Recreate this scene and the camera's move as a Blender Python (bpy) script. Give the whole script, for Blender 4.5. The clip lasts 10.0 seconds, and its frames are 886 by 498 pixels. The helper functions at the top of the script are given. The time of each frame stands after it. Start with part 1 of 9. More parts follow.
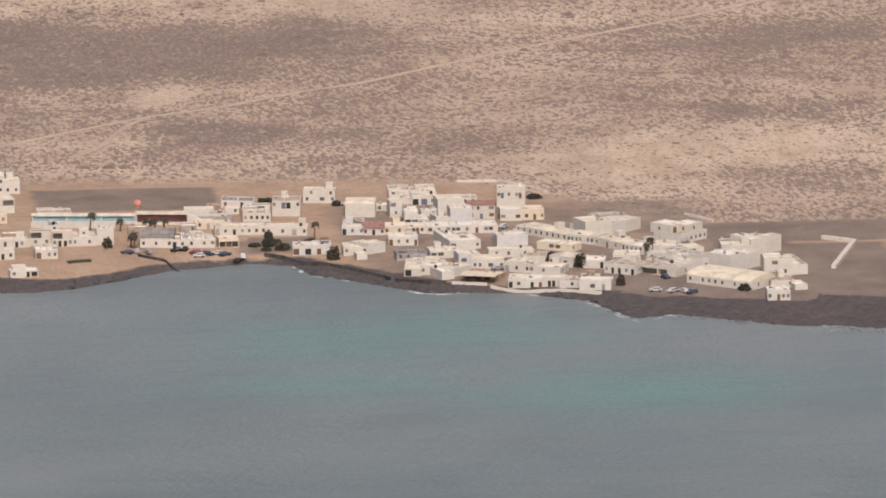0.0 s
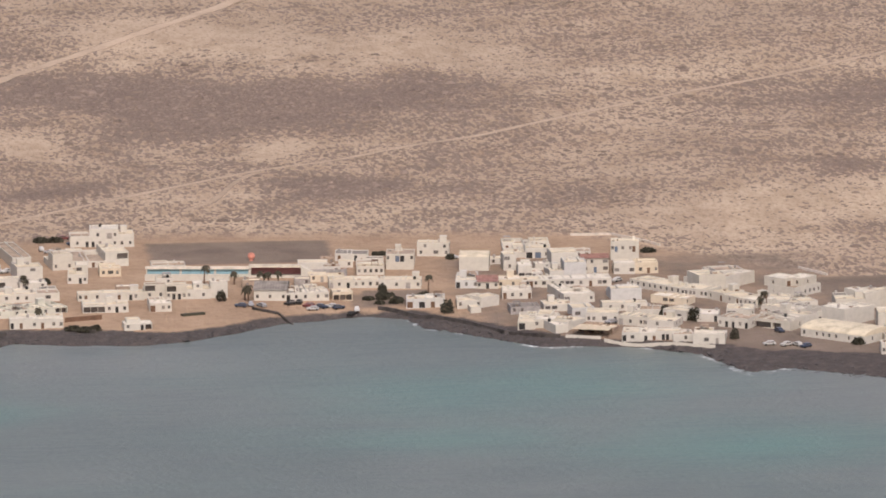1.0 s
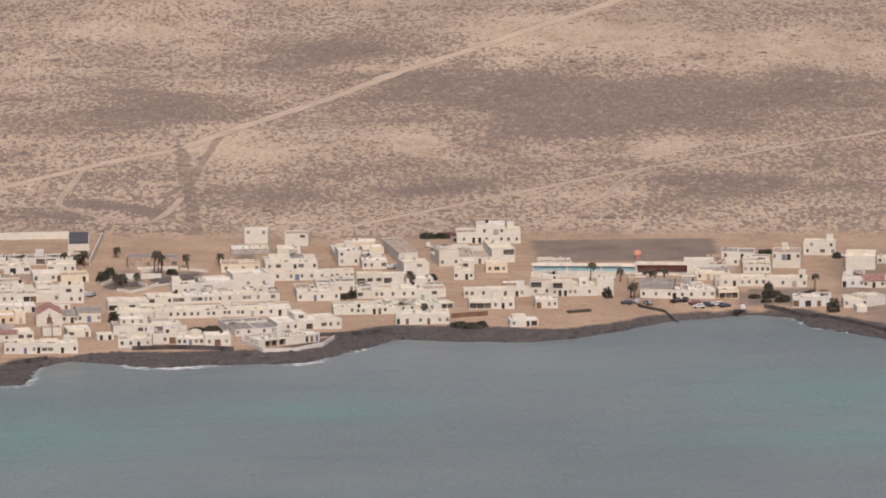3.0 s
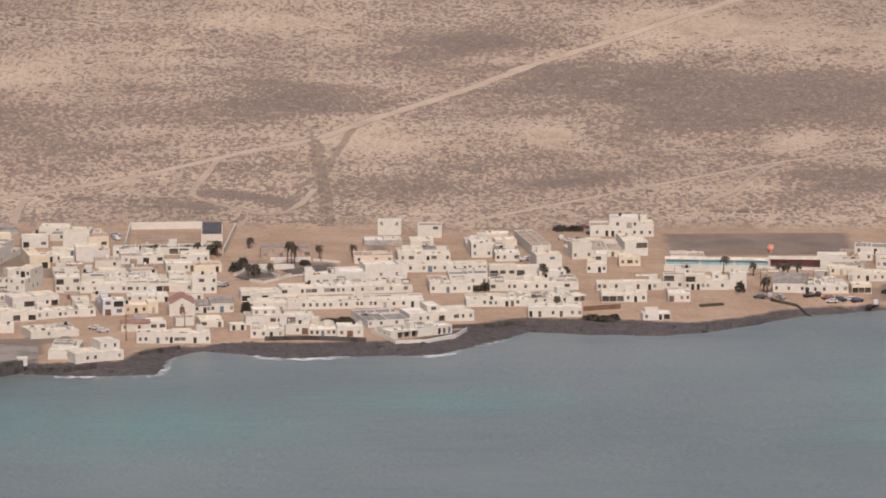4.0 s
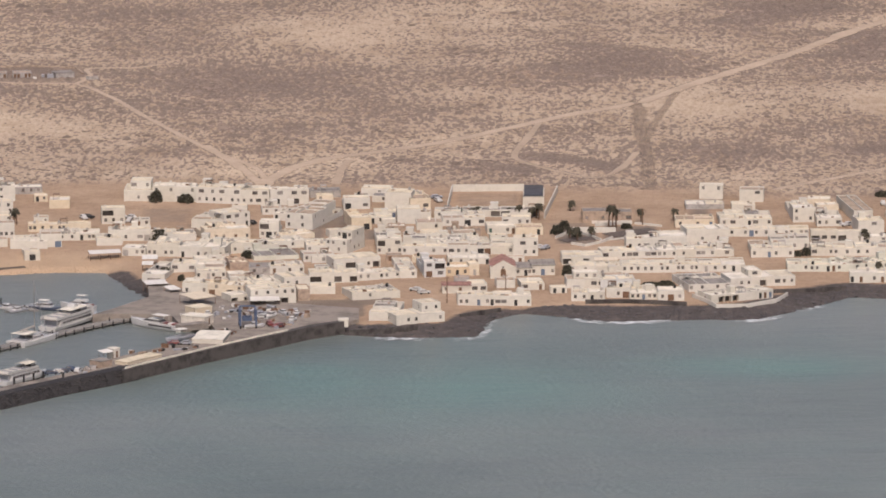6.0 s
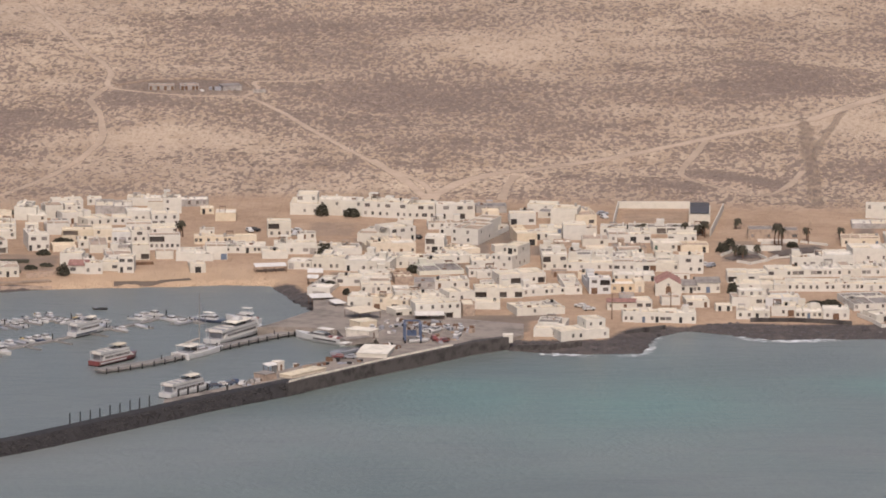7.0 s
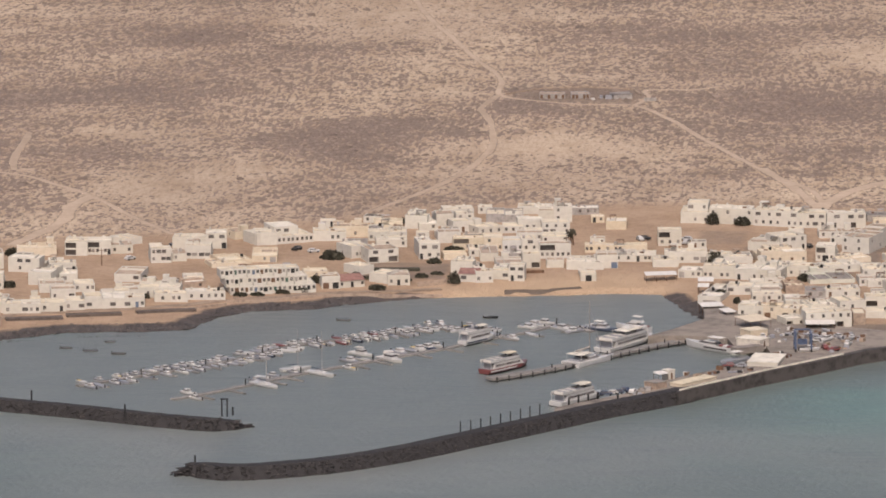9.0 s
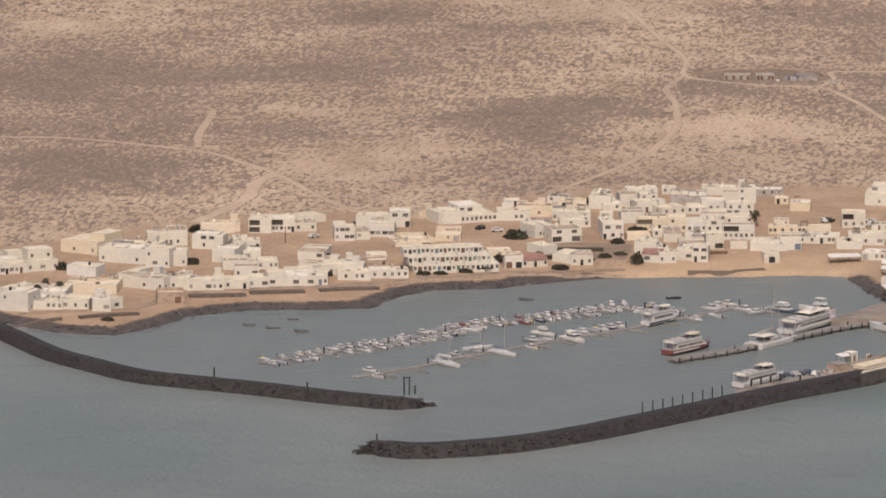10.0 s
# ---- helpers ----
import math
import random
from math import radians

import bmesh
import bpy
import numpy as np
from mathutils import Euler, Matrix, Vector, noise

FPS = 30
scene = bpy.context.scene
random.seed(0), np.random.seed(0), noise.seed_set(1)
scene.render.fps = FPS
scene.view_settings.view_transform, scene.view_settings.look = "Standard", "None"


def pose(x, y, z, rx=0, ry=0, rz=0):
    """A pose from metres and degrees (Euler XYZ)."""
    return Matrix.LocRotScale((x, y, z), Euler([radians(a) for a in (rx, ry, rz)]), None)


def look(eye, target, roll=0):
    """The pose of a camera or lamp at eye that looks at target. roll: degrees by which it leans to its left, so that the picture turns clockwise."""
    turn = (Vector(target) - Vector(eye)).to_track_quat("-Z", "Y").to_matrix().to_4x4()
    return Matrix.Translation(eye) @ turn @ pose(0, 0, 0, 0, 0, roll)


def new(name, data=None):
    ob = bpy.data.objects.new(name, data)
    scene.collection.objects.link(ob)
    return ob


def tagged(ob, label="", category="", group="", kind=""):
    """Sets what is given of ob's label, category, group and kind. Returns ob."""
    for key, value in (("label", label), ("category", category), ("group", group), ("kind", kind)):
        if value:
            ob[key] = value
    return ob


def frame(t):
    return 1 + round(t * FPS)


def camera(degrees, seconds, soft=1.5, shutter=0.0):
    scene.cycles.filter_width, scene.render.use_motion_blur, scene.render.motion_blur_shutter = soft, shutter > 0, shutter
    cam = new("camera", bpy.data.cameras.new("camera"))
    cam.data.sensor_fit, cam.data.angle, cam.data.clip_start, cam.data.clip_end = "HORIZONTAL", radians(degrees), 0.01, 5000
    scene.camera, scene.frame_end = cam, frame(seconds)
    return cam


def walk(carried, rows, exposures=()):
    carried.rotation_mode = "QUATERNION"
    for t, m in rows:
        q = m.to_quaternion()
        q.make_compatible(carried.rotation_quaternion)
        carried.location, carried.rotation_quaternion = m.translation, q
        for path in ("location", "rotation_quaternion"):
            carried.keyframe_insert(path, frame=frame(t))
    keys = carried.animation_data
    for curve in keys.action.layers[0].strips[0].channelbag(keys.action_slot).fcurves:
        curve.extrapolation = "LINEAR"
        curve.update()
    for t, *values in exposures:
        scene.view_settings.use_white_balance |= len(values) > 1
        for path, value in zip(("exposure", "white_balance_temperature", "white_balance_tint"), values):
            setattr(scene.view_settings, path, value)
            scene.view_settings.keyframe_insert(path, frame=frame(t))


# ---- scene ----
cam = camera(6.6, 10.0, soft=1.8)
EYE = 475.0
# seconds, yaw to the left, pitch, lean: the camera turns on one spot high above the strait
PATH = [
    (0.0, -6.412, -10.231, -0.187),
    (0.5, -6.194, -9.903, -0.188),
    (1.0, -5.552, -9.830, -0.272),
    (1.5, -4.771, -9.883, -0.159),
    (2.0, -4.330, -9.785, -0.137),
    (2.5, -3.537, -9.822, 0.125),
    (2.7, -3.111, -9.826, -0.129),
    (3.8, -1.864, -9.870, -0.090),
    (4.0, -1.621, -9.889, -0.076),
    (4.5, -0.742, -9.960, 0.110),
    (5.0, -0.258, -10.064, -0.034),
    (5.5, -0.024, -10.141, 0.086),
    (5.7, 0.414, -10.162, -0.057),
    (6.8, 1.636, -10.101, 0.353),
    (7.0, 2.066, -10.046, 0.335),
    (7.5, 2.699, -10.019, 0.127),
    (8.0, 3.383, -10.111, 0.088),
    (8.5, 4.209, -10.101, -0.029),
    (9.0, 5.023, -9.988, -0.115),
    (9.5, 5.919, -9.995, 0.063),
    (10.0, 6.412, -10.140, 0.095),
]
walk(cam, [(t, pose(0, 0, EYE, 90 + pitch, 0, yaw) @ pose(0, 0, 0, 0, 0, lean)) for t, yaw, pitch, lean in PATH],
     exposures=((0.0, 0.08, 6400, 14.5), (0.5, 0.12, 6400, 14.5), (1.0, 0.03, 6400, 14.5), (2.0, 0.0, 6400, 14.5), (8.5, 0.0, 6430, 14.3), (10.0, 0.0, 6720, 12.8)))

# ---- light: hazy high sun from behind the camera's left shoulder ----
SUN_ELEV, SUN_AZ = radians(50), radians(177)      # azimuth from +y, clockwise
world = bpy.data.worlds.new("sky")
scene.world = world
world.use_nodes = True
wn = world.node_tree
sky = wn.nodes.new("ShaderNodeTexSky")
sky.sky_type, sky.sun_disc = "NISHITA", False
sky.sun_elevation, sky.sun_rotation = SUN_ELEV, SUN_AZ
sky.air_density, sky.dust_density, sky.ozone_density = 1.0, 6, 1.0
wn.links.new(sky.outputs["Color"], wn.nodes["Background"].inputs["Color"])
wn.nodes["Background"].inputs["Strength"].default_value = 0.13
sun = new("sun", bpy.data.lights.new("sun", "SUN"))
sun.data.energy, sun.data.angle, sun.data.color = 2.1, radians(10), (1.0, 0.93, 0.84)
to_sun = Vector((math.sin(SUN_AZ) * math.cos(SUN_ELEV), math.cos(SUN_AZ) * math.cos(SUN_ELEV), math.sin(SUN_ELEV)))
sun.matrix_world = look(to_sun * 1000, (0, 0, 0))


# ---- materials ----
def material(name, rough=0.8, metal=0.0, spec=0.3):
    m = bpy.data.materials.new(name)
    m.use_nodes = True
    b = m.node_tree.nodes["Principled BSDF"]
    b.inputs["Roughness"].default_value, b.inputs["Metallic"].default_value = rough, metal
    b.inputs["Specular IOR Level"].default_value = spec
    return m, m.node_tree, b


def node(nt, kind, **inputs):
    n = nt.nodes.new(kind)
    for k, v in inputs.items():
        n.inputs[k.replace("_", " ")].default_value = v
    return n


def noise_tex(nt, scale, detail=4.0, rough=0.6, stretch=None, coords="Object"):
    tc = nt.nodes.new("ShaderNodeTexCoord")
    n = node(nt, "ShaderNodeTexNoise", Scale=scale, Detail=detail, Roughness=rough)
    if stretch:
        mp = node(nt, "ShaderNodeMapping", Scale=stretch)
        nt.links.new(tc.outputs[coords], mp.inputs["Vector"])
        nt.links.new(mp.outputs["Vector"], n.inputs["Vector"])
    else:
        nt.links.new(tc.outputs[coords], n.inputs["Vector"])
    return n.outputs["Fac"]


def ramp(nt, fac, stops):
    r = nt.nodes.new("ShaderNodeValToRGB")
    e = r.color_ramp.elements
    while len(e) < len(stops):
        e.new(0.5)
    for k, (p, c) in enumerate(stops):
        e[k].position = p
        e[k].color = (*c, 1.0) if len(c) == 3 else c
    nt.links.new(fac, r.inputs["Fac"])
    return r.outputs["Color"]


def mix(nt, fac, a, b, blend="MIX"):
    m = nt.nodes.new("ShaderNodeMix")
    m.data_type, m.blend_type = "RGBA", blend
    for sock, v in ((m.inputs[0], fac), (m.inputs[6], a), (m.inputs[7], b)):
        if isinstance(v, (int, float)):
            sock.default_value = v
        elif isinstance(v, tuple):
            sock.default_value = (*v, 1.0)
        else:
            nt.links.new(v, sock)
    return m.outputs[2]


def calc(nt, op, a, b=0.0, c=0.0, clamp=False):
    m = nt.nodes.new("ShaderNodeMath")
    m.operation, m.use_clamp = op, clamp
    for sock, v in zip(m.inputs, (a, b, c)):
        if isinstance(v, (int, float)):
            sock.default_value = v
        else:
            nt.links.new(v, sock)
    return m.outputs[0]


def bump(nt, b, height, strength, distance):
    n = node(nt, "ShaderNodeBump", Strength=strength, Distance=distance)
    nt.links.new(height, n.inputs["Height"])
    nt.links.new(n.outputs["Normal"], b.inputs["Normal"])


def attr(nt, name):
    a = nt.nodes.new("ShaderNodeAttribute")
    a.attribute_name = name
    return a.outputs["Fac"]


def painted(name, colour, rough=0.85, wear=0.07, scale=0.5, vary=0.06, metal=0.0, spec=0.25):
    """A painted or plastered surface: weather streaks at two scales and a slight difference from piece to piece."""
    m, nt, b = material(name, rough, metal, spec)
    dark = tuple(c * (1 - wear * 2.2) for c in colour)
    light = tuple(min(1.0, c * (1 + wear * 0.35)) for c in colour)
    big = ramp(nt, noise_tex(nt, scale, 5.0, 0.65), [(0.32, dark), (0.55, colour), (0.8, light)])
    fine = ramp(nt, noise_tex(nt, scale * 9, 3.0, 0.6, (1, 1, 0.35)), [(0.3, (0.90, 0.88, 0.86)), (0.6, (1, 1, 1))])
    col = mix(nt, 0.4, big, fine, "MULTIPLY")
    info = nt.nodes.new("ShaderNodeObjectInfo")
    tint = ramp(nt, info.outputs["Random"], [(0.0, (1 - vary * 1.6, 1 - vary * 1.9, 1 - vary * 2.4)), (0.5, (1, 1, 1)), (1.0, (1 - vary, 1 - vary, 1 - vary * 0.7))])
    col = mix(nt, 1.0, col, tint, "MULTIPLY")
    nt.links.new(col, b.inputs["Base Color"])
    bump(nt, b, noise_tex(nt, 6.0, 4.0), 0.25, 0.03)
    return m


def ground_material():
    m, nt, b = material("sand_and_rock", 0.95, 0.0, 0.1)
    broad = noise_tex(nt, 0.006, 5.0, 0.62, (1.0, 0.55, 1.0))
    mid = noise_tex(nt, 0.06, 5.0, 0.65, (1.0, 0.45, 1.0))
    fine = noise_tex(nt, 0.6, 5.0, 0.7, (1.0, 0.35, 1.0))
    sand = ramp(nt, broad, [(0.34, (0.41, 0.318, 0.241)), (0.5, (0.474, 0.370, 0.280)), (0.66, (0.535, 0.423, 0.316))])
    sand = mix(nt, 0.55, sand, ramp(nt, mid, [(0.35, (0.66, 0.62, 0.58)), (0.52, (0.98, 0.98, 0.97)), (0.68, (1.0, 1.0, 1.0))]), "MULTIPLY")
    sand = mix(nt, 0.75, sand, ramp(nt, fine, [(0.36, (0.66, 0.62, 0.58)), (0.50, (0.95, 0.94, 0.92)), (0.64, (1, 1, 1))]), "MULTIPLY")
    hummock = nt.nodes.new("ShaderNodeTexNoise")
    hummock.inputs["Scale"].default_value, hummock.inputs["Detail"].default_value = 0.72, 2.4
    hummock.inputs["Distortion"].default_value, hummock.inputs["Roughness"].default_value = 0.5, 0.55
    hc, hm = nt.nodes.new("ShaderNodeTexCoord"), node(nt, "ShaderNodeMapping", Scale=(0.75, 0.22, 1.0))
    nt.links.new(hc.outputs["Object"], hm.inputs["Vector"])
    nt.links.new(hm.outputs["Vector"], hummock.inputs["Vector"])
    swirl = hummock.outputs["Fac"]
    veg = calc(nt, "ADD", attr(nt, "veg"), calc(nt, "MULTIPLY_ADD", noise_tex(nt, 0.02, 5.0, 0.65, (0.6, 1.2, 1.0)), 0.85, -0.425))
    level = calc(nt, "MULTIPLY_ADD", veg, 0.46, 0.225)
    cover = calc(nt, "MULTIPLY_ADD", calc(nt, "SUBTRACT", level, swirl), 9.0, 0.5, clamp=True)
    scrub = ramp(nt, noise_tex(nt, 0.9, 4.0, 0.65, (1.0, 0.4, 1.0)), [(0.35, (0.14, 0.106, 0.092)), (0.6, (0.195, 0.15, 0.128))])
    sand = mix(nt, 1.0, sand, ramp(nt, veg, [(0.35, (1.0, 1.0, 1.0)), (0.6, (0.87, 0.85, 0.835)), (0.85, (0.70, 0.675, 0.66))]), "MULTIPLY")
    sand = mix(nt, calc(nt, "MULTIPLY", cover, 0.83), sand, scrub)
    soil = ramp(nt, noise_tex(nt, 0.04, 6.0, 0.65), [(0.3, (0.30, 0.208, 0.143)), (0.55, (0.37, 0.262, 0.182)), (0.75, (0.43, 0.312, 0.222))])
    soil = mix(nt, 0.5, soil, ramp(nt, noise_tex(nt, 0.35, 5.0, 0.7), [(0.35, (0.72, 0.7, 0.68)), (0.6, (1, 1, 1))]), "MULTIPLY")
    beach = ramp(nt, noise_tex(nt, 0.08, 4.0), [(0.3, (0.36, 0.255, 0.172)), (0.7, (0.42, 0.305, 0.208))])
    dark = ramp(nt, noise_tex(nt, 0.06, 5.0), [(0.3, (0.155, 0.120, 0.097)), (0.7, (0.235, 0.183, 0.146))])
    rock = ramp(nt, noise_tex(nt, 0.3, 7.0, 0.7), [(0.3, (0.060, 0.052, 0.050)), (0.55, (0.088, 0.075, 0.071)), (0.78, (0.15, 0.122, 0.105))])
    wob = calc(nt, "MULTIPLY_ADD", noise_tex(nt, 0.10, 7.0, 0.72), 2.2, -1.1)

    def mask(name, soft=0.25):
        a = calc(nt, "ADD", attr(nt, name), calc(nt, "MULTIPLY", wob, 0.45))
        return calc(nt, "MULTIPLY_ADD", a, 1 / soft, 0.5 - 0.5 / soft, clamp=True)

    col = mix(nt, mask("town", 0.6), sand, soil)
    col = mix(nt, mask("beach", 0.4), col, beach)
    col = mix(nt, mask("pitch", 0.5), col, dark)
    col = mix(nt, mask("rock", 0.3), col, rock)
    nt.links.new(col, b.inputs["Base Color"])
    relief = calc(nt, "ADD", calc(nt, "MULTIPLY", mid, 1.5), calc(nt, "ADD", fine, calc(nt, "MULTIPLY", swirl, 1.5)))
    bump(nt, b, relief, 0.7, 0.8)
    return m


def sea_material():
    m, nt, b = material("sea_water", 0.30, 0.0, 0.5)
    b.inputs["IOR"].default_value = 1.33
    broad = noise_tex(nt, 0.008, 5.0, 0.6, (0.6, 1.0, 1.0))
    deep = ramp(nt, broad, [(0.36, (0.132, 0.152, 0.142)), (0.5, (0.158, 0.175, 0.164)), (0.64, (0.184, 0.193, 0.181))])
    shoal = ramp(nt, noise_tex(nt, 0.02, 5.0, 0.6, (0.5, 1.2, 1)), [(0.3, (0.125, 0.190, 0.174)), (0.7, (0.135, 0.240, 0.209))])
    a = calc(nt, "ADD", attr(nt, "shoal"), calc(nt, "MULTIPLY_ADD", noise_tex(nt, 0.015, 5.0, 0.65, (0.5, 1.0, 1)), 0.9, -0.45))
    col = mix(nt, calc(nt, "MULTIPLY", a, 1.0, clamp=True), deep, shoal)
    col = mix(nt, 0.7, col, ramp(nt, noise_tex(nt, 0.05, 6.0, 0.7, (0.45, 1.3, 1)), [(0.35, (0.80, 0.82, 0.83)), (0.5, (1, 1, 1)), (0.68, (1.0, 1.0, 1.0))]), "MULTIPLY")
    calm = ramp(nt, noise_tex(nt, 0.05, 4.0, 0.6), [(0.3, (0.132, 0.148, 0.142)), (0.7, (0.158, 0.170, 0.162))])
    col = mix(nt, calc(nt, "MULTIPLY", attr(nt, "calm"), 1.0, clamp=True), col, calm)
    nt.links.new(col, b.inputs["Base Color"])
    waves = calc(nt, "ADD", noise_tex(nt, 0.10, 6.0, 0.65, (0.5, 1.0, 1)), calc(nt, "MULTIPLY", noise_tex(nt, 0.8, 4.0, 0.6, (0.6, 1, 1)), 0.35))
    bump(nt, b, waves, 0.55, 1.6)
    return m


def glass_material():
    m, nt, b = material("window_glass", 0.12, 0.0, 0.5)
    nt.links.new(ramp(nt, nt.nodes.new("ShaderNodeObjectInfo").outputs["Random"], [(0.0, (0.07, 0.064, 0.063)), (0.6, (0.13, 0.117, 0.112)), (1.0, (0.26, 0.235, 0.22))]), b.inputs["Base Color"])
    return m


def leaf_material(name, lo, hi, scale=0.4):
    m, nt, b = material(name, 0.9, 0.0, 0.15)
    g = nt.nodes.new("ShaderNodeNewGeometry")
    c = ramp(nt, g.outputs["Random Per Island"], [(0.0, lo), (1.0, hi)])
    c = mix(nt, 0.6, c, ramp(nt, noise_tex(nt, scale, 4.0), [(0.3, (0.6, 0.6, 0.6)), (0.7, (1, 1, 1))]), "MULTIPLY")
    nt.links.new(c, b.inputs["Base Color"])
    return m


def rock_material(name, k):
    m, nt, b = material(name, 0.9, 0.0, 0.25)
    g = nt.nodes.new("ShaderNodeNewGeometry")
    c = ramp(nt, g.outputs["Random Per Island"], [(0.0, (0.053 * k, 0.048 * k, 0.048 * k)), (0.7, (0.061 * k, 0.055 * k, 0.054 * k)), (1.0, (0.078 * k, 0.069 * k, 0.067 * k))])
    c = mix(nt, 0.7, c, ramp(nt, noise_tex(nt, 0.9, 5.0), [(0.3, (0.75, 0.75, 0.75)), (0.7, (1, 1, 1))]), "MULTIPLY")
    nt.links.new(c, b.inputs["Base Color"])
    bump(nt, b, noise_tex(nt, 2.0, 5.0), 0.2, 0.08)
    return m


GROUND, SEA, GLASS = ground_material(), sea_material(), glass_material()
ROCK, SHORE_ROCK = rock_material("basalt", 1.0), rock_material("weathered_basalt", 1.45)
SHRUB = leaf_material("dry_shrub", (0.175, 0.133, 0.110), (0.28, 0.215, 0.178), 0.02)
LEAF = leaf_material("dark_leaf", (0.042, 0.040, 0.030), (0.085, 0.077, 0.056))
PALM = leaf_material("palm_frond", (0.04, 0.036, 0.026), (0.085, 0.074, 0.052))
WHITE = painted("white_lime_plaster", (0.555, 0.52, 0.46), wear=0.06)
PALE = painted("pale_greenish_plaster", (0.55, 0.535, 0.46), wear=0.06)
CREAM = painted("cream_plaster", (0.60, 0.515, 0.40))
BLUEWHITE = painted("bluish_white_plaster", (0.54, 0.525, 0.50))
GREY = painted("bare_grey_render", (0.36, 0.33, 0.31), wear=0.2)
TAN = painted("brown_stone_render", (0.38, 0.29, 0.225), wear=0.2)
OCHRE = painted("ochre_plaster", (0.57, 0.455, 0.33))
ROOF_CREAM = painted("cream_roof_screed", (0.635, 0.555, 0.425), wear=0.16, scale=0.25)
ROOF_TAN = painted("brown_roof_screed", (0.40, 0.315, 0.245), wear=0.2, scale=0.25)
ROOF_WHITE = painted("white_roof_paint", (0.68, 0.625, 0.535), wear=0.15, scale=0.25)
ROOF_GREY = painted("grey_roof_felt", (0.26, 0.232, 0.21), wear=0.2, scale=0.3)
TILE = painted("red_clay_tile", (0.30, 0.165, 0.138), wear=0.2, scale=0.6)
WOOD = painted("brown_wood", (0.17, 0.10, 0.065), wear=0.2)
DOOR_BLUE = painted("blue_paint", (0.13, 0.16, 0.22))
DOOR_GREEN = painted("green_paint", (0.08, 0.125, 0.10))
CONCRETE = painted("harbour_concrete", (0.275, 0.238, 0.21), wear=0.22, scale=0.15)
SEAWALL = painted("stained_sea_wall", (0.088, 0.077, 0.073), wear=0.3, scale=0.25)


def track_material(name, colour, cover):
    """Trodden sand that breaks up into the plain towards its edges."""
    m, nt, b = material(name, 0.95, 0.0, 0.1)
    c = ramp(nt, noise_tex(nt, 0.05, 5.0), [(0.3, tuple(k * 0.82 for k in colour)), (0.55, colour), (0.75, tuple(k * 1.08 for k in colour))])
    c = mix(nt, 0.5, c, ramp(nt, noise_tex(nt, 0.5, 4.0), [(0.3, (0.75, 0.73, 0.71)), (0.6, (1, 1, 1))]), "MULTIPLY")
    nt.links.new(c, b.inputs["Base Color"])
    a = calc(nt, "ADD", calc(nt, "MULTIPLY", attr(nt, "edge"), 2.2), calc(nt, "MULTIPLY_ADD", noise_tex(nt, 0.25, 5.0, 0.7), 2.0, -1.5))
    nt.links.new(calc(nt, "MULTIPLY", calc(nt, "MULTIPLY", a, 1.0, clamp=True), cover), b.inputs["Alpha"])
    return m


TRACK, SOILTRACK = track_material("dusty_track", (0.53, 0.412, 0.313), 0.85), track_material("brown_dirt_track", (0.33, 0.25, 0.195), 0.4)
PAVING = painted("brown_paving", (0.30, 0.225, 0.168), wear=0.2, scale=0.3)
WEED = track_material("dried_weed", (0.15, 0.12, 0.10), 0.8)
FAINT = track_material("faint_sandy_path", (0.56, 0.435, 0.33), 0.7)
PANEL_BLUE = painted("blue_wall_panel", (0.26, 0.43, 0.50))
PANEL_RED = painted("dark_red_wall_panel", (0.43, 0.195, 0.185))
ORANGE = painted("orange_red_paint", (0.56, 0.235, 0.175))
CORE = painted("packed_dark_rubble", (0.038, 0.035, 0.036), wear=0.2)
SOIL = painted("dark_garden_soil", (0.13, 0.104, 0.09), wear=0.2)
SOLAR = painted("solar_panel_glass", (0.075, 0.074, 0.082), rough=0.8, wear=0.1)
STEEL_BLUE = painted("blue_steel_paint", (0.085, 0.11, 0.175), rough=0.5)
BOAT_WHITE = painted("white_gelcoat", (0.50, 0.485, 0.47), rough=0.3, wear=0.05, spec=0.5)
BOAT_GREY = painted("grey_gelcoat", (0.30, 0.30, 0.32), rough=0.35, wear=0.1, spec=0.5)
BOAT_DULL = painted("weathered_hull_paint", (0.13, 0.128, 0.13), rough=0.5, wear=0.15)
BOAT_BLUE = painted("dark_blue_hull_paint", (0.055, 0.068, 0.105), rough=0.35, wear=0.1, spec=0.5)
BOAT_RED = painted("red_hull_paint", (0.19, 0.058, 0.054), rough=0.35, wear=0.1, spec=0.5)
BOAT_YELLOW = painted("yellow_cover", (0.55, 0.40, 0.14), rough=0.6)
DARK = painted("dark_rubber_and_iron", (0.03, 0.028, 0.028), rough=0.6)
CANVAS = painted("white_canvas", (0.62, 0.59, 0.55), wear=0.05)
PONTOON = painted("grey_pontoon_deck", (0.245, 0.228, 0.215), wear=0.15)
FOAM, _nt, _b = material("sea_foam", 0.9)
_nt.links.new(ramp(_nt, noise_tex(_nt, 0.5, 4.0), [(0.3, (0.42, 0.44, 0.45)), (0.7, (0.78, 0.79, 0.80))]), _b.inputs["Base Color"])
GLAZE = painted("pale_stone_wall", (0.62, 0.56, 0.49), wear=0.15)


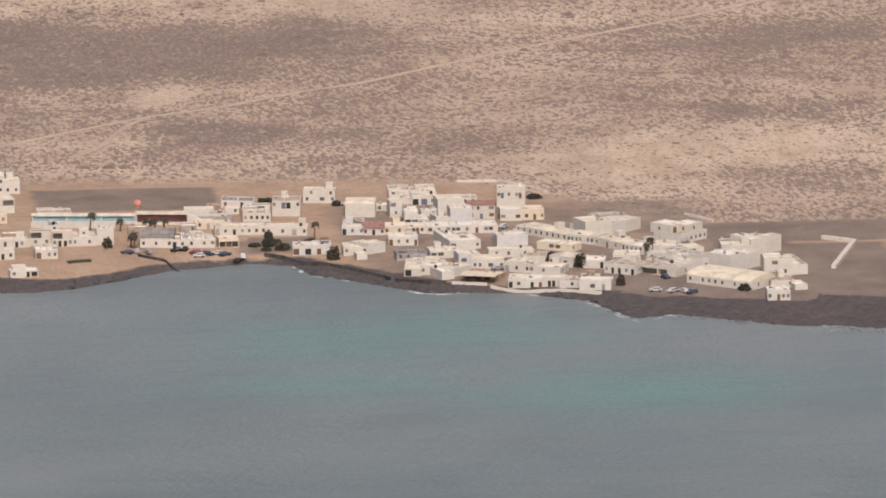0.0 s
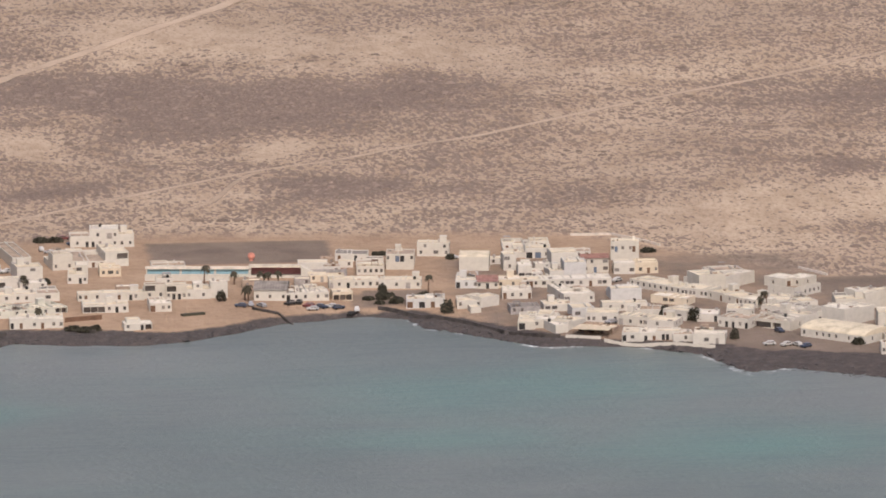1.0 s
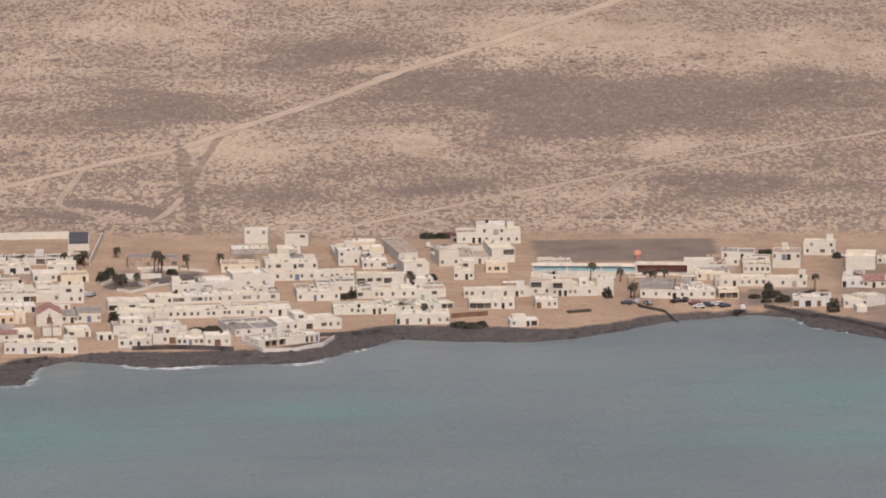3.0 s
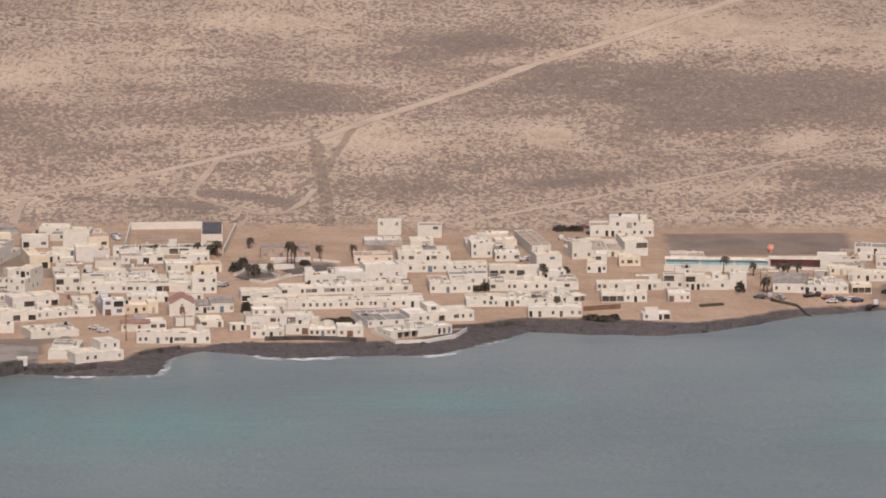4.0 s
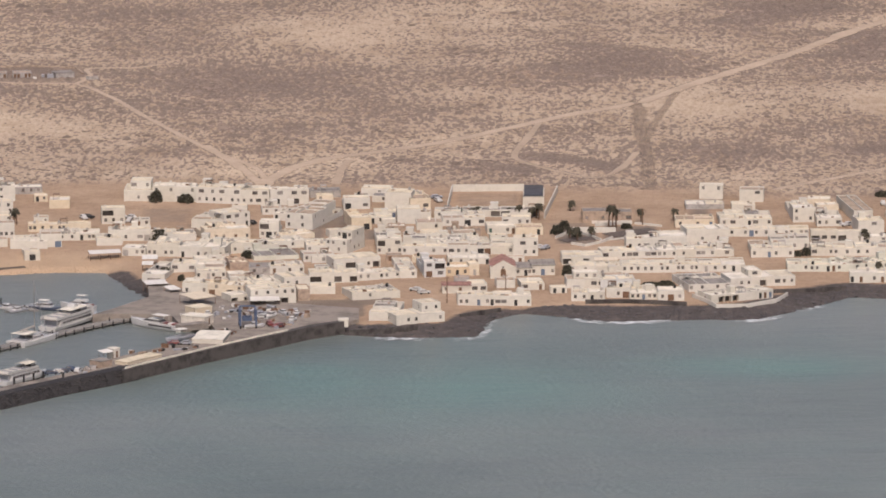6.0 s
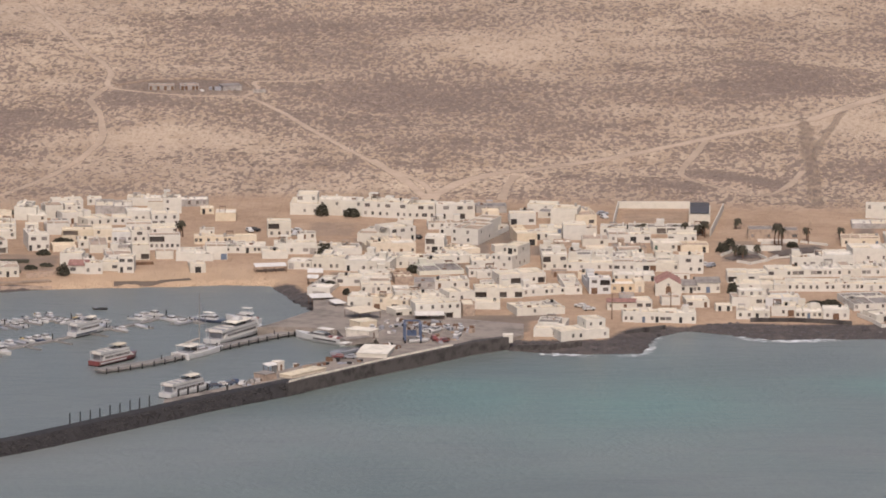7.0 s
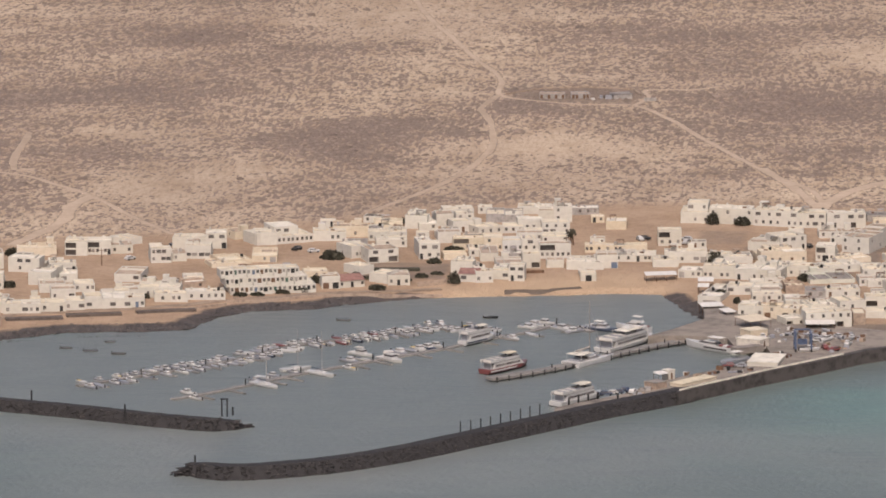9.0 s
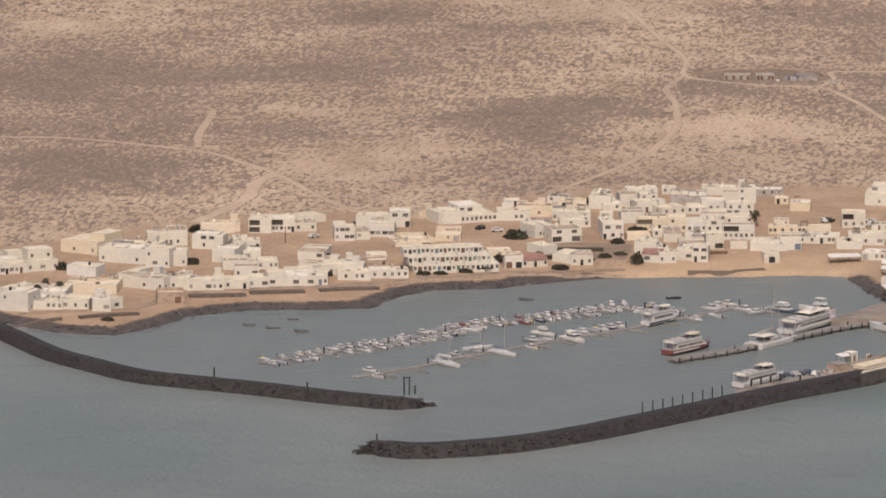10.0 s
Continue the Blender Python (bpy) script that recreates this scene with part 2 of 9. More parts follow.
# ---- mesh building ----
class Build:
    """Collects faces and makes one mesh of them."""

    def __init__(self):
        self.v, self.f, self.m = [], [], []

    def quad(self, a, b, c, d, m=0):
        k = len(self.v)
        self.v += [tuple(a), tuple(b), tuple(c), tuple(d)]
        self.f.append((k, k + 1, k + 2, k + 3))
        self.m.append(m)

    def face(self, pts, m=0):
        k = len(self.v)
        self.v += [tuple(p) for p in pts]
        self.f.append(tuple(range(k, k + len(pts))))
        self.m.append(m)

    def box(self, x0, x1, y0, y1, z0, z1, m=0, turn=None):
        c = [Vector((x, y, z)) for z in (z0, z1) for x, y in ((x0, y0), (x1, y0), (x1, y1), (x0, y1))]
        if turn:
            c = [turn @ p for p in c]
        k = len(self.v)
        self.v += [tuple(p) for p in c]
        for q in ((3, 2, 1, 0), (4, 5, 6, 7), (0, 1, 5, 4), (1, 2, 6, 5), (2, 3, 7, 6), (3, 0, 4, 7)):
            self.f.append(tuple(k + i for i in q))
            self.m.append(m)

    def tube(self, a, b, r0, r1, n=6, m=0, cap=True):
        a, b = Vector(a), Vector(b)
        q = (b - a).to_track_quat("Z", "Y")
        k = len(self.v)
        for p, r in ((a, r0), (b, r1)):
            self.v += [tuple(p + q @ Vector((r * math.cos(math.tau * i / n), r * math.sin(math.tau * i / n), 0))) for i in range(n)]
        for i in range(n):
            j = (i + 1) % n
            self.f.append((k + i, k + j, k + n + j, k + n + i))
            self.m.append(m)
        if cap:
            self.f.append(tuple(k + n + i for i in range(n)))
            self.m.append(m)

    def mesh(self, name, *mats, smooth=False):
        spot, place, v = {}, [], []
        for p in self.v:
            k = (round(p[0], 3), round(p[1], 3), round(p[2], 3))
            if k not in spot:
                spot[k] = len(v)
                v.append(p)
            place.append(spot[k])
        me = bpy.data.meshes.new(name)
        me.from_pydata(v, [], [[place[i] for i in f] for f in self.f])
        for m in mats:
            me.materials.append(m)
        me.polygons.foreach_set("material_index", self.m)
        if smooth:
            me.polygons.foreach_set("use_smooth", [True] * len(self.f))
        me.update()
        return me


def part(name, mesh, parent, m=None, label=""):
    ob = new(name, mesh)
    ob.parent = parent
    if m is not None:
        ob.matrix_basis = m
    if label:
        ob["label"] = label
    return ob


def thing(name, label, category, m, group="", kind=""):
    """An empty at a thing's foot, to carry its parts."""
    ob = tagged(new(name), label, category, group, kind)
    ob.matrix_basis = m
    return ob


# ---- the plan: coast, land height ----
# waterline, from the eastern headland to the western mole: x, y and how broad the bare rock is
COAST_EAST = [
    (422, 2450, 44), (406, 2457, 42), (392, 2458, 38), (380, 2467, 30), (358, 2483, 22), (342, 2478, 25),
    (336, 2495, 22), (331, 2512, 13), (312, 2526, 6), (297, 2531, 6), (280, 2531, 11), (268, 2545, 14),
    (256, 2558, 14), (243, 2571, 15), (239, 2588, 8), (226, 2596, 4), (212, 2590, 6), (196, 2585, 6),
    (180, 2570, 7), (159, 2554, 10),
]
COAST_MIDDLE = [
    (144, 2550, 17), (119, 2553, 18), (102, 2559, 15), (92, 2545, 17), (70, 2518, 18), (46, 2516, 17),
    (19, 2513, 18), (6, 2519, 17), (2, 2522, 14), (-9, 2528, 4), (-19, 2517, 10), (-24, 2486, 18),
    (-48, 2483, 15), (-69, 2489, 11), (-78, 2518, 1), (-101, 2523, 1), (-124, 2539, 1), (-135, 2552, 7),
    (-143, 2571, 7), (-150, 2591, 6),
]
COAST_WEST = [
    (-154, 2602, 2), (-170, 2603, 0), (-189, 2598, 0), (-216, 2593, 1), (-232, 2589, 3), (-241, 2585, 5),
    (-261, 2573, 7), (-269, 2565, 7), (-291, 2559, 7), (-300, 2548, 7), (-308, 2523, 7), (-327, 2518, 7),
    (-348, 2515, 7), (-368, 2500, 7), (-371, 2489, 7), (-385, 2465, 7), (-406, 2467, 7), (-428, 2484, 7),
]
COAST = np.array([(2500, 2380, 20), (700, 2440, 22)] + COAST_EAST + COAST_MIDDLE + COAST_WEST + [(-520, 2560, 10), (-900, 2600, 10), (-2500, 2650, 10)], float)
# the inland edge of the built-up sand: x, y
TOWN_EDGE = np.array([
    (-448, 2604), (-414, 2643), (-378, 2673), (-310, 2698), (-243, 2744), (-213, 2757), (-188, 2753), (-148, 2763),
    (-102, 2754), (-74, 2753), (-37, 2753), (6, 2749), (49, 2744), (100, 2730), (151, 2742), (228, 2735),
    (274, 2734), (314, 2726), (339, 2696), (374, 2655), (392, 2637), (447, 2596),
], float)


# darker trodden soil: x from, to, y from, to, how dark
DARK_FIELDS = [
    (154, 225, 2680, 2728, 1.00),
    (247, 403, 2518, 2694, 0.60),
    (392, 448, 2459, 2596, 1.00),
    (363, 471, 2594, 2638, 0.80),
    (383, 415, 2584, 2611, 0.80),
    (48, 59, 2677, 2713, 0.80),
    (18, 39, 2646, 2675, 1.00),
    (-147, -126, 2678, 2708, 0.50),
    (-2, 16, 2650, 2682, 0.60),
    (1, 18, 2639, 2671, 0.95),
    (219, 256, 2600, 2622, 0.60),
    (-36, -9, 2700, 2739, 0.35),
    (-237, -181, 2968, 3018, 0.60),
    (-86, -68, 2668, 2712, 0.75),
    (-262, -226, 2606, 2640, 0.6),
    (-118, -72, 2500, 2535, 0.5),
    (332, 400, 2490, 2560, 0.95),
    (-90, -60, 2510, 2541, 0.9),
    (-70, -50, 2529, 2544, 0.8),
    (-93, -78, 2643, 2690, 0.9),
    (-101, -86, 2612, 2632, 0.9),
    (-129, -119, 2650, 2678, 0.9),
    (-67, -53, 2646, 2667, 0.8),
    (-134, -122, 2590, 2614, 0.9),
    (225, 251, 2603, 2628, 1.0),
    (274, 292, 2600, 2640, 0.7),
]


# where the scrub stands dense (+) or the sand lies open (-): x, y, half widths, how much
SCRUB_EAST = [
    (221, 3046, 66, 36, 0.9),
    (223, 2843, 22, 27, 0.9),
    (166, 2971, 20, 64, 0.4),
    (471, 3030, 52, 40, 0.6),
    (442, 2861, 12, 17, 0.7),
    (473, 2860, 20, 16, 0.3),
    (312, 2786, 22, 21, 0.5),
    (292, 2871, 30, 24, 0.3),
    (452, 2710, 18, 28, 0.3),
    (383, 2765, 40, 52, -0.6),
    (444, 2793, 30, 36, -0.6),
    (330, 3105, 50, 41, -0.3),
    (227, 2930, 12, 20, -0.7),
    (358, 2902, 30, 39, -0.2),
    (390, 2960, 12, 18, 0.4),
    (408, 2912, 20, 16, 0.3),
    (209, 3034, 70, 48, 1.0),
    (140, 3102, 12, 33, 0.6),
    (294, 3042, 26, 60, 0.5),
]
SCRUB_CENTRE = [
    (84, 3165, 24, 29, 0.6),
    (19, 3034, 22, 49, 0.5),
    (123, 2828, 15, 17, 0.9),
    (222, 2845, 18, 27, 0.9),
    (73, 2844, 24, 28, 0.5),
    (274, 2834, 12, 19, 0.5),
    (291, 2899, 12, 17, 0.3),
    (18, 2806, 9, 12, 0.9),
    (207, 3208, 36, 52, -0.9),
    (281, 3156, 50, 48, -0.7),
    (136, 2918, 10, 23, -0.9),
    (225, 2924, 10, 14, -0.7),
    (160, 3133, 12, 20, -0.5),
    (65, 2949, 24, 36, -0.4),
    (35, 3224, 26, 42, -0.4),
    (317, 3283, 40, 25, 0.5),
    (85, 3298, 16, 14, 0.5),
    (-116, 2987, 46, 46, 0.8),
    (22, 3023, 34, 37, 0.6),
]
SCRUB_TOWN = [
    (84, 3153, 18, 31, 0.7),
    (149, 3048, 30, 45, 0.4),
    (10, 2807, 16, 9, 0.9),
    (-18, 2784, 9, 14, 0.9),
    (-100, 2832, 6, 6, 0.8),
    (-85, 2880, 30, 26, 0.45),
    (-40, 2790, 22, 16, 0.5),
    (5, 2860, 26, 22, 0.3),
    (-38, 3127, 40, 42, -0.4),
    (60, 2931, 24, 35, -0.4),
    (-27, 2948, 24, 22, -0.2),
    (-97, 3083, 30, 37, -0.5),
    (-270, 2903, 40, 47, 0.7),
    (-291, 3004, 30, 31, 0.3),
    (-169, 3153, 44, 54, 0.4),
    (-224, 2948, 30, 15, 0.4),
    (-174, 2929, 36, 26, 0.4),
    (-200, 2867, 36, 27, -0.9),
    (-178, 2750, 10, 17, 0.5),
    (-303, 3201, 30, 54, -0.6),
    (-261, 3135, 24, 64, -0.3),
]
SCRUB_WEST = [
    (-124, 2787, 30, 17, -0.3),
    (-223, 2806, 30, 30, -0.3),
    (-211, 2988, 24, 12, 0.6),
    (-453, 2892, 70, 117, 0.3),
    (-437, 2761, 40, 37, 0.8),
    (-482, 2976, 44, 47, 0.6),
    (-386, 2983, 40, 34, 0.6),
    (-394, 3117, 22, 23, 0.8),
    (-299, 2867, 26, 27, 0.7),
    (-389, 2842, 18, 20, 0.5),
    (-331, 3081, 30, 40, 0.3),
    (-374, 2891, 12, 13, -0.5),
    (-335, 2803, 18, 42, -0.9),
    (-279, 2994, 30, 34, -0.3),
    (-489, 3120, 30, 40, -0.4),
]


def scrub_density(x, y):
    """From -1, open sand, to 1, dense scrub."""
    x, y = x + 14 * np.sin(y * 0.045 + x * 0.011) + 6 * np.sin(y * 0.13 - x * 0.05), y + 9 * np.sin(x * 0.035) + 5 * np.sin(x * 0.11 + y * 0.04)
    out = np.zeros(np.shape(x))
    for cx, cy, rx, ry, k in SCRUB_EAST + SCRUB_CENTRE + SCRUB_TOWN + SCRUB_WEST:
        out = out + k * np.exp(-(((x - cx) / rx) ** 2 + ((y - cy) / ry) ** 2))
    return np.clip(out, -1, 1)


def plain_height(x, y):
    """Height of the land away from the shore: a plain that rises gently inland, with low swells."""
    inland = np.clip((y - 2760) / 200, 0, 1)
    return 2.5 + 0.012 * np.clip(y - 2540, 0, None) + inland * (0.9 * np.sin(x * 0.021 + y * 0.013) + 0.7 * np.sin(x * 0.037 - y * 0.029 + 1.3))


def along(px, py, line):
    """Distance of points to a line of corners, and the third number of the line carried along it."""
    best, wide = np.full(px.shape, 1e9), np.zeros(px.shape)
    for a, b in zip(line[:-1], line[1:]):
        dx, dy = b[0] - a[0], b[1] - a[1]
        s = np.clip(((px - a[0]) * dx + (py - a[1]) * dy) / (dx * dx + dy * dy), 0, 1)
        d = np.hypot(px - a[0] - s * dx, py - a[1] - s * dy)
        near = d < best
        best = np.where(near, d, best)
        if len(a) > 2:
            wide = np.where(near, a[2] + s * (b[2] - a[2]), wide)
    return best, wide


def on_land(px, py):
    """True behind the waterline (the line closed far inland)."""
    ring = np.vstack([COAST[:, :2], [(-2500, 9000), (2500, 9000)]])
    inside = np.zeros(px.shape, bool)
    for (x0, y0), (x1, y1) in zip(ring, np.roll(ring, -1, 0)):
        cross = (y0 > py) != (y1 > py)
        if y0 != y1:
            inside ^= cross & (px < (x1 - x0) * (py - y0) / (y1 - y0) + x0)
    return inside


def land(px, py):
    px, py = np.asarray(px, float), np.asarray(py, float)
    d, wide = along(px, py, COAST)
    inside = on_land(px, py)
    rag = 1.2 * np.sin(px * 0.31 + py * 0.17) + 0.9 * np.sin(px * 0.13 - py * 0.29)
    shelf = 0.1 + 1.3 * np.clip((d + rag) / (0.45 * wide + 2), 0, 1)
    rise = np.clip((d - 0.45 * wide) / 24, 0, 1)
    rough = 0.35 * np.sin(px * 0.9 + py * 0.4) * np.sin(py * 0.8 - px * 0.3) * np.clip(1 - d / (wide + 4), 0, 1) * (wide > 3)
    z = np.where(inside, shelf + (plain_height(px, py) - 1.4) * (1 - (1 - rise) ** 1.5) + rough, -0.25 * d - 0.1)
    return np.clip(z, -8, None), d, wide, inside


def ground_at(x, y):
    return float(land([x], [y])[0][0])


def stood(x, y, turn=0.0, dz=0.0):
    return pose(x, y, ground_at(x, y) + dz, 0, 0, turn)


# ---- ground: one sheet to the horizon ----
def axis(dense0, dense1, step, far0, far1):
    mids = np.arange(dense0, dense1 + 0.1, step)
    lo = dense0 - np.geomspace(step * 2, dense0 - far0, 14)[::-1]
    hi = dense1 + np.geomspace(step * 2, far1 - dense1, 14)
    return np.concatenate([lo, mids, hi])


def build_ground():
    xs = axis(-560, 570, 2.5, -2400, 2400)
    ys = np.concatenate([np.arange(2380, 2700, 1.6), np.arange(2700, 3260, 3.0), np.geomspace(3265, 8000, 24)])
    gx, gy = np.meshgrid(xs, ys)
    z, d, wide, inside = land(gx, gy)
    edge = np.interp(gx, TOWN_EDGE[:, 0], TOWN_EDGE[:, 1])
    town = np.clip(0.5 + (edge - gy) / 30, 0, 1)
    rock = np.where(inside, np.clip(0.5 + (wide - d) / 8, 0, 1), 1) * np.clip(wide / 5, 0, 1)
    beach = np.clip(1.2 - d / 26, 0, 1) * np.clip(1 - wide / 6, 0, 1)
    pitch = np.zeros(gx.shape)
    for x0, x1, y0, y1, k in DARK_FIELDS:
        inner = np.minimum(np.minimum(gx - x0, x1 - gx), np.minimum(gy - y0, y1 - gy))
        fade = min(max(0.12 * min(x1 - x0, y1 - y0), 3.0), 22.0)
        pitch = np.maximum(pitch, k * np.clip(inner / fade, 0, 1))
    nx, ny = len(xs), len(ys)
    k = np.arange(nx * ny).reshape(ny, nx)
    quads = np.stack([k[:-1, :-1], k[:-1, 1:], k[1:, 1:], k[1:, :-1]], -1).reshape(-1, 4)
    me = bpy.data.meshes.new("ground")
    me.from_pydata(np.stack([gx, gy, z], -1).reshape(-1, 3).tolist(), [], quads.tolist())
    for name, vals in (("veg", scrub_density(gx, gy) * 0.5 + 0.5), ("town", town), ("rock", rock), ("beach", beach), ("pitch", pitch)):
        me.attributes.new(name, "FLOAT", "POINT").data.foreach_set("value", vals.ravel().astype(np.float32))
    me.polygons.foreach_set("use_smooth", [True] * len(quads))
    me.materials.append(GROUND)
    tagged(new("ground", me), "sandy island plain with dark basalt shore", "ground", kind="structure")


build_ground()

# pale sandy shoals under the water: x, y, half widths
SHOALS = [
    (270, 2462, 60, 34),
    (322, 2359, 55, 40),
    (234, 2380, 50, 25),
    (242, 2454, 55, 40),
    (71, 2429, 34, 16),
    (73, 2432, 32, 16),
    (68, 2439, 45, 20),
    (-27, 2393, 60, 50),
    (-75, 2399, 40, 40),
    (-75, 2428, 30, 14),
]
HARBOUR = np.array([
    (-424, 2464), (-376, 2398), (-310, 2368), (-268, 2370), (-285, 2286), (-236, 2313), (-187, 2363), (-138, 2432),
    (-123, 2513), (-138, 2575), (-167, 2611), (-270, 2573), (-309, 2528),
], float)


def build_sea():
    xs = np.concatenate([[-2500, -1500, -900], np.arange(-600, 601, 8), [900, 1500, 2500]])
    ys = np.concatenate([np.linspace(-1500, 2100, 12), np.arange(2120, 2680, 6)])
    gx, gy = np.meshgrid(xs, ys)
    shoal = np.zeros(gx.shape)
    for x, y, rx, ry in SHOALS:
        shoal = np.maximum(shoal, 0.75 * np.exp(-(((gx - x) / rx) ** 2 + ((gy - y) / ry) ** 2)))
    calm = np.zeros(gx.shape, bool)
    for (x0, y0), (x1, y1) in zip(HARBOUR, np.roll(HARBOUR, -1, 0)):
        cross = (y0 > gy) != (y1 > gy)
        calm ^= cross & (gx < (x1 - x0) * (gy - y0) / ((y1 - y0) or 1) + x0)
    nx, ny = len(xs), len(ys)
    k = np.arange(nx * ny).reshape(ny, nx)
    quads = np.stack([k[:-1, :-1], k[:-1, 1:], k[1:, 1:], k[1:, :-1]], -1).reshape(-1, 4)
    me = bpy.data.meshes.new("water")
    me.from_pydata(np.stack([gx, gy, 0 * gx], -1).reshape(-1, 3).tolist(), [], quads.tolist())
    for name, vals in (("shoal", shoal), ("calm", calm)):
        me.attributes.new(name, "FLOAT", "POINT").data.foreach_set("value", vals.ravel().astype(np.float32))
    me.materials.append(SEA)
    tagged(new("water", me), "grey-green sea with pale turquoise shoals", "sea", kind="structure")


build_sea()


# ---- dirt tracks ----
def smooth_line(pts, step=4.0):
    pts = [Vector(p) for p in pts]
    out = []
    for i in range(len(pts) - 1):
        p0, p1, p2, p3 = pts[max(i - 1, 0)], pts[i], pts[i + 1], pts[min(i + 2, len(pts) - 1)]
        n = max(2, int((p2 - p1).length / step))
        for j in range(n):
            s = j / n
            out.append(0.5 * (2 * p1 + (p2 - p0) * s + (2 * p0 - 5 * p1 + 4 * p2 - p3) * s * s + (3 * p1 - p0 - 3 * p2 + p3) * s ** 3))
    return out + [pts[-1]]


TRACK_LINES = []


def dirt_track(pts, width, mat, label):
    line = smooth_line([(x, y) for x, y in pts])
    TRACK_LINES.append((pts, width))
    b, rings = Build(), []
    for i, p in enumerate(line):
        d = (line[min(i + 1, len(line) - 1)] - line[max(i - 1, 0)]).normalized()
        side = Vector((-d.y, d.x))
        row = []
        for k in (-1, -0.4, 0.4, 1):
            wob = 0.55 * width * noise.noise((p.x * 0.07, p.y * 0.07, 3.0 * k)) if abs(k) == 1 else 0.0
            q = p + side * (0.65 * width * k + wob)
            row.append((q.x, q.y))
        rings.append(row)
    flat = np.array(rings).reshape(-1, 2)
    z = land(flat[:, 0], flat[:, 1])[0]
    rise = np.tile([0.03, 0.12, 0.12, 0.03], len(rings))
    b.v = [(x, y, h) for (x, y), h in zip(flat.tolist(), (z + rise + 0.05).tolist())]
    for i in range(len(rings) - 1):
        for k in range(3):
            b.f.append((4 * i + k, 4 * i + k + 1, 4 * i + k + 5, 4 * i + k + 4))
            b.m.append(0)
    me = bpy.data.meshes.new("dirt_track")
    me.from_pydata(b.v, [], b.f)
    me.materials.append(mat)
    me.attributes.new("edge", "FLOAT", "POINT").data.foreach_set("value", np.tile([0, 1, 1, 0], len(rings)).astype(np.float32))
    tagged(new("dirt_track", me), label, "track", kind="structure")


dirt_track([(-207, 2596.5), (-201, 2597.2), (-194, 2598.8), (-187, 2601.2), (-181, 2603.6)], 2.6, WEED, "dark line of dried weed on the beach")
dirt_track([(514, 3153), (485, 3125), (439, 3082), (402, 3048), (365, 3007), (331, 2969), (298, 2937), (271, 2920), (238, 2892), (209, 2873), (179, 2843), (152, 2816), (126, 2790), (100, 2765), (81, 2745)], 3.4, TRACK, "pale narrow dirt track across the sandy plain")
dirt_track([(209, 2872), (199, 2849), (187, 2809), (176, 2790)], 3.0, FAINT, "faint dirt track on the sandy plain")
dirt_track([(233, 3306), (208, 3253), (160, 3167), (125, 3113), (96, 3054), (60, 2982), (33, 2928), (9, 2906), (-11, 2883), (-38, 2849), (-65, 2823), (-79, 2812), (-93, 2791), (-102, 2765), (-106, 2739)], 6.5, TRACK, "broad pale dirt road leading down to the village")
dirt_track([(33, 2936), (34, 2889), (35, 2842), (36, 2795), (36, 2744)], 5.5, SOILTRACK, "broad worn brown dirt track into the village")
dirt_track([(35, 2842), (41, 2894), (49, 2953)], 3.5, SOILTRACK, "brown dirt track forking to the road")
dirt_track([(-4, 2889), (-10, 2843), (-13, 2811), (-2, 2788), (16, 2769), (26, 2789), (32, 2821)], 3.2, FAINT, "faint looping dirt path on the plain")
dirt_track([(-13, 2811), (-25, 2807), (-38, 2821)], 3.0, FAINT, "short dirt path on the plain")
dirt_track([(-129, 2833), (-116, 2795), (-104, 2751)], 4.5, TRACK, "sandy track down to the houses")
dirt_track([(-74, 2806), (-77, 2785), (-78, 2754)], 4.0, FAINT, "dirt path into the village")
dirt_track([(-302, 3274), (-293, 3225), (-278, 3161), (-260, 3090), (-247, 3050), (-242, 3024), (-241, 2995), (-233, 2979), (-207, 2967), (-186, 2970), (-170, 2943), (-155, 2899), (-140, 2856), (-126, 2822), (-109, 2789), (-102, 2752)], 3.0, TRACK, "winding pale dirt track past a walled compound")
dirt_track([(-247, 3050), (-231, 3038), (-216, 3023)], 3.0, FAINT, "faint dirt path on the plain")
dirt_track([(-186, 2970), (-181, 2990), (-183, 3007), (-165, 3012), (-156, 3020)], 2.6, TRACK, "dirt path round the walled compound")
dirt_track([(-239, 2995), (-242, 2978), (-244, 2951), (-237, 2913), (-234, 2869), (-240, 2819), (-251, 2777), (-261, 2750), (-266, 2735)], 3.4, FAINT, "winding dirt path down to the houses")
dirt_track([(-485, 2822), (-453, 2822), (-407, 2803), (-390, 2784), (-372, 2759), (-352, 2719), (-333, 2685)], 3.0, TRACK, "dirt track forking on the plain")
dirt_track([(-372, 2759), (-376, 2739), (-376, 2705), (-383, 2676), (-388, 2659)], 6.0, TRACK, "broad sandy track into the village")
dirt_track([(-408, 2811), (-412, 2838), (-413, 2869), (-414, 2894)], 3.5, FAINT, "faint sandy path on the plain")


# ---- houses ----
WALLS = {"white": WHITE, "cream": CREAM, "blue": BLUEWHITE, "grey": GREY, "tan": TAN, "ochre": OCHRE, "pale": PALE}
ROOFS = {"grey": ROOF_GREY, "tan": ROOF_TAN, "slate": ROOF_GREY, "vault": ROOF_CREAM, "red": TILE}


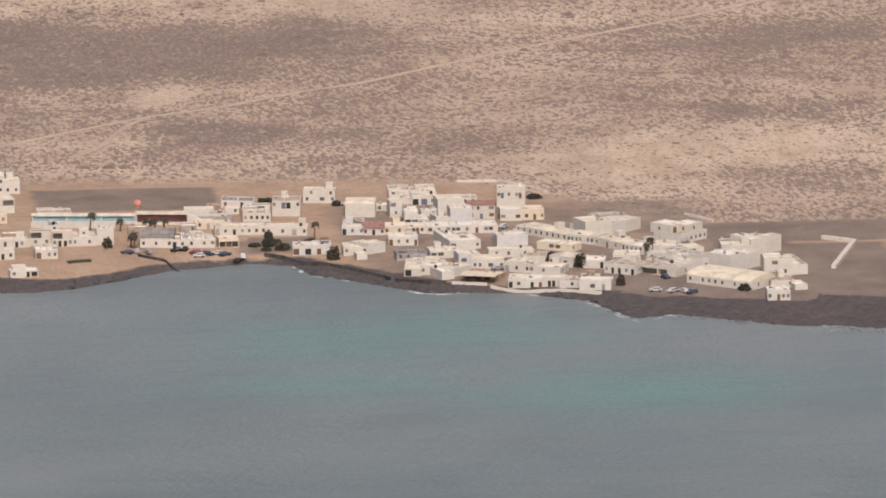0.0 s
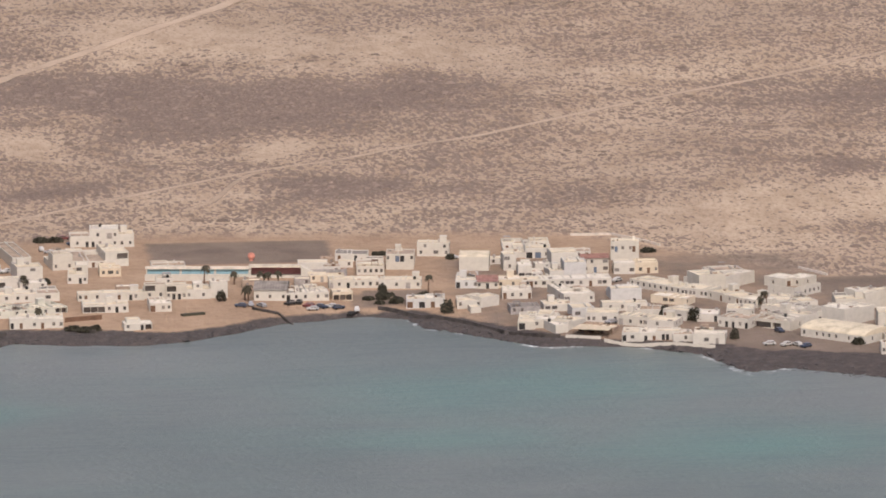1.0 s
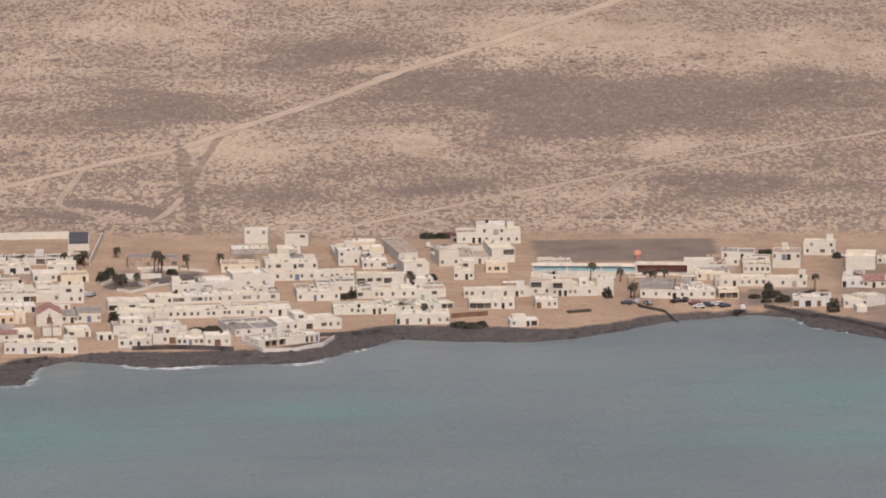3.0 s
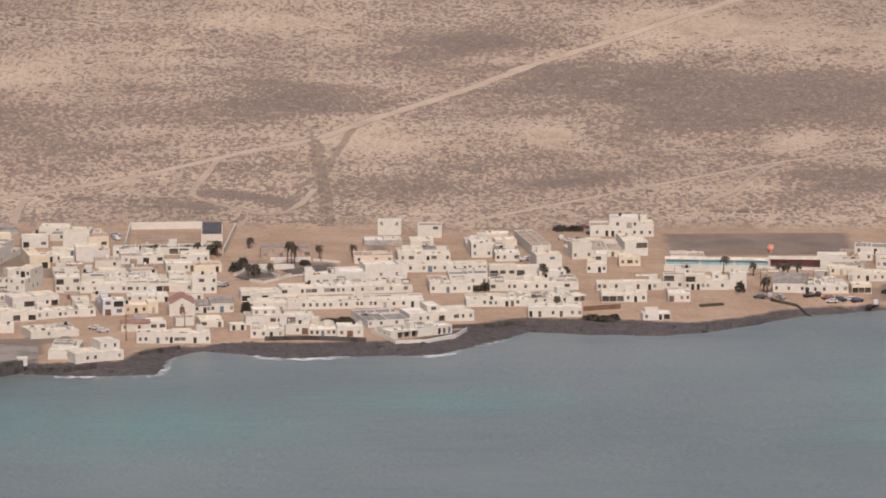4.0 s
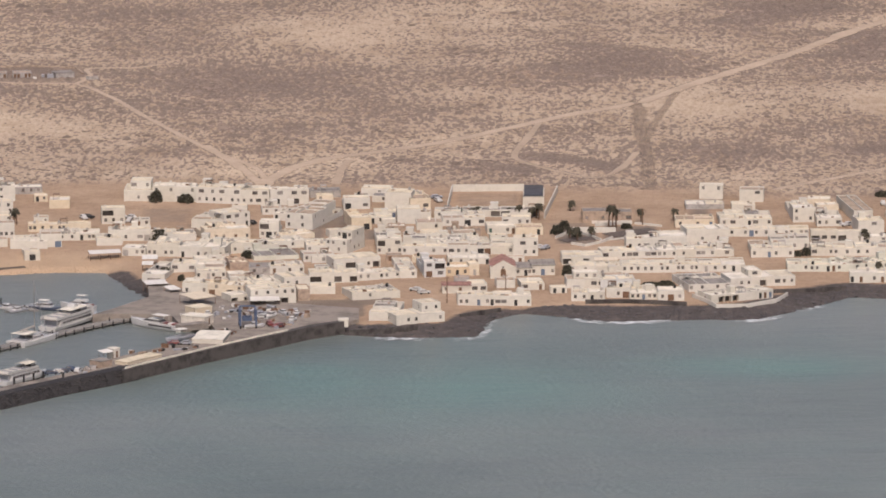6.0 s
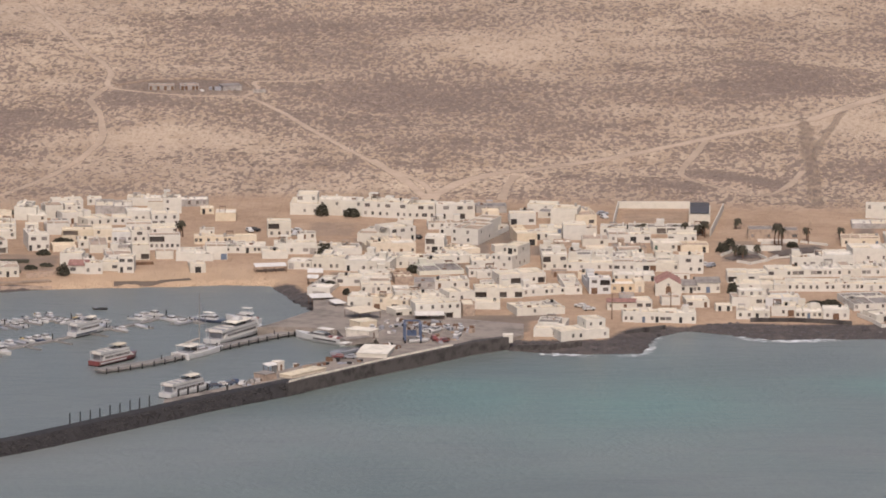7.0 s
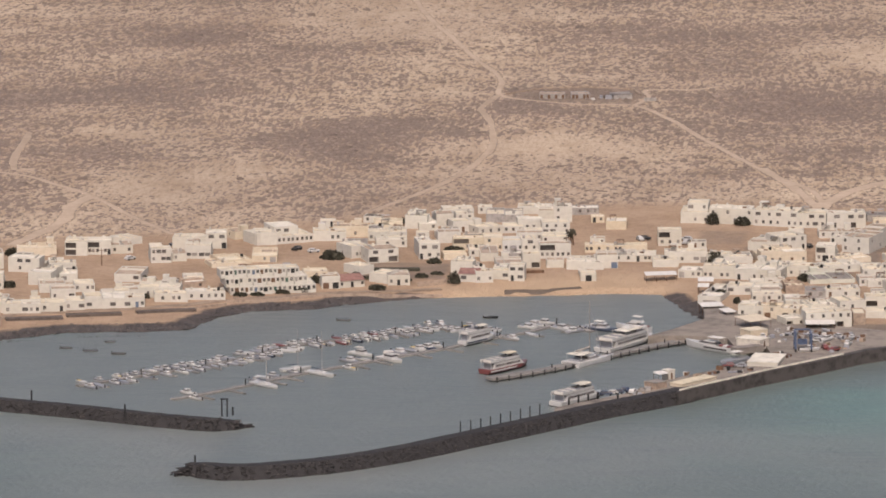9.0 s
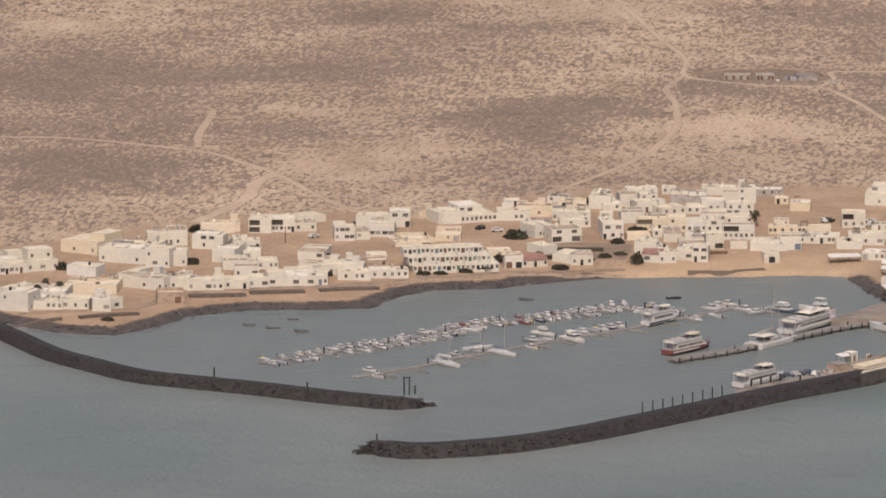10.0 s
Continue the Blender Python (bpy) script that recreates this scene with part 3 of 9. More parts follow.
def opening_mesh(name, w, h, frame_mat, fill_mat):
    """A window or door leaf in its frame; origin at the middle of its foot, outside towards -y."""
    b = Build()
    t = 0.09
    o = [(-w / 2, 0), (w / 2, 0), (w / 2, h), (-w / 2, h)]
    i = [(-w / 2 + t, t), (w / 2 - t, t), (w / 2 - t, h - t), (-w / 2 + t, h - t)]
    for k in range(4):
        j = (k + 1) % 4
        b.quad((o[k][0], -0.04, o[k][1]), (o[j][0], -0.04, o[j][1]), (i[j][0], -0.04, i[j][1]), (i[k][0], -0.04, i[k][1]))
        b.quad((i[k][0], -0.04, i[k][1]), (i[j][0], -0.04, i[j][1]), (i[j][0], 0.03, i[j][1]), (i[k][0], 0.03, i[k][1]))
    b.quad(*[(x, 0.03, z) for x, z in i], 1)
    return b.mesh(name, frame_mat, fill_mat)


SIZES = {"w": (0.95, 1.2), "W": (1.9, 1.25), "d": (1.05, 2.05), "D": (2.1, 2.15), "P": (4.6, 2.1)}
LEAVES = {
    "w": [opening_mesh("window", 0.95, 1.2, f, GLASS) for f in (WOOD, DARK, GREY, WOOD, DARK, DARK)],
    "W": [opening_mesh("window", 1.9, 1.25, f, GLASS) for f in (WOOD, DARK, GREY)],
    "d": [opening_mesh("door", 1.05, 2.05, f, f) for f in (WOOD, DARK, DARK, WOOD, GREY, WOOD, DARK, WOOD, DOOR_BLUE, DARK, DOOR_GREEN)],
    "D": [opening_mesh("door", 2.1, 2.15, f, f) for f in (WOOD, DARK, GREY, DARK, WOOD, DARK, DARK, DOOR_BLUE)],
    "P": [opening_mesh("window", 4.6, 2.1, f, GLASS) for f in (WOOD, DARK)],
}


def wall_face(b, o, u, n, length, z0, z1, holes, m=0):
    """A wall with openings cut through: o its foot, u along it, n inwards. holes: s0, s1, low, high, depth."""
    up = Vector((0, 0, 1))
    ss = sorted({0.0, length, *[h[0] for h in holes], *[h[1] for h in holes]})
    zs = sorted({z0, z1, *[h[2] for h in holes], *[h[3] for h in holes]})
    for s0, s1 in zip(ss[:-1], ss[1:]):
        for a0, a1 in zip(zs[:-1], zs[1:]):
            s, a = (s0 + s1) / 2, (a0 + a1) / 2
            if any(h[0] < s < h[1] and h[2] < a < h[3] for h in holes):
                continue
            b.quad(o + u * s0 + up * a0, o + u * s1 + up * a0, o + u * s1 + up * a1, o + u * s0 + up * a1, m)
    for s0, s1, a0, a1, depth in holes:
        c = [o + u * s0 + up * a0, o + u * s1 + up * a0, o + u * s1 + up * a1, o + u * s0 + up * a1]
        e = [p + n * depth for p in c]
        for i in range(4):
            j = (i + 1) % 4
            b.quad(c[i], c[j], e[j], e[i], m)


def block(parent, rng, x0, x1, y0, y1, z0, z1, wall_mat, roof_mat, base, plan, prefix=""):
    """One cuboid of a house: walls with openings, parapet, roof slab, windows and doors as parts under parent.
    plan names the front's openings from one end to the other, storeys parted by a stroke, the lowest first:
    w window, W wide window, d door, D double door, P open porch with glazing at its back, a dot bare wall."""
    b, fits = Build(), []
    faces = [(Vector((x0, y0, 0)), Vector((1, 0, 0)), Vector((0, 1, 0)), x1 - x0, 0.0),
             (Vector((x1, y0, 0)), Vector((0, 1, 0)), Vector((-1, 0, 0)), y1 - y0, 90.0),
             (Vector((x0, y1, 0)), Vector((0, -1, 0)), Vector((1, 0, 0)), y1 - y0, -90.0),
             (Vector((x1, y1, 0)), Vector((-1, 0, 0)), Vector((0, -1, 0)), x1 - x0, 180.0)]
    rows = plan.split("/")
    rise = min(3.0, (z1 - base - 0.1) / len(rows))
    for o, u, n, length, turn in faces:
        holes = []

        def cut(s, low, top, kind, cell):
            w, h = SIZES[kind]
            k = min(1.0, (cell - 0.2) / w, (length - 0.5) / w) if kind != "P" else min(1.6, (cell - 0.25) / w)
            q = min(1.0, (top - low - 0.02) / h)
            if k < 0.35 or q < 0.5:
                return
            s = min(max(s, 0.25 + k * w / 2), length - 0.25 - k * w / 2)
            if any(s - k * w / 2 < g[1] + 0.1 and s + k * w / 2 > g[0] - 0.1 and low < g[3] and low + q * h > g[2] for g in holes):
                return
            depth = min(1.6, 0.4 * (y1 - y0)) if kind == "P" else 0.2
            holes.append((s - k * w / 2, s + k * w / 2, low, low + q * h, depth))
            fits.append((kind, o + u * s + n * (depth - 0.03) + Vector((0, 0, low)), turn, k, q))

        if turn == 0.0:
            for r, row in enumerate(rows):
                low = base + r * rise
                top = min(low + 2.25, z1 - 0.42)
                for i, kind in enumerate(row):
                    if kind != ".":
                        s = length * (i + 0.5) / len(row) + rng.uniform(-0.12, 0.12)
                        sill = low + 0.03 if kind in "dDP" else max(low + 0.5, min(low + 0.95, top - 1.15))
                        cut(s, sill, top, kind, length / len(row))
        elif turn != 180.0 and plan.strip("./"):
            for r in range(len(rows)):
                for i in range(int(rng.random() < 0.5) + int(length > 9)):
                    low = base + r * rise
                    cut(rng.uniform(0.15, 0.85) * length, low + 0.9, min(low + 2.1, z1 - 0.42), "w", 3.0)
        wall_face(b, o, u, n, length, z0, z1, holes)
    t, rz = 0.22, z1 - 0.3
    ring = [(x0, y0), (x1, y0), (x1, y1), (x0, y1)]
    inner = [(x0 + t, y0 + t), (x1 - t, y0 + t), (x1 - t, y1 - t), (x0 + t, y1 - t)]
    for k in range(4):
        j = (k + 1) % 4
        b.quad((*ring[k], z1), (*ring[j], z1), (*inner[j], z1), (*inner[k], z1))
        b.quad((*inner[k], z1), (*inner[j], z1), (*inner[j], rz - 0.1), (*inner[k], rz - 0.1))
    part(prefix + "wall", b.mesh("wall", wall_mat), parent)
    r = Build()
    r.box(x0 + t, x1 - t, y0 + t, y1 - t, rz - 0.15, rz)
    part(prefix + "roof", r.mesh("roof", roof_mat), parent)
    for kind, at, turn, k, q in fits:
        leaf = LEAVES[kind][0] if wall_mat in (TAN, GREY) else rng.choice(LEAVES[kind])
        part("door" if kind in "dD" else "window", leaf, parent, pose(*at, 0, 0, turn) @ Matrix.Diagonal((k, 1, q, 1)))
    return rz


def pitched(parent, x0, x1, y0, y1, z, rise, mat, name="roof", along_y=False):
    """A tiled roof of two slopes: ribbed sheets from eaves to ridge, gables closed."""
    b = Build()
    e = 0.3
    lo, hi = ((y0, y1) if along_y else (x0, x1))
    a0, a1 = ((x0 - e, x1 + e) if along_y else (y0 - e, y1 + e))
    mid = (a0 + a1) / 2
    n = max(2, int((hi - lo) / 0.45))

    def at(along_it, across, up):
        return (across, along_it, up) if along_y else (along_it, across, up)

    for i in range(n):
        p, q = lo - e + (hi - lo + 2 * e) * i / n, lo - e + (hi - lo + 2 * e) * (i + 1) / n
        f, g = 0.1 * (i % 2), 0.1 * ((i + 1) % 2)
        for side in (a0, a1):
            b.quad(at(p, side, z + f), at(q, side, z + g), at(q, mid, z + rise + g), at(p, mid, z + rise + f))
    for k in (lo - e, hi + e):
        b.face([at(k, a0, z), at(k, a1, z), at(k, mid, z + rise)])
    part(name, b.mesh(name, mat), parent)


def roof_things(ob, rng, x0, x1, y0, y1, rz, wall_mat):
    """What stands on a flat roof: stair house, dividing wall, chimney, water tank, pergola, lumber."""
    w, d = x1 - x0, y1 - y0
    if d < 4.5 or w < 3.5:
        return
    if rng.random() < 0.16 and d > 6:
        b = Build()
        a, ww, q = rng.uniform(x0 + 0.3, x1 - 3.0), rng.uniform(2.0, 2.8), y1 - rng.uniform(2.6, 3.2)
        b.box(a, a + ww, q, y1 - 0.3, rz - 0.05, rz + rng.uniform(1.6, 2.1))
        b.box(a - 0.08, a + ww + 0.08, q - 0.1, y1 - 0.25, rz + 1.6, rz + 2.2)
        part("stair_house", b.mesh("stair_house", wall_mat), ob)
    if rng.random() < 0.5 and w > 4.5:
        b = Build()
        cx = rng.uniform(x0 + 1.2, x1 - 1.2)
        b.box(cx - 0.1, cx + 0.1, y0 + 0.23, y1 - 0.23, rz - 0.05, rz + rng.uniform(0.4, 0.8))
        part("roof_divider", b.mesh("roof_divider", wall_mat), ob)
    if rng.random() < 0.35 and d > 7:
        b = Build()
        cy = rng.uniform(y0 + 0.4 * d, y0 + 0.75 * d)
        b.box(x0 + 0.23, x1 - 0.23, cy - 0.1, cy + 0.1, rz - 0.05, rz + rng.uniform(0.35, 0.9))
        part("roof_divider", b.mesh("roof_divider", wall_mat), ob)
    if rng.random() < 0.4:
        b = Build()
        cx, cy, top = rng.uniform(x0 + 0.8, x1 - 0.8), rng.uniform(y0 + 0.5 * d, y1 - 0.8), rz + rng.uniform(0.6, 1.1)
        b.box(cx - 0.3, cx + 0.3, cy - 0.3, cy + 0.3, rz - 0.05, top)
        b.box(cx - 0.38, cx + 0.38, cy - 0.38, cy + 0.38, top, top + 0.1)
        part("chimney", b.mesh("chimney", wall_mat), ob)
    if rng.random() < 0.3:
        b = Build()
        cx, cy = rng.uniform(x0 + 1.0, x1 - 1.0), rng.uniform(y0 + 0.4 * d, y1 - 1.0)
        b.tube((cx, cy, rz - 0.02), (cx, cy, rz + 1.0), 0.5, 0.5, 10)
        b.tube((cx, cy, rz + 1.0), (cx, cy, rz + 1.15), 0.5, 0.22, 10)
        part("water_tank", b.mesh("water_tank", rng.choice([GREY, ROOF_WHITE, DARK, GREY])), ob, label="round roof water tank")
    if rng.random() < 0.14 and w > 4.5:
        mat = rng.choice([WOOD, TAN, GREY, ROOF_GREY])
        a, q = rng.uniform(x0 + 0.3, x1 - 3.4), rng.uniform(y0 + 0.5, y1 - 3.2)
        e, f, top = a + rng.uniform(2.2, 3.0), q + rng.uniform(1.8, 2.6), rz + rng.uniform(1.6, 1.9)
        b = Build()
        b.box(a, e, q, f, top, top + 0.1)
        canopy = part("pergola_roof", b.mesh("pergola_roof", mat), ob, label="flat roof-terrace pergola")
        for xx in (a + 0.1, e - 0.1):
            for yy in (q + 0.1, f - 0.1):
                b = Build()
                b.box(xx - 0.06, xx + 0.06, yy - 0.06, yy + 0.06, rz - 0.05, top)
                part("post", b.mesh("post", mat), canopy)
    for _ in range(rng.choice([0, 0, 1, 2])):
        b = Build()
        cx, cy = rng.uniform(x0 + 0.4, x1 - 1.5), rng.uniform(y0 + 0.4, y1 - 1.4)
        b.box(cx, cx + rng.uniform(0.5, 1.5), cy, cy + rng.uniform(0.5, 1.3), rz - 0.03, rz + rng.uniform(0.15, 0.6))
        part("roof_crate", b.mesh("roof_crate", rng.choice([TAN, GREY, ROOF_GREY, WOOD])), ob)


def yard(ob, rng, x0, x1, y0, y1, sink, h, wall_mat):
    """The plot behind a house: a wing or two with roofs of their own, and a walled court between."""
    wide, t = x1 - x0, 0.2
    p = rng.uniform(0.5, 0.8) * wide
    left = rng.random() < 0.5
    a, e = (x0, x0 + p) if left else (x1 - p, x1)
    deep = y0 + (y1 - y0) * rng.choice([1.0, rng.uniform(0.6, 0.9)])
    top = h * rng.uniform(0.86, 1.12)
    rz = block(ob, rng, a + 0.02, e - 0.02, y0 + 0.01, deep, sink, top, wall_mat, rng.choice([ROOF_CREAM, ROOF_CREAM, ROOF_WHITE, ROOF_GREY, ROOF_TAN]), 0.0, "." if top < h + 0.3 else "w.", "wing_")
    roof_things(ob, rng, a, e, y0, deep, rz, wall_mat)
    b = Build()
    high = min(h - 0.2, rng.uniform(2.0, 2.7))
    b.box(x0 + 0.01, x1 - 0.01, y1 - t, y1, sink, high)
    side = x1 - t if left else x0
    b.box(side, side + t, y0 + 0.01, y1 - t, sink, high)
    part("yard_wall", b.mesh("yard_wall", wall_mat), ob)
    if y1 - deep < 0.5 and rng.random() < 0.6:
        q, z = (e + 0.03, x1 - t - 0.03) if left else (x0 + t + 0.03, a - 0.03)
        far = y1 - rng.uniform(2.2, 3.4)
        if z - q > 1.5 and far > y0 + 1:
            block(ob, rng, q, z, far, y1 - t - 0.02, sink, high + rng.uniform(0.05, 0.5), wall_mat, rng.choice([ROOF_CREAM, ROOF_GREY, ROOF_TAN]), 0.0, "d", "shed_")


def home(x, y, turn, w, d, h, plan="", c="white", roof="", u=(), plot=0):
    """A flat-roofed island house: x, y the middle of its front's foot, turn its front's direction, plan its
    front's openings as block() takes them, u the stretch of the front that carries an upper room, its height and openings,
    plot the depth of the walled yard behind."""
    rng = random.Random(int(x * 31 + y * 17))
    wall_mat = WALLS[c]
    storeys = 3 if h > 7.6 else 2 if h > 4.4 or u else 1
    tone = {"white": "whitewashed", "cream": "cream-plastered", "blue": "bluish white", "grey": "bare grey", "tan": "brown stone-faced", "ochre": "ochre-plastered", "pale": "pale greenish white"}[c]
    label = f"{tone} {('single', 'two', 'three')[storeys - 1]}-storey house with "
    label += {"red": "red tiled roof", "grey": "dark grey roof", "tan": "brown flat roof", "slate": "pitched grey roof", "vault": "rounded vaulted roof", "solar": "dark solar panels"}.get(roof, "flat parapet roof")
    label += ", shaded porch" if "P" in plan else ", upper room" if u else ", blank front" if not plan.strip("./") else ", wide doors" if "D" in plan else ", small dark windows"
    z, sink = ground_at(x, y), -1.8
    ob = tagged(new("house"), label, "house", "village houses")
    ob.matrix_basis = pose(x, y, z, 0, 0, turn)
    x0, x1 = -w / 2, w / 2
    plan = plan or "."
    tops = [ROOF_CREAM] * 5 + [ROOF_WHITE] * 2 + [ROOF_TAN]
    if roof in ("red", "slate", "vault"):
        block(ob, rng, x0, x1, 0, d, sink, h, wall_mat, ROOFS[roof], 0.0, plan)
        if roof == "vault":
            b, n = Build(), 12
            prof = [(-0.05 + (d + 0.1) * (0.5 - 0.5 * math.cos(math.pi * i / n)), h + 0.11 * d * math.sin(math.pi * i / n) + 0.02) for i in range(n + 1)]
            for (ya, za), (yb, zb) in zip(prof[:-1], prof[1:]):
                b.quad((x0 - 0.05, ya, za), (x1 + 0.05, ya, za), (x1 + 0.05, yb, zb), (x0 - 0.05, yb, zb))
            for xe in (x0 - 0.05, x1 + 0.05):
                b.face([(xe, ya, za) for ya, za in prof])
            part("vault", b.mesh("vault", ROOF_CREAM, smooth=False), ob)
        else:
            pitched(ob, x0, x1, 0, d, h + 0.02, 0.13 * d, ROOFS[roof])
        return ob
    n = max(1, round(w / 7.6))
    cuts = [x0 + w * k / n for k in range(n + 1)]
    main = ROOFS.get(roof) or rng.choice(tops)
    lines, low = plan.split("/"), h
    for k in range(n):
        mine = "/".join(row[len(row) * k // n:len(row) * (k + 1) // n] or "." for row in lines)
        hk = h * (1.0 if k == 0 or n < 2 else rng.uniform(0.88, 1.07))
        back = d * (1.0 if roof or n < 2 else rng.uniform(0.86, 1.0))
        mat = main if roof or k == 0 else rng.choice([main, ROOF_CREAM, ROOF_WHITE])
        a, e = cuts[k] + 0.003 * k, cuts[k + 1] - 0.003
        if roof or u or back < 10.5 or e - a < 4.5:
            rz = block(ob, rng, a, e, 0.03 * (k % 2), back, sink, hk, wall_mat, mat, 0.0, mine)
            if not u and roof != "solar":
                roof_things(ob, rng, a, e, 0.0, back, rz, wall_mat)
        else:
            deep = rng.uniform(0.42, 0.58) * back
            rz = block(ob, rng, a, e, 0.03 * (k % 2), deep, sink, hk, wall_mat, mat, 0.0, mine)
            roof_things(ob, rng, a, e, 0.0, deep, rz, wall_mat)
            yard(ob, rng, a, e, deep, back, sink, hk, wall_mat)
        low = min(low, rz)
        if plot > 3.6 and e - a > 3.0:
            rows = 2 if plot > 11 else 1
            for j in range(rows):
                yard(ob, rng, a, e, (back if j == 0 else d + plot * j / rows) + 0.02, d + plot * (j + 1) / rows, sink, min(hk, 3.2), wall_mat)
        elif plot:
            b = Build()
            b.box(a, e, d + plot - 0.2, d + plot, sink, rng.uniform(1.6, 2.4))
            b.box(a, a + 0.2, back + 0.02, d + plot - 0.2, sink, rng.uniform(1.6, 2.2))
            part("yard_wall", b.mesh("yard_wall", wall_mat), ob)
    if u:
        block(ob, rng, x0 + w * u[0] + 0.02, x0 + w * u[1] - 0.02, d * 0.3, d - 0.05, low - 0.1, h + u[2], wall_mat, rng.choice([ROOF_CREAM, ROOF_WHITE]), low, u[3], "upper_")
    if roof == "solar":
        for i in range(2):
            b = Build()
            y0 = 0.5 + i * d * 0.5
            b.face([(x0 + 0.4, y0, h + 0.25), (x1 - 0.4, y0, h + 0.25), (x1 - 0.4, y0 + d * 0.42, h + 1.3), (x0 + 0.4, y0 + d * 0.42, h + 1.3)])
            b.face([(x0 + 0.4, y0, h + 0.19), (x1 - 0.4, y0, h + 0.19), (x1 - 0.4, y0 + d * 0.42, h + 1.24), (x0 + 0.4, y0 + d * 0.42, h + 1.24)], 1)
            for xx in (x0 + 0.6, x1 - 0.6):
                b.tube((xx, y0 + d * 0.42, low), (xx, y0 + d * 0.42, h + 1.25), 0.06, 0.06, 5, 1)
                b.tube((xx, y0 + 0.1, low), (xx, y0 + 0.1, h + 0.25), 0.06, 0.06, 5, 1)
            part("solar_panel", b.mesh("solar_panel", SOLAR, GREY), ob)
    return ob


# ---- church, sports stand, walls ----
def church(x, y, turn, w, d, h):
    ob = thing("church", "small white village church with red tiled gable roof", "church", stood(x, y, turn))
    rng = random.Random(5)
    x0, x1 = -w / 2, w / 2
    b = Build()
    top = h + 0.27 * w
    arch = [(math.cos(a) * 0.9, 2.6 + math.sin(a) * 0.9) for a in np.linspace(0, math.pi, 9)]
    b.face([(x0, 0, -1), (x1, 0, -1), (x1, 0, h), (0, 0, top), (x0, 0, h)])
    b.quad((x1, 0, -1), (x1, d, -1), (x1, d, h), (x1, 0, h))
    b.quad((x0, d, -1), (x0, 0, -1), (x0, 0, h), (x0, d, h))
    b.face([(x1, d, -1), (x0, d, -1), (x0, d, h), (0, d, top), (x1, d, h)])
    part("wall", b.mesh("wall", WHITE), ob)
    pitched(ob, x0, x1, 0.35, d, h + 0.05, 0.27 * w, TILE, along_y=True)
    b = Build()
    b.face([(-0.9, -0.05, 0), (0.9, -0.05, 0)] + [(px, -0.05, pz) for px, pz in arch])
    b.face([(-1.1, -0.03, 0), (1.1, -0.03, 0)] + [(px * 1.2, -0.03, 2.6 + (pz - 2.6) * 1.2) for px, pz in arch], 1)
    part("door", b.mesh("door", WOOD, CREAM), ob, label="brown arched double door")
    b = Build()
    b.face([(0.42 * math.cos(k), -0.06, h - 0.1 + 0.42 * math.sin(k)) for k in np.linspace(0, math.tau, 13)[:-1]])
    part("window", b.mesh("window", GLASS), ob, label="small round gable window")
    b = Build()
    b.box(x0 - 0.25, x0, -0.2, 0.5, -1, h + 0.4)
    b.box(x1, x1 + 0.25, -0.2, 0.5, -1, h + 0.4)
    part("buttress", b.mesh("buttress", WHITE), ob)


def wall_run(pts, h, t, mat, label, name="garden_wall", dz=0.0):
    """A low wall along corners, following the ground."""
    b = Build()
    line = []
    for (ax, ay), (bx, by) in zip(pts[:-1], pts[1:]):
        n = max(1, int(math.hypot(bx - ax, by - ay) / 6))
        line += [(ax + (bx - ax) * i / n, ay + (by - ay) * i / n) for i in range(n)]
    line.append(pts[-1])
    zs = land([p[0] for p in line], [p[1] for p in line])[0]
    ring = []
    for i, (px, py) in enumerate(line):
        ax, ay = line[max(i - 1, 0)]
        bx, by = line[min(i + 1, len(line) - 1)]
        k = math.hypot(bx - ax, by - ay) or 1
        nx, ny = -(by - ay) / k * t / 2, (bx - ax) / k * t / 2
        z = float(zs[i]) + dz
        ring.append([(px - nx, py - ny, z - 0.8), (px - nx, py - ny, z + h), (px + nx, py + ny, z + h), (px + nx, py + ny, z - 0.8)])
    for a, c in zip(ring[:-1], ring[1:]):
        for k in range(4):
            b.quad(a[k], a[(k + 1) % 4], c[(k + 1) % 4], c[k])
    b.face(ring[0])
    b.face(ring[-1])
    tagged(new(name, b.mesh(name, mat)), label, "wall")


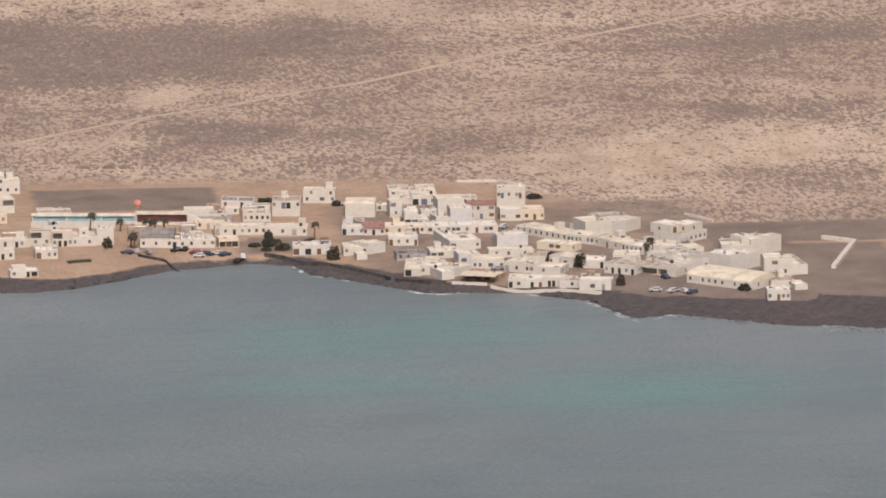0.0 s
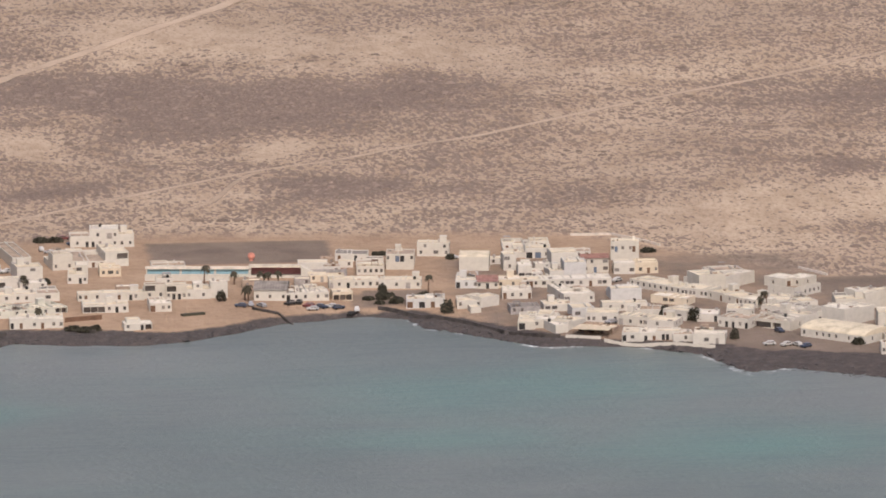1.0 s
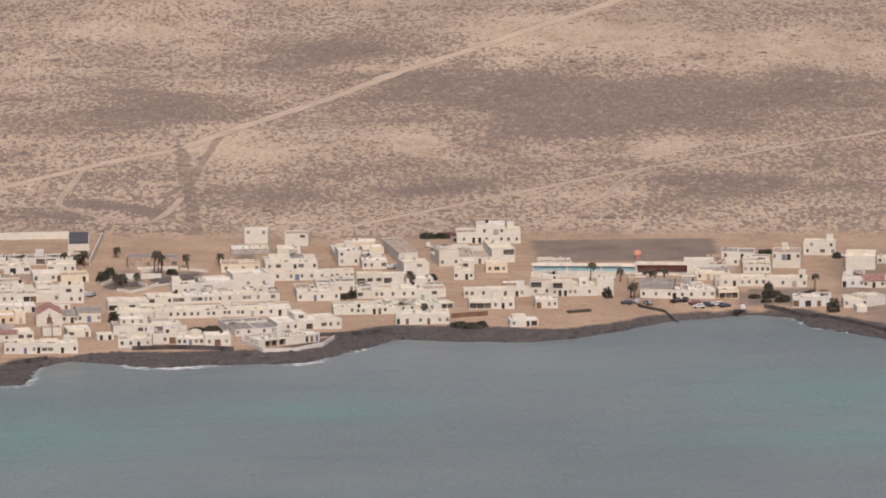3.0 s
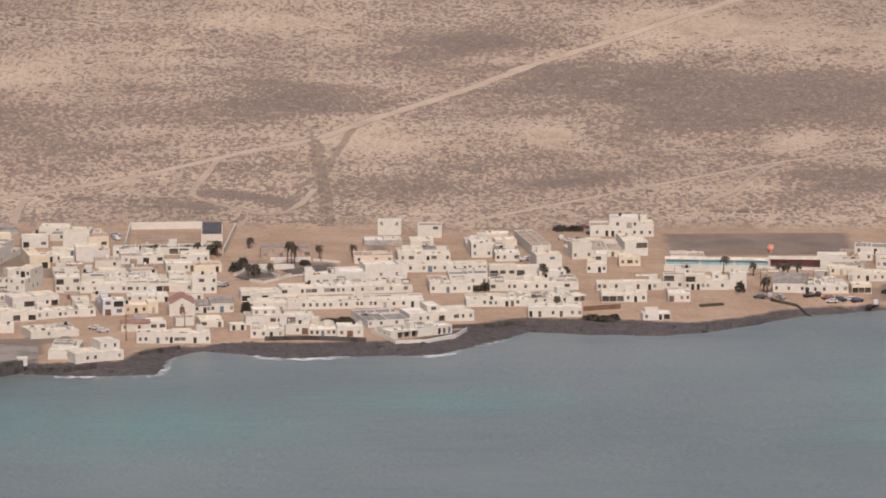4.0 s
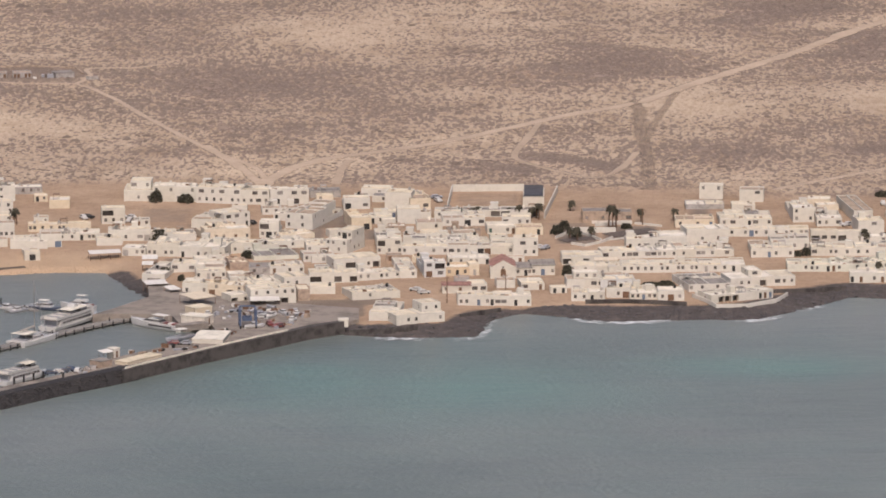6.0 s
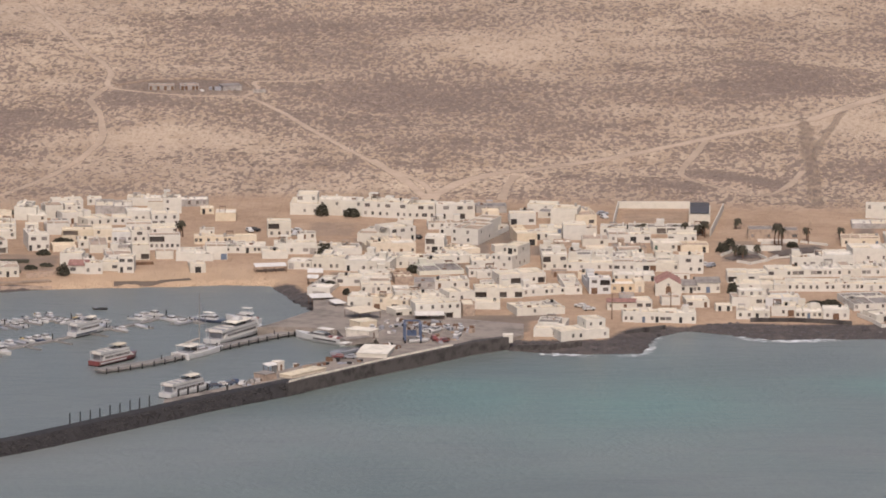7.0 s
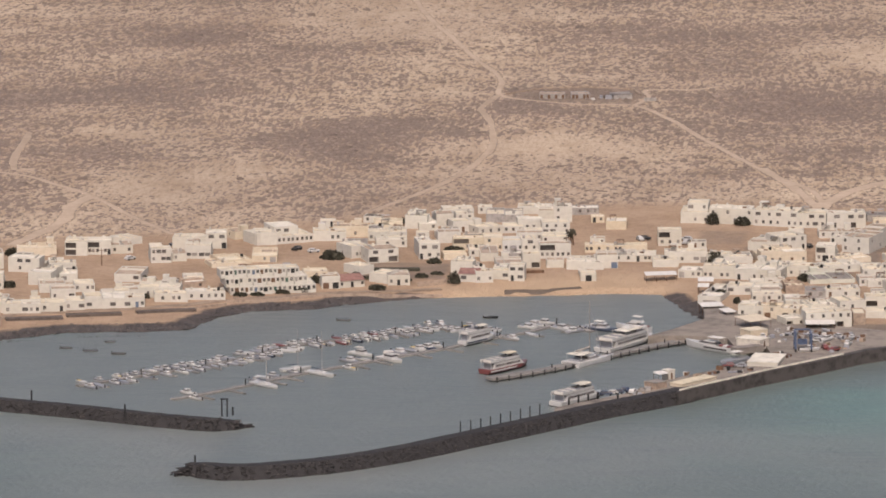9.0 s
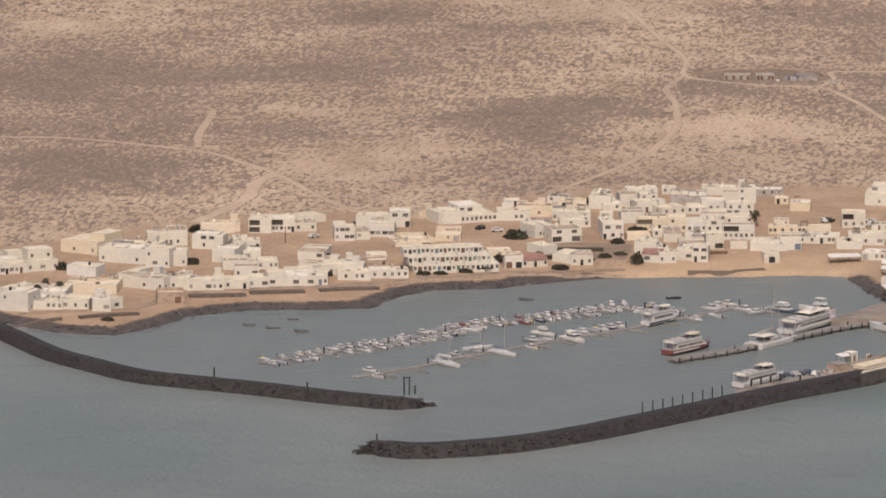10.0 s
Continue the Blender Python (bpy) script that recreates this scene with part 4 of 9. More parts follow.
def sports_stand(x0, y0, x1, y1, xs, ys):
    """The football ground's long roofed terrace with blue panels and the higher stand with its red back wall."""
    turn = math.degrees(math.atan2(y1 - y0, x1 - x0))
    w = math.hypot(x1 - x0, y1 - y0)
    ob = thing("sports_wall", "long white roofed terrace with three blue panels", "wall", stood(x0, y0, turn))
    b = Build()
    b.box(0, w, 0, 0.4, -1, 2.9)
    for k in range(4):
        b.box(w * k / 3 - 0.35 * (k > 0), w * k / 3 + 0.35 * (k < 3), -0.5, 0, -1, 2.9)
    part("wall", b.mesh("wall", WHITE), ob)
    b = Build()
    b.box(-0.3, w + 0.2, -0.9, 4.6, 2.9, 3.05)
    b.box(-0.3, w + 0.2, -0.9, -0.7, 3.05, 3.9)
    part("roof", b.mesh("roof", ROOF_WHITE), ob)
    for k in range(3):
        b = Build()
        b.box(w * k / 3 + 0.4, w * (k + 1) / 3 - 0.4, -0.08, 0, 1.1, 2.9)
        part("panel", b.mesh("panel", PANEL_BLUE), ob, label="blue painted wall panel")
        b = Build()
        b.box(w * k / 3 + 0.4, w * (k + 1) / 3 - 0.4, -0.1, 0, 0.0, 1.09)
        part("plinth", b.mesh("plinth", PALE), ob, label="pale green plinth")
    ob = thing("garden_wall", "long white boundary wall before the football ground", "wall", stood(x0 - 1.0, y0 - 7.5, turn))
    b = Build()
    b.box(0, w * 0.82, 0, 0.3, -1, 2.2)
    b.box(-0.05, w * 0.82 + 0.05, -0.06, 0.36, 2.2, 2.3)
    part("wall", b.mesh("wall", WHITE), ob)
    w2 = math.hypot(xs - x1, ys - y1)
    ob = thing("grandstand", "white grandstand with dark red back wall", "grandstand", stood(x1, y1, turn))
    b = Build()
    b.box(0.0, w2, 2.2, 2.6, -1, 3.6)
    b.box(-0.1, 0.5, -1.0, 2.6, -1, 3.6)
    for yy in (-1.0, 2.6):
        b.face([(w2, yy, -1), (w2 + 5.5, yy, -1), (w2 + 5.5, yy, 1.4), (w2, yy, 4.2)])
    b.face([(w2, 2.6, 4.2), (w2, -1.0, 4.2), (w2 + 5.5, -1.0, 1.4), (w2 + 5.5, 2.6, 1.4)])
    b.box(0.5, w2, -1.6, -1.2, -1, 0.9)
    part("wall", b.mesh("wall", WHITE), ob)
    b = Build()
    b.box(0.55, w2 - 0.1, 2.05, 2.2, 0.7, 3.6)
    part("panel", b.mesh("panel", PANEL_RED), ob, label="dark red back wall")
    b = Build()
    b.box(-0.2, w2 + 0.1, -1.2, 4.8, 3.6, 3.8)
    b.box(-0.2, w2 + 0.1, -1.2, -1.0, 3.8, 4.6)
    part("roof", b.mesh("roof", ROOF_WHITE), ob)
    for k in range(3):
        b = Build()
        b.box(0.6, w2 - 0.1, -0.9 + k * 0.9, 0.0 + k * 0.9, -0.5, 0.2 + 0.3 * k)
        part("bench_step", b.mesh("bench_step", CONCRETE), ob)


def water_ball(x, y):
    ob = thing("water_tank", "round orange-red tank on a short stand", "tank", stood(x, y))
    b = Build()
    rings = [(1.3 * math.cos(a), 1.75 + 1.3 * math.sin(a)) for a in np.linspace(-1.3, 1.5, 9)]
    for (r0, z0), (r1, z1) in zip(rings[:-1], rings[1:]):
        b.tube((0, 0, z0), (0, 0, z1), r0, r1, 16)
    part("tank", b.mesh("tank", ORANGE, smooth=True), ob)
    b = Build()
    b.tube((0, 0, -0.5), (0, 0, 0.6), 0.8, 0.6, 12)
    part("stand", b.mesh("stand", ORANGE), ob)


# ---- harbour ----
def blob(rng, r):
    """Corners and faces of one irregular boulder of about that size."""
    pts = []
    for z, k, n in ((-0.5, 0.8, 5), (0.25, 1.0, 5), (0.75, 0.5, 4)):
        o = rng.random() * 6
        pts += [(r * k * rng.uniform(0.75, 1.2) * math.cos(o + math.tau * i / n), r * k * rng.uniform(0.75, 1.2) * math.sin(o + math.tau * i / n), r * z * rng.uniform(0.8, 1.15)) for i in range(n)]
    f = [(i, (i + 1) % 5, 5 + (i + 1) % 5, 5 + i) for i in range(5)]
    f += [(5, 6, 10), (6, 11, 10), (6, 7, 11), (7, 12, 11), (7, 8, 12), (8, 13, 12), (8, 9, 13), (9, 10, 13), (9, 5, 10), (10, 11, 12, 13)]
    return pts, f


def scatter_rocks(places, name, parent=None, label="", seed=3, mat=ROCK):
    """Many boulders in one mesh: places of x, y, z and size."""
    rng = random.Random(seed)
    kinds = [blob(rng, 1.0) for _ in range(14)]
    v, f = [], []
    for x, y, z, r in places:
        pts, fs = rng.choice(kinds)
        c, s, q = math.cos(x * 7 + y), math.sin(x * 7 + y), r * rng.uniform(0.32, 0.55)
        k = len(v)
        v += [(x + (a * c - b_ * s) * r, y + (a * s + b_ * c) * r, z + h * q) for a, b_, h in pts]
        f += [tuple(k + i for i in g) for g in fs]
    me = bpy.data.meshes.new(name)
    me.from_pydata(v, [], f)
    me.materials.append(mat)
    ob = new(name, me)
    ob.parent = parent
    return tagged(ob, label, "rocks" if not parent else "", kind="stuff")


def mole(pts, crest, half, run, label, seed):
    """A rubble breakwater: a core of stone with boulders on its slopes."""
    ob = tagged(new("breakwater"), label, "breakwater", kind="structure")
    line = smooth_line(pts, 5.0)
    prof = [(-half - run, -1.5), (-half, crest), (half, crest), (half + run, -1.5)]
    b, rings, rng, rocks = Build(), [], random.Random(seed), []
    gone = 0.0
    for i, p in enumerate(line):
        d = (line[min(i + 1, len(line) - 1)] - line[max(i - 1, 0)]).normalized()
        side = Vector((-d.y, d.x))
        gone += (p - line[max(i - 1, 0)]).length
        k = min(1.0, 0.3 + gone / 9)
        rings.append([(p.x + side.x * s * k, p.y + side.y * s * k, (z + 1.5) * (0.3 + 0.7 * k) - 1.5 + 0.2 * noise.noise((p.x * 0.2, p.y * 0.2, s))) for s, z in prof])
        for _ in range(150):
            s = rng.uniform(-half - run * 0.9, half + run * 0.9)
            z = crest if abs(s) < half else crest - (abs(s) - half) / run * (crest + 1.5)
            o = rng.uniform(-2.5, 2.5)
            rocks.append((p.x + side.x * s * k + d.x * o, p.y + side.y * s * k + d.y * o, (z + 1.5) * (0.3 + 0.7 * k) - 1.5 - 0.2, rng.uniform(0.35, 0.75)))
    for a, c in zip(rings[:-1], rings[1:]):
        for k in range(3):
            b.quad(a[k], a[k + 1], c[k + 1], c[k])
    for r in (rings[0], rings[-1]):
        b.face(r)
    part("core", b.mesh("core", CORE), ob)
    scatter_rocks(rocks, "boulders", ob, "", seed)
    return ob


def prism(name, pts, z0, z1, mat, label, kind="structure", category="quay"):
    b = Build()
    n = len(pts)
    b.face([(x, y, z1) for x, y in pts])
    for i in range(n):
        a, c = pts[i], pts[(i + 1) % n]
        b.quad((*a, z0), (*c, z0), (*c, z1), (*a, z1))
    return tagged(new(name, b.mesh(name, mat)), label, category, kind=kind)


def strip(pts, half, z0, z1, b):
    line = smooth_line(pts, 8.0)
    rings = []
    for i, p in enumerate(line):
        d = (line[min(i + 1, len(line) - 1)] - line[max(i - 1, 0)]).normalized()
        s = Vector((-d.y, d.x)) * half
        rings.append([(p.x - s.x, p.y - s.y, z0), (p.x - s.x, p.y - s.y, z1), (p.x + s.x, p.y + s.y, z1), (p.x + s.x, p.y + s.y, z0)])
    for a, c in zip(rings[:-1], rings[1:]):
        for k in range(4):
            b.quad(a[k], a[(k + 1) % 4], c[(k + 1) % 4], c[k])
    b.face(rings[0])
    b.face(rings[-1])
    return line


def pontoon(pts, half, z, label, fingers=0.0, flen=7.0):
    ob = thing("pontoon", label, "pontoon", Matrix())
    b = Build()
    line = strip(pts, half, z - 0.7, z, b)
    part("deck", b.mesh("deck", PONTOON), ob)
    run, last = 0.0, 0.0
    for i in range(1, len(line)):
        d = line[i] - line[i - 1]
        run += d.length
        if run - last > 26:
            last = run
            q = Build()
            q.tube((line[i].x, line[i].y, -2), (line[i].x, line[i].y, 2.6), 0.22, 0.22, 8)
            part("pile", q.mesh("pile", DARK), ob)
    if fingers:
        run, want = 0.0, fingers / 2
        for i in range(1, len(line)):
            d = line[i] - line[i - 1]
            run += d.length
            if run > want:
                want += fingers
                u = d.normalized()
                s = Vector((u.y, -u.x))
                q = Build()
                o = line[i]
                a = o + s * half
                e = a + s * flen
                strip([a, e], 0.45, z - 0.5, z - 0.06, q)
                part("finger", q.mesh("finger", PONTOON), ob)
    return ob


def hull(b, length, beam, high, m=0, bow=0.35, sheer=0.25):
    """A boat's hull about the origin, bow towards +x: sections from stern to stem, deck on top."""
    secs = []
    n = 9
    for i in range(n):
        s = i / (n - 1)
        x = length * (s - 0.5)
        k = 1.0 if s < 1 - bow else max(0.02, math.cos((s - 1 + bow) / bow * math.pi / 2) ** 0.7)
        w = beam / 2 * k * (0.9 + 0.1 * min(1, s * 4))
        top = high * (1 + sheer * max(0, s - 0.4) ** 2 * 2)
        rake = 0.06 * length * max(0, s - 0.8) / 0.2
        secs.append([(x + rake, -w, top), (x + rake * 0.6, -w * 0.93, high * 0.35), (x, -w * 0.55, -0.35), (x, w * 0.55, -0.35), (x + rake * 0.6, w * 0.93, high * 0.35), (x + rake, w, top)])
    for a, c in zip(secs[:-1], secs[1:]):
        for k in range(5):
            b.quad(a[k], a[k + 1], c[k + 1], c[k], m)
        b.quad(a[5], a[0], c[0], c[5], m)
    b.face(secs[0], m)


def lozenge(b, x0, x1, y, z0, z1, slope, m=0):
    """A cabin block whose front and back lean in."""
    c = [(x0, -y, z0), (x1, -y, z0), (x1, y, z0), (x0, y, z0), (x0 + slope * 0.4, -y * 0.86, z1), (x1 - slope, -y * 0.86, z1), (x1 - slope, y * 0.86, z1), (x0 + slope * 0.4, y * 0.86, z1)]
    for q in ((4, 5, 6, 7), (0, 1, 5, 4), (1, 2, 6, 5), (2, 3, 7, 6), (3, 0, 4, 7)):
        b.face([c[i] for i in q], m)


def motorboat(x, y, turn, length, mat, cabin=True, cover=None, label="small white motorboat moored at a pontoon", z=0.0):
    ob = thing("motorboat", label, "boat", pose(x, y, z, 0, 0, turn), "boats in the harbour")
    beam, high = length * 0.34, 0.26 + length * 0.07
    b = Build()
    hull(b, length, beam, high)
    part("hull", b.mesh("hull", mat), ob)
    if cabin:
        b = Build()
        lozenge(b, -0.12 * length, 0.26 * length, beam * 0.36, high * 0.95, high + 0.15 * length, 0.12 * length)
        part("cabin", b.mesh("cabin", BOAT_WHITE), ob)
        b = Build()
        lozenge(b, -0.13 * length, 0.225 * length, beam * 0.375, high + 0.065 * length, high + 0.115 * length, 0.04 * length)
        part("windscreen", b.mesh("windscreen", GLASS), ob)
    b = Build()
    b.box(-0.45 * length, -0.16 * length, -beam * 0.33, beam * 0.33, high * 0.9, high * 1.08)
    part("cockpit", b.mesh("cockpit", cover or BOAT_GREY), ob)
    if length > 8:
        b = Build()
        b.box(-0.2 * length, 0.1 * length, -beam * 0.33, beam * 0.33, high + 0.19 * length, high + 0.21 * length)
        for px_ in (-0.18, 0.08):
            for s in (-1, 1):
                b.tube((px_ * length, s * beam * 0.28, high), (px_ * length, s * beam * 0.28, high + 0.2 * length), 0.05, 0.05, 4)
        part("bimini", b.mesh("bimini", CANVAS), ob)
    else:
        b = Build()
        b.box(-0.54 * length, -0.49 * length, -0.18, 0.18, 0.1, high + 0.35)
        part("outboard", b.mesh("outboard", DARK), ob)
    return ob


def sailboat(x, y, turn, length, label="white sailing yacht with bare mast"):
    ob = thing("sailboat", label, "boat", pose(x, y, 0, 0, 0, turn), "boats in the harbour")
    beam, high = length * 0.29, 1.0
    b = Build()
    hull(b, length, beam, high, bow=0.5)
    part("hull", b.mesh("hull", BOAT_WHITE), ob)
    b = Build()
    lozenge(b, -0.15 * length, 0.22 * length, beam * 0.3, high * 0.95, high + 0.5, 0.8)
    part("cabin", b.mesh("cabin", BOAT_WHITE), ob)
    b = Build()
    b.tube((0.08 * length, 0, high), (0.08 * length, 0, high + length * 1.2), 0.13, 0.09, 6)
    b.tube((0.08 * length, 0, high + length * 0.7), (0.08 * length, 1.0, high + length * 0.7), 0.03, 0.03, 4)
    b.tube((0.08 * length, 0, high + length * 0.7), (0.08 * length, -1.0, high + length * 0.7), 0.03, 0.03, 4)
    part("mast", b.mesh("mast", GREY), ob)
    b = Build()
    b.tube((0.08 * length, 0, high + 1.1), (-0.32 * length, 0, high + 1.1), 0.16, 0.13, 6)
    part("boom", b.mesh("boom", BOAT_BLUE), ob, label="boom with furled blue sail cover")
    return ob


def day_boat(x, y, turn, length, hull_mat, label, stripe=None, arch=False, roof=None):
    """A passenger boat: blunt bow, one saloon with a dark band of windows, open upper deck with benches, sun roof aft of the bridge."""
    ob = thing("ferry", label, "ferry", pose(x, y, 0, 0, 0, turn), "ferries in the harbour")
    beam, high = length * 0.25, 1.7
    yy = beam * 0.45
    b = Build()
    hull(b, length, beam, high, bow=0.3, sheer=0.2)
    part("hull", b.mesh("hull", hull_mat), ob)
    b = Build()
    hull(b, length * 1.003, beam * 1.02, 0.25, bow=0.3, sheer=0.0)
    part("boot_stripe", b.mesh("boot_stripe", DARK), ob)
    if stripe:
        for s in (-1, 1):
            b = Build()
            b.box(-0.47 * length, 0.16 * length, s * beam * 0.485 - 0.06, s * beam * 0.485 + 0.06, 0.85, 1.3)
            part("stripe", b.mesh("stripe", stripe), ob)
    b = Build()
    lozenge(b, -0.40 * length, 0.36 * length, yy, high - 0.1, high + 2.0, 2.6)
    part("saloon", b.mesh("saloon", BOAT_WHITE), ob)
    n = 9
    for i in range(n):
        xa, step = -0.34 * length + 0.60 * length * i / n, 0.60 * length / n
        for s in (-1, 1):
            b = Build()
            b.quad((xa, s * yy * 0.985, high + 0.55), (xa + step * 0.95, s * yy * 0.985, high + 0.55), (xa + step * 0.95, s * yy * 0.93, high + 1.25), (xa, s * yy * 0.93, high + 1.25))
            part("window", b.mesh("window", GLASS), ob)
    # solid boxes: their grey stands in for shade inside an open stern
    b = Build()
    b.box(-0.47 * length, -0.40 * length, -yy * 0.8, yy * 0.8, 0.5, high + 0.05)
    b.box(-0.405 * length, -0.395 * length, -yy * 0.7, yy * 0.7, high, high + 1.7)
    part("stern_well", b.mesh("stern_well", BOAT_GREY), ob, label="solid grey boxes toned as the shaded stern opening")
    z = high + 2.0
    b = Build()
    b.box(-0.46 * length, 0.27 * length, -yy * 0.97, yy * 0.97, z, z + 0.12)
    part("upper_deck", b.mesh("upper_deck", PONTOON), ob)
    for s in (-1, 1):
        b = Build()
        b.box(-0.46 * length, 0.24 * length, s * yy * 0.95 - 0.05, s * yy * 0.95 + 0.05, z + 0.12, z + 0.95)
        part("bulwark", b.mesh("bulwark", BOAT_WHITE), ob)
    for xa in (-0.45, -0.30):
        for s in (-1, 1):
            b = Build()
            b.tube((xa * length, s * yy * 0.9, 0.8), (xa * length, s * yy * 0.9, z), 0.1, 0.1, 6)
            part("post", b.mesh("post", BOAT_WHITE), ob)
    for i in range(6):
        xa = -0.42 * length + 0.07 * length * i
        b = Build()
        b.box(xa, xa + 0.5, -yy * 0.75, yy * 0.75, z + 0.1, z + 0.55)
        b.box(xa, xa + 0.1, -yy * 0.75, yy * 0.75, z + 0.55, z + 1.0)
        part("bench", b.mesh("bench", (CANVAS, BOAT_GREY)[i % 2]), ob)
    b = Build()
    lozenge(b, 0.10 * length, 0.25 * length, yy * 0.7, z + 0.1, z + 1.7, 1.0)
    part("wheelhouse", b.mesh("wheelhouse", BOAT_WHITE), ob)
    b = Build()
    lozenge(b, 0.095 * length, 0.248 * length, yy * 0.71, z + 0.75, z + 1.4, 0.6)
    part("wheelhouse_glazing", b.mesh("wheelhouse_glazing", GLASS), ob)
    b = Build()
    x0, x1 = (-0.16 if arch else -0.04) * length, 0.22 * length
    prof = [(-yy * 0.8, z + 1.95), (-yy * 0.45, z + 2.2), (yy * 0.45, z + 2.2), (yy * 0.8, z + 1.95)]
    for (ya, za), (yb, zb) in zip(prof[:-1], prof[1:]):
        b.quad((x0, ya, za), (x1, ya, za), (x1, yb, zb), (x0, yb, zb))
        b.quad((x0, ya, za - 0.1), (x1, ya, za - 0.1), (x1, yb, zb - 0.1), (x0, yb, zb - 0.1))
    for xe in (x0, x1):
        b.face([(xe, q, w) for q, w in prof] + [(xe, q, w - 0.1) for q, w in prof[::-1]])
    part("sun_roof", b.mesh("sun_roof", roof or ROOF_WHITE, smooth=False), ob)
    for xa in (x0 + 0.3, x1 - 0.3):
        for s in (-1, 1):
            b = Build()
            b.tube((xa, s * yy * 0.76, z), (xa, s * yy * 0.76, z + 1.95), 0.06, 0.06, 5)
            part("roof_post", b.mesh("roof_post", BOAT_WHITE), ob)
    if arch:
        b = Build()
        for s in (-1, 1):
            b.tube((0.33 * length, s * yy * 0.95, high), (0.30 * length, s * yy * 0.8, z + 1.6), 0.3, 0.25, 8)
        b.tube((0.30 * length, -yy * 0.8, z + 1.6), (0.30 * length, yy * 0.8, z + 1.6), 0.25, 0.25, 8)
        part("mast_arch", b.mesh("mast_arch", BOAT_WHITE), ob)
        b = Build()
        lozenge(b, 0.0, 0.10 * length, yy * 0.4, z + 2.2, z + 3.3, 0.9)
        part("flying_bridge", b.mesh("flying_bridge", BOAT_WHITE), ob)
    b = Build()
    b.tube((0.12 * length, 0, z + 2.2), (0.10 * length, 0, z + 3.4), 0.09, 0.04, 6)
    b.tube((0.105 * length, -0.8, z + 2.9), (0.105 * length, 0.8, z + 2.9), 0.05, 0.05, 4)
    part("radar_mast", b.mesh("radar_mast", BOAT_WHITE), ob)
    return ob


def sail_catamaran(x, y, turn, length, mast):
    """Two slim hulls under one deck, a low cabin with a hard top aft, a tall mast with the sail furled on its boom."""
    ob = thing("sail_catamaran", "large white sailing catamaran with dark mast and furled sail", "sailboat", pose(x, y, 0, 0, 0, turn), "boats in the harbour")
    for s in (-1, 1):
        b = Build()
        hull(b, length, length * 0.11, 1.7, bow=0.5, sheer=0.25)
        b.v = [(p[0], p[1] + s * length * 0.15, p[2]) for p in b.v]
        part("hull", b.mesh("hull", BOAT_WHITE), ob)
    b = Build()
    b.box(-0.46 * length, 0.20 * length, -0.16 * length, 0.16 * length, 0.95, 1.75)
    part("bridge_deck", b.mesh("bridge_deck", BOAT_WHITE), ob)
    b = Build()
    b.box(0.20 * length, 0.40 * length, -0.15 * length, 0.15 * length, 1.5, 1.56)
    part("trampoline", b.mesh("trampoline", BOAT_GREY), ob, label="grey netting between the bows")
    b = Build()
    lozenge(b, -0.18 * length, 0.14 * length, 0.155 * length, 1.7, 3.1, 2.2)
    part("cabin", b.mesh("cabin", BOAT_WHITE), ob)
    b = Build()
    lozenge(b, -0.182 * length, 0.135 * length, 0.157 * length, 2.15, 2.75, 0.8)
    part("cabin_glazing", b.mesh("cabin_glazing", GLASS), ob)
    b = Build()
    b.box(-0.42 * length, -0.05 * length, -0.16 * length, 0.16 * length, 3.9, 4.05)
    part("hard_top", b.mesh("hard_top", ROOF_WHITE), ob)
    for xa in (-0.40, -0.20):
        for s in (-1, 1):
            b = Build()
            b.tube((xa * length, s * 0.15 * length, 1.7), (xa * length, s * 0.15 * length, 3.9), 0.08, 0.08, 6)
            part("roof_post", b.mesh("roof_post", BOAT_WHITE), ob)
    for i in range(3):
        b = Build()
        b.box((-0.40 + 0.07 * i) * length, (-0.37 + 0.07 * i) * length, -0.12 * length, 0.12 * length, 1.75, 2.3)
        part("bench", b.mesh("bench", BOAT_GREY), ob)
    b = Build()
    b.tube((0.06 * length, 0, 3.0), (0.06 * length, 0, mast), 0.22, 0.12, 8)
    for s in (-1, 1):
        b.tube((0.06 * length, 0, mast * 0.62), (0.05 * length, s * 1.3, mast * 0.62), 0.05, 0.05, 4)
    part("mast", b.mesh("mast", PONTOON), ob)
    b = Build()
    b.tube((0.05 * length, 0, 5.2), (-0.36 * length, 0, 4.9), 0.42, 0.3, 8)
    part("furled_sail", b.mesh("furled_sail", GREY), ob, label="grey cover over the furled sail")
    b = Build()
    b.tube((0.06 * length, 0, mast * 0.93), (0.42 * length, 0, 1.7), 0.10, 0.14, 5)
    for s in (-1, 1):
        b.tube((0.06 * length, 0, mast * 0.9), (-0.05 * length, s * 0.21 * length, 1.7), 0.03, 0.03, 4)
    part("rigging", b.mesh("rigging", BOAT_GREY), ob)
    return ob


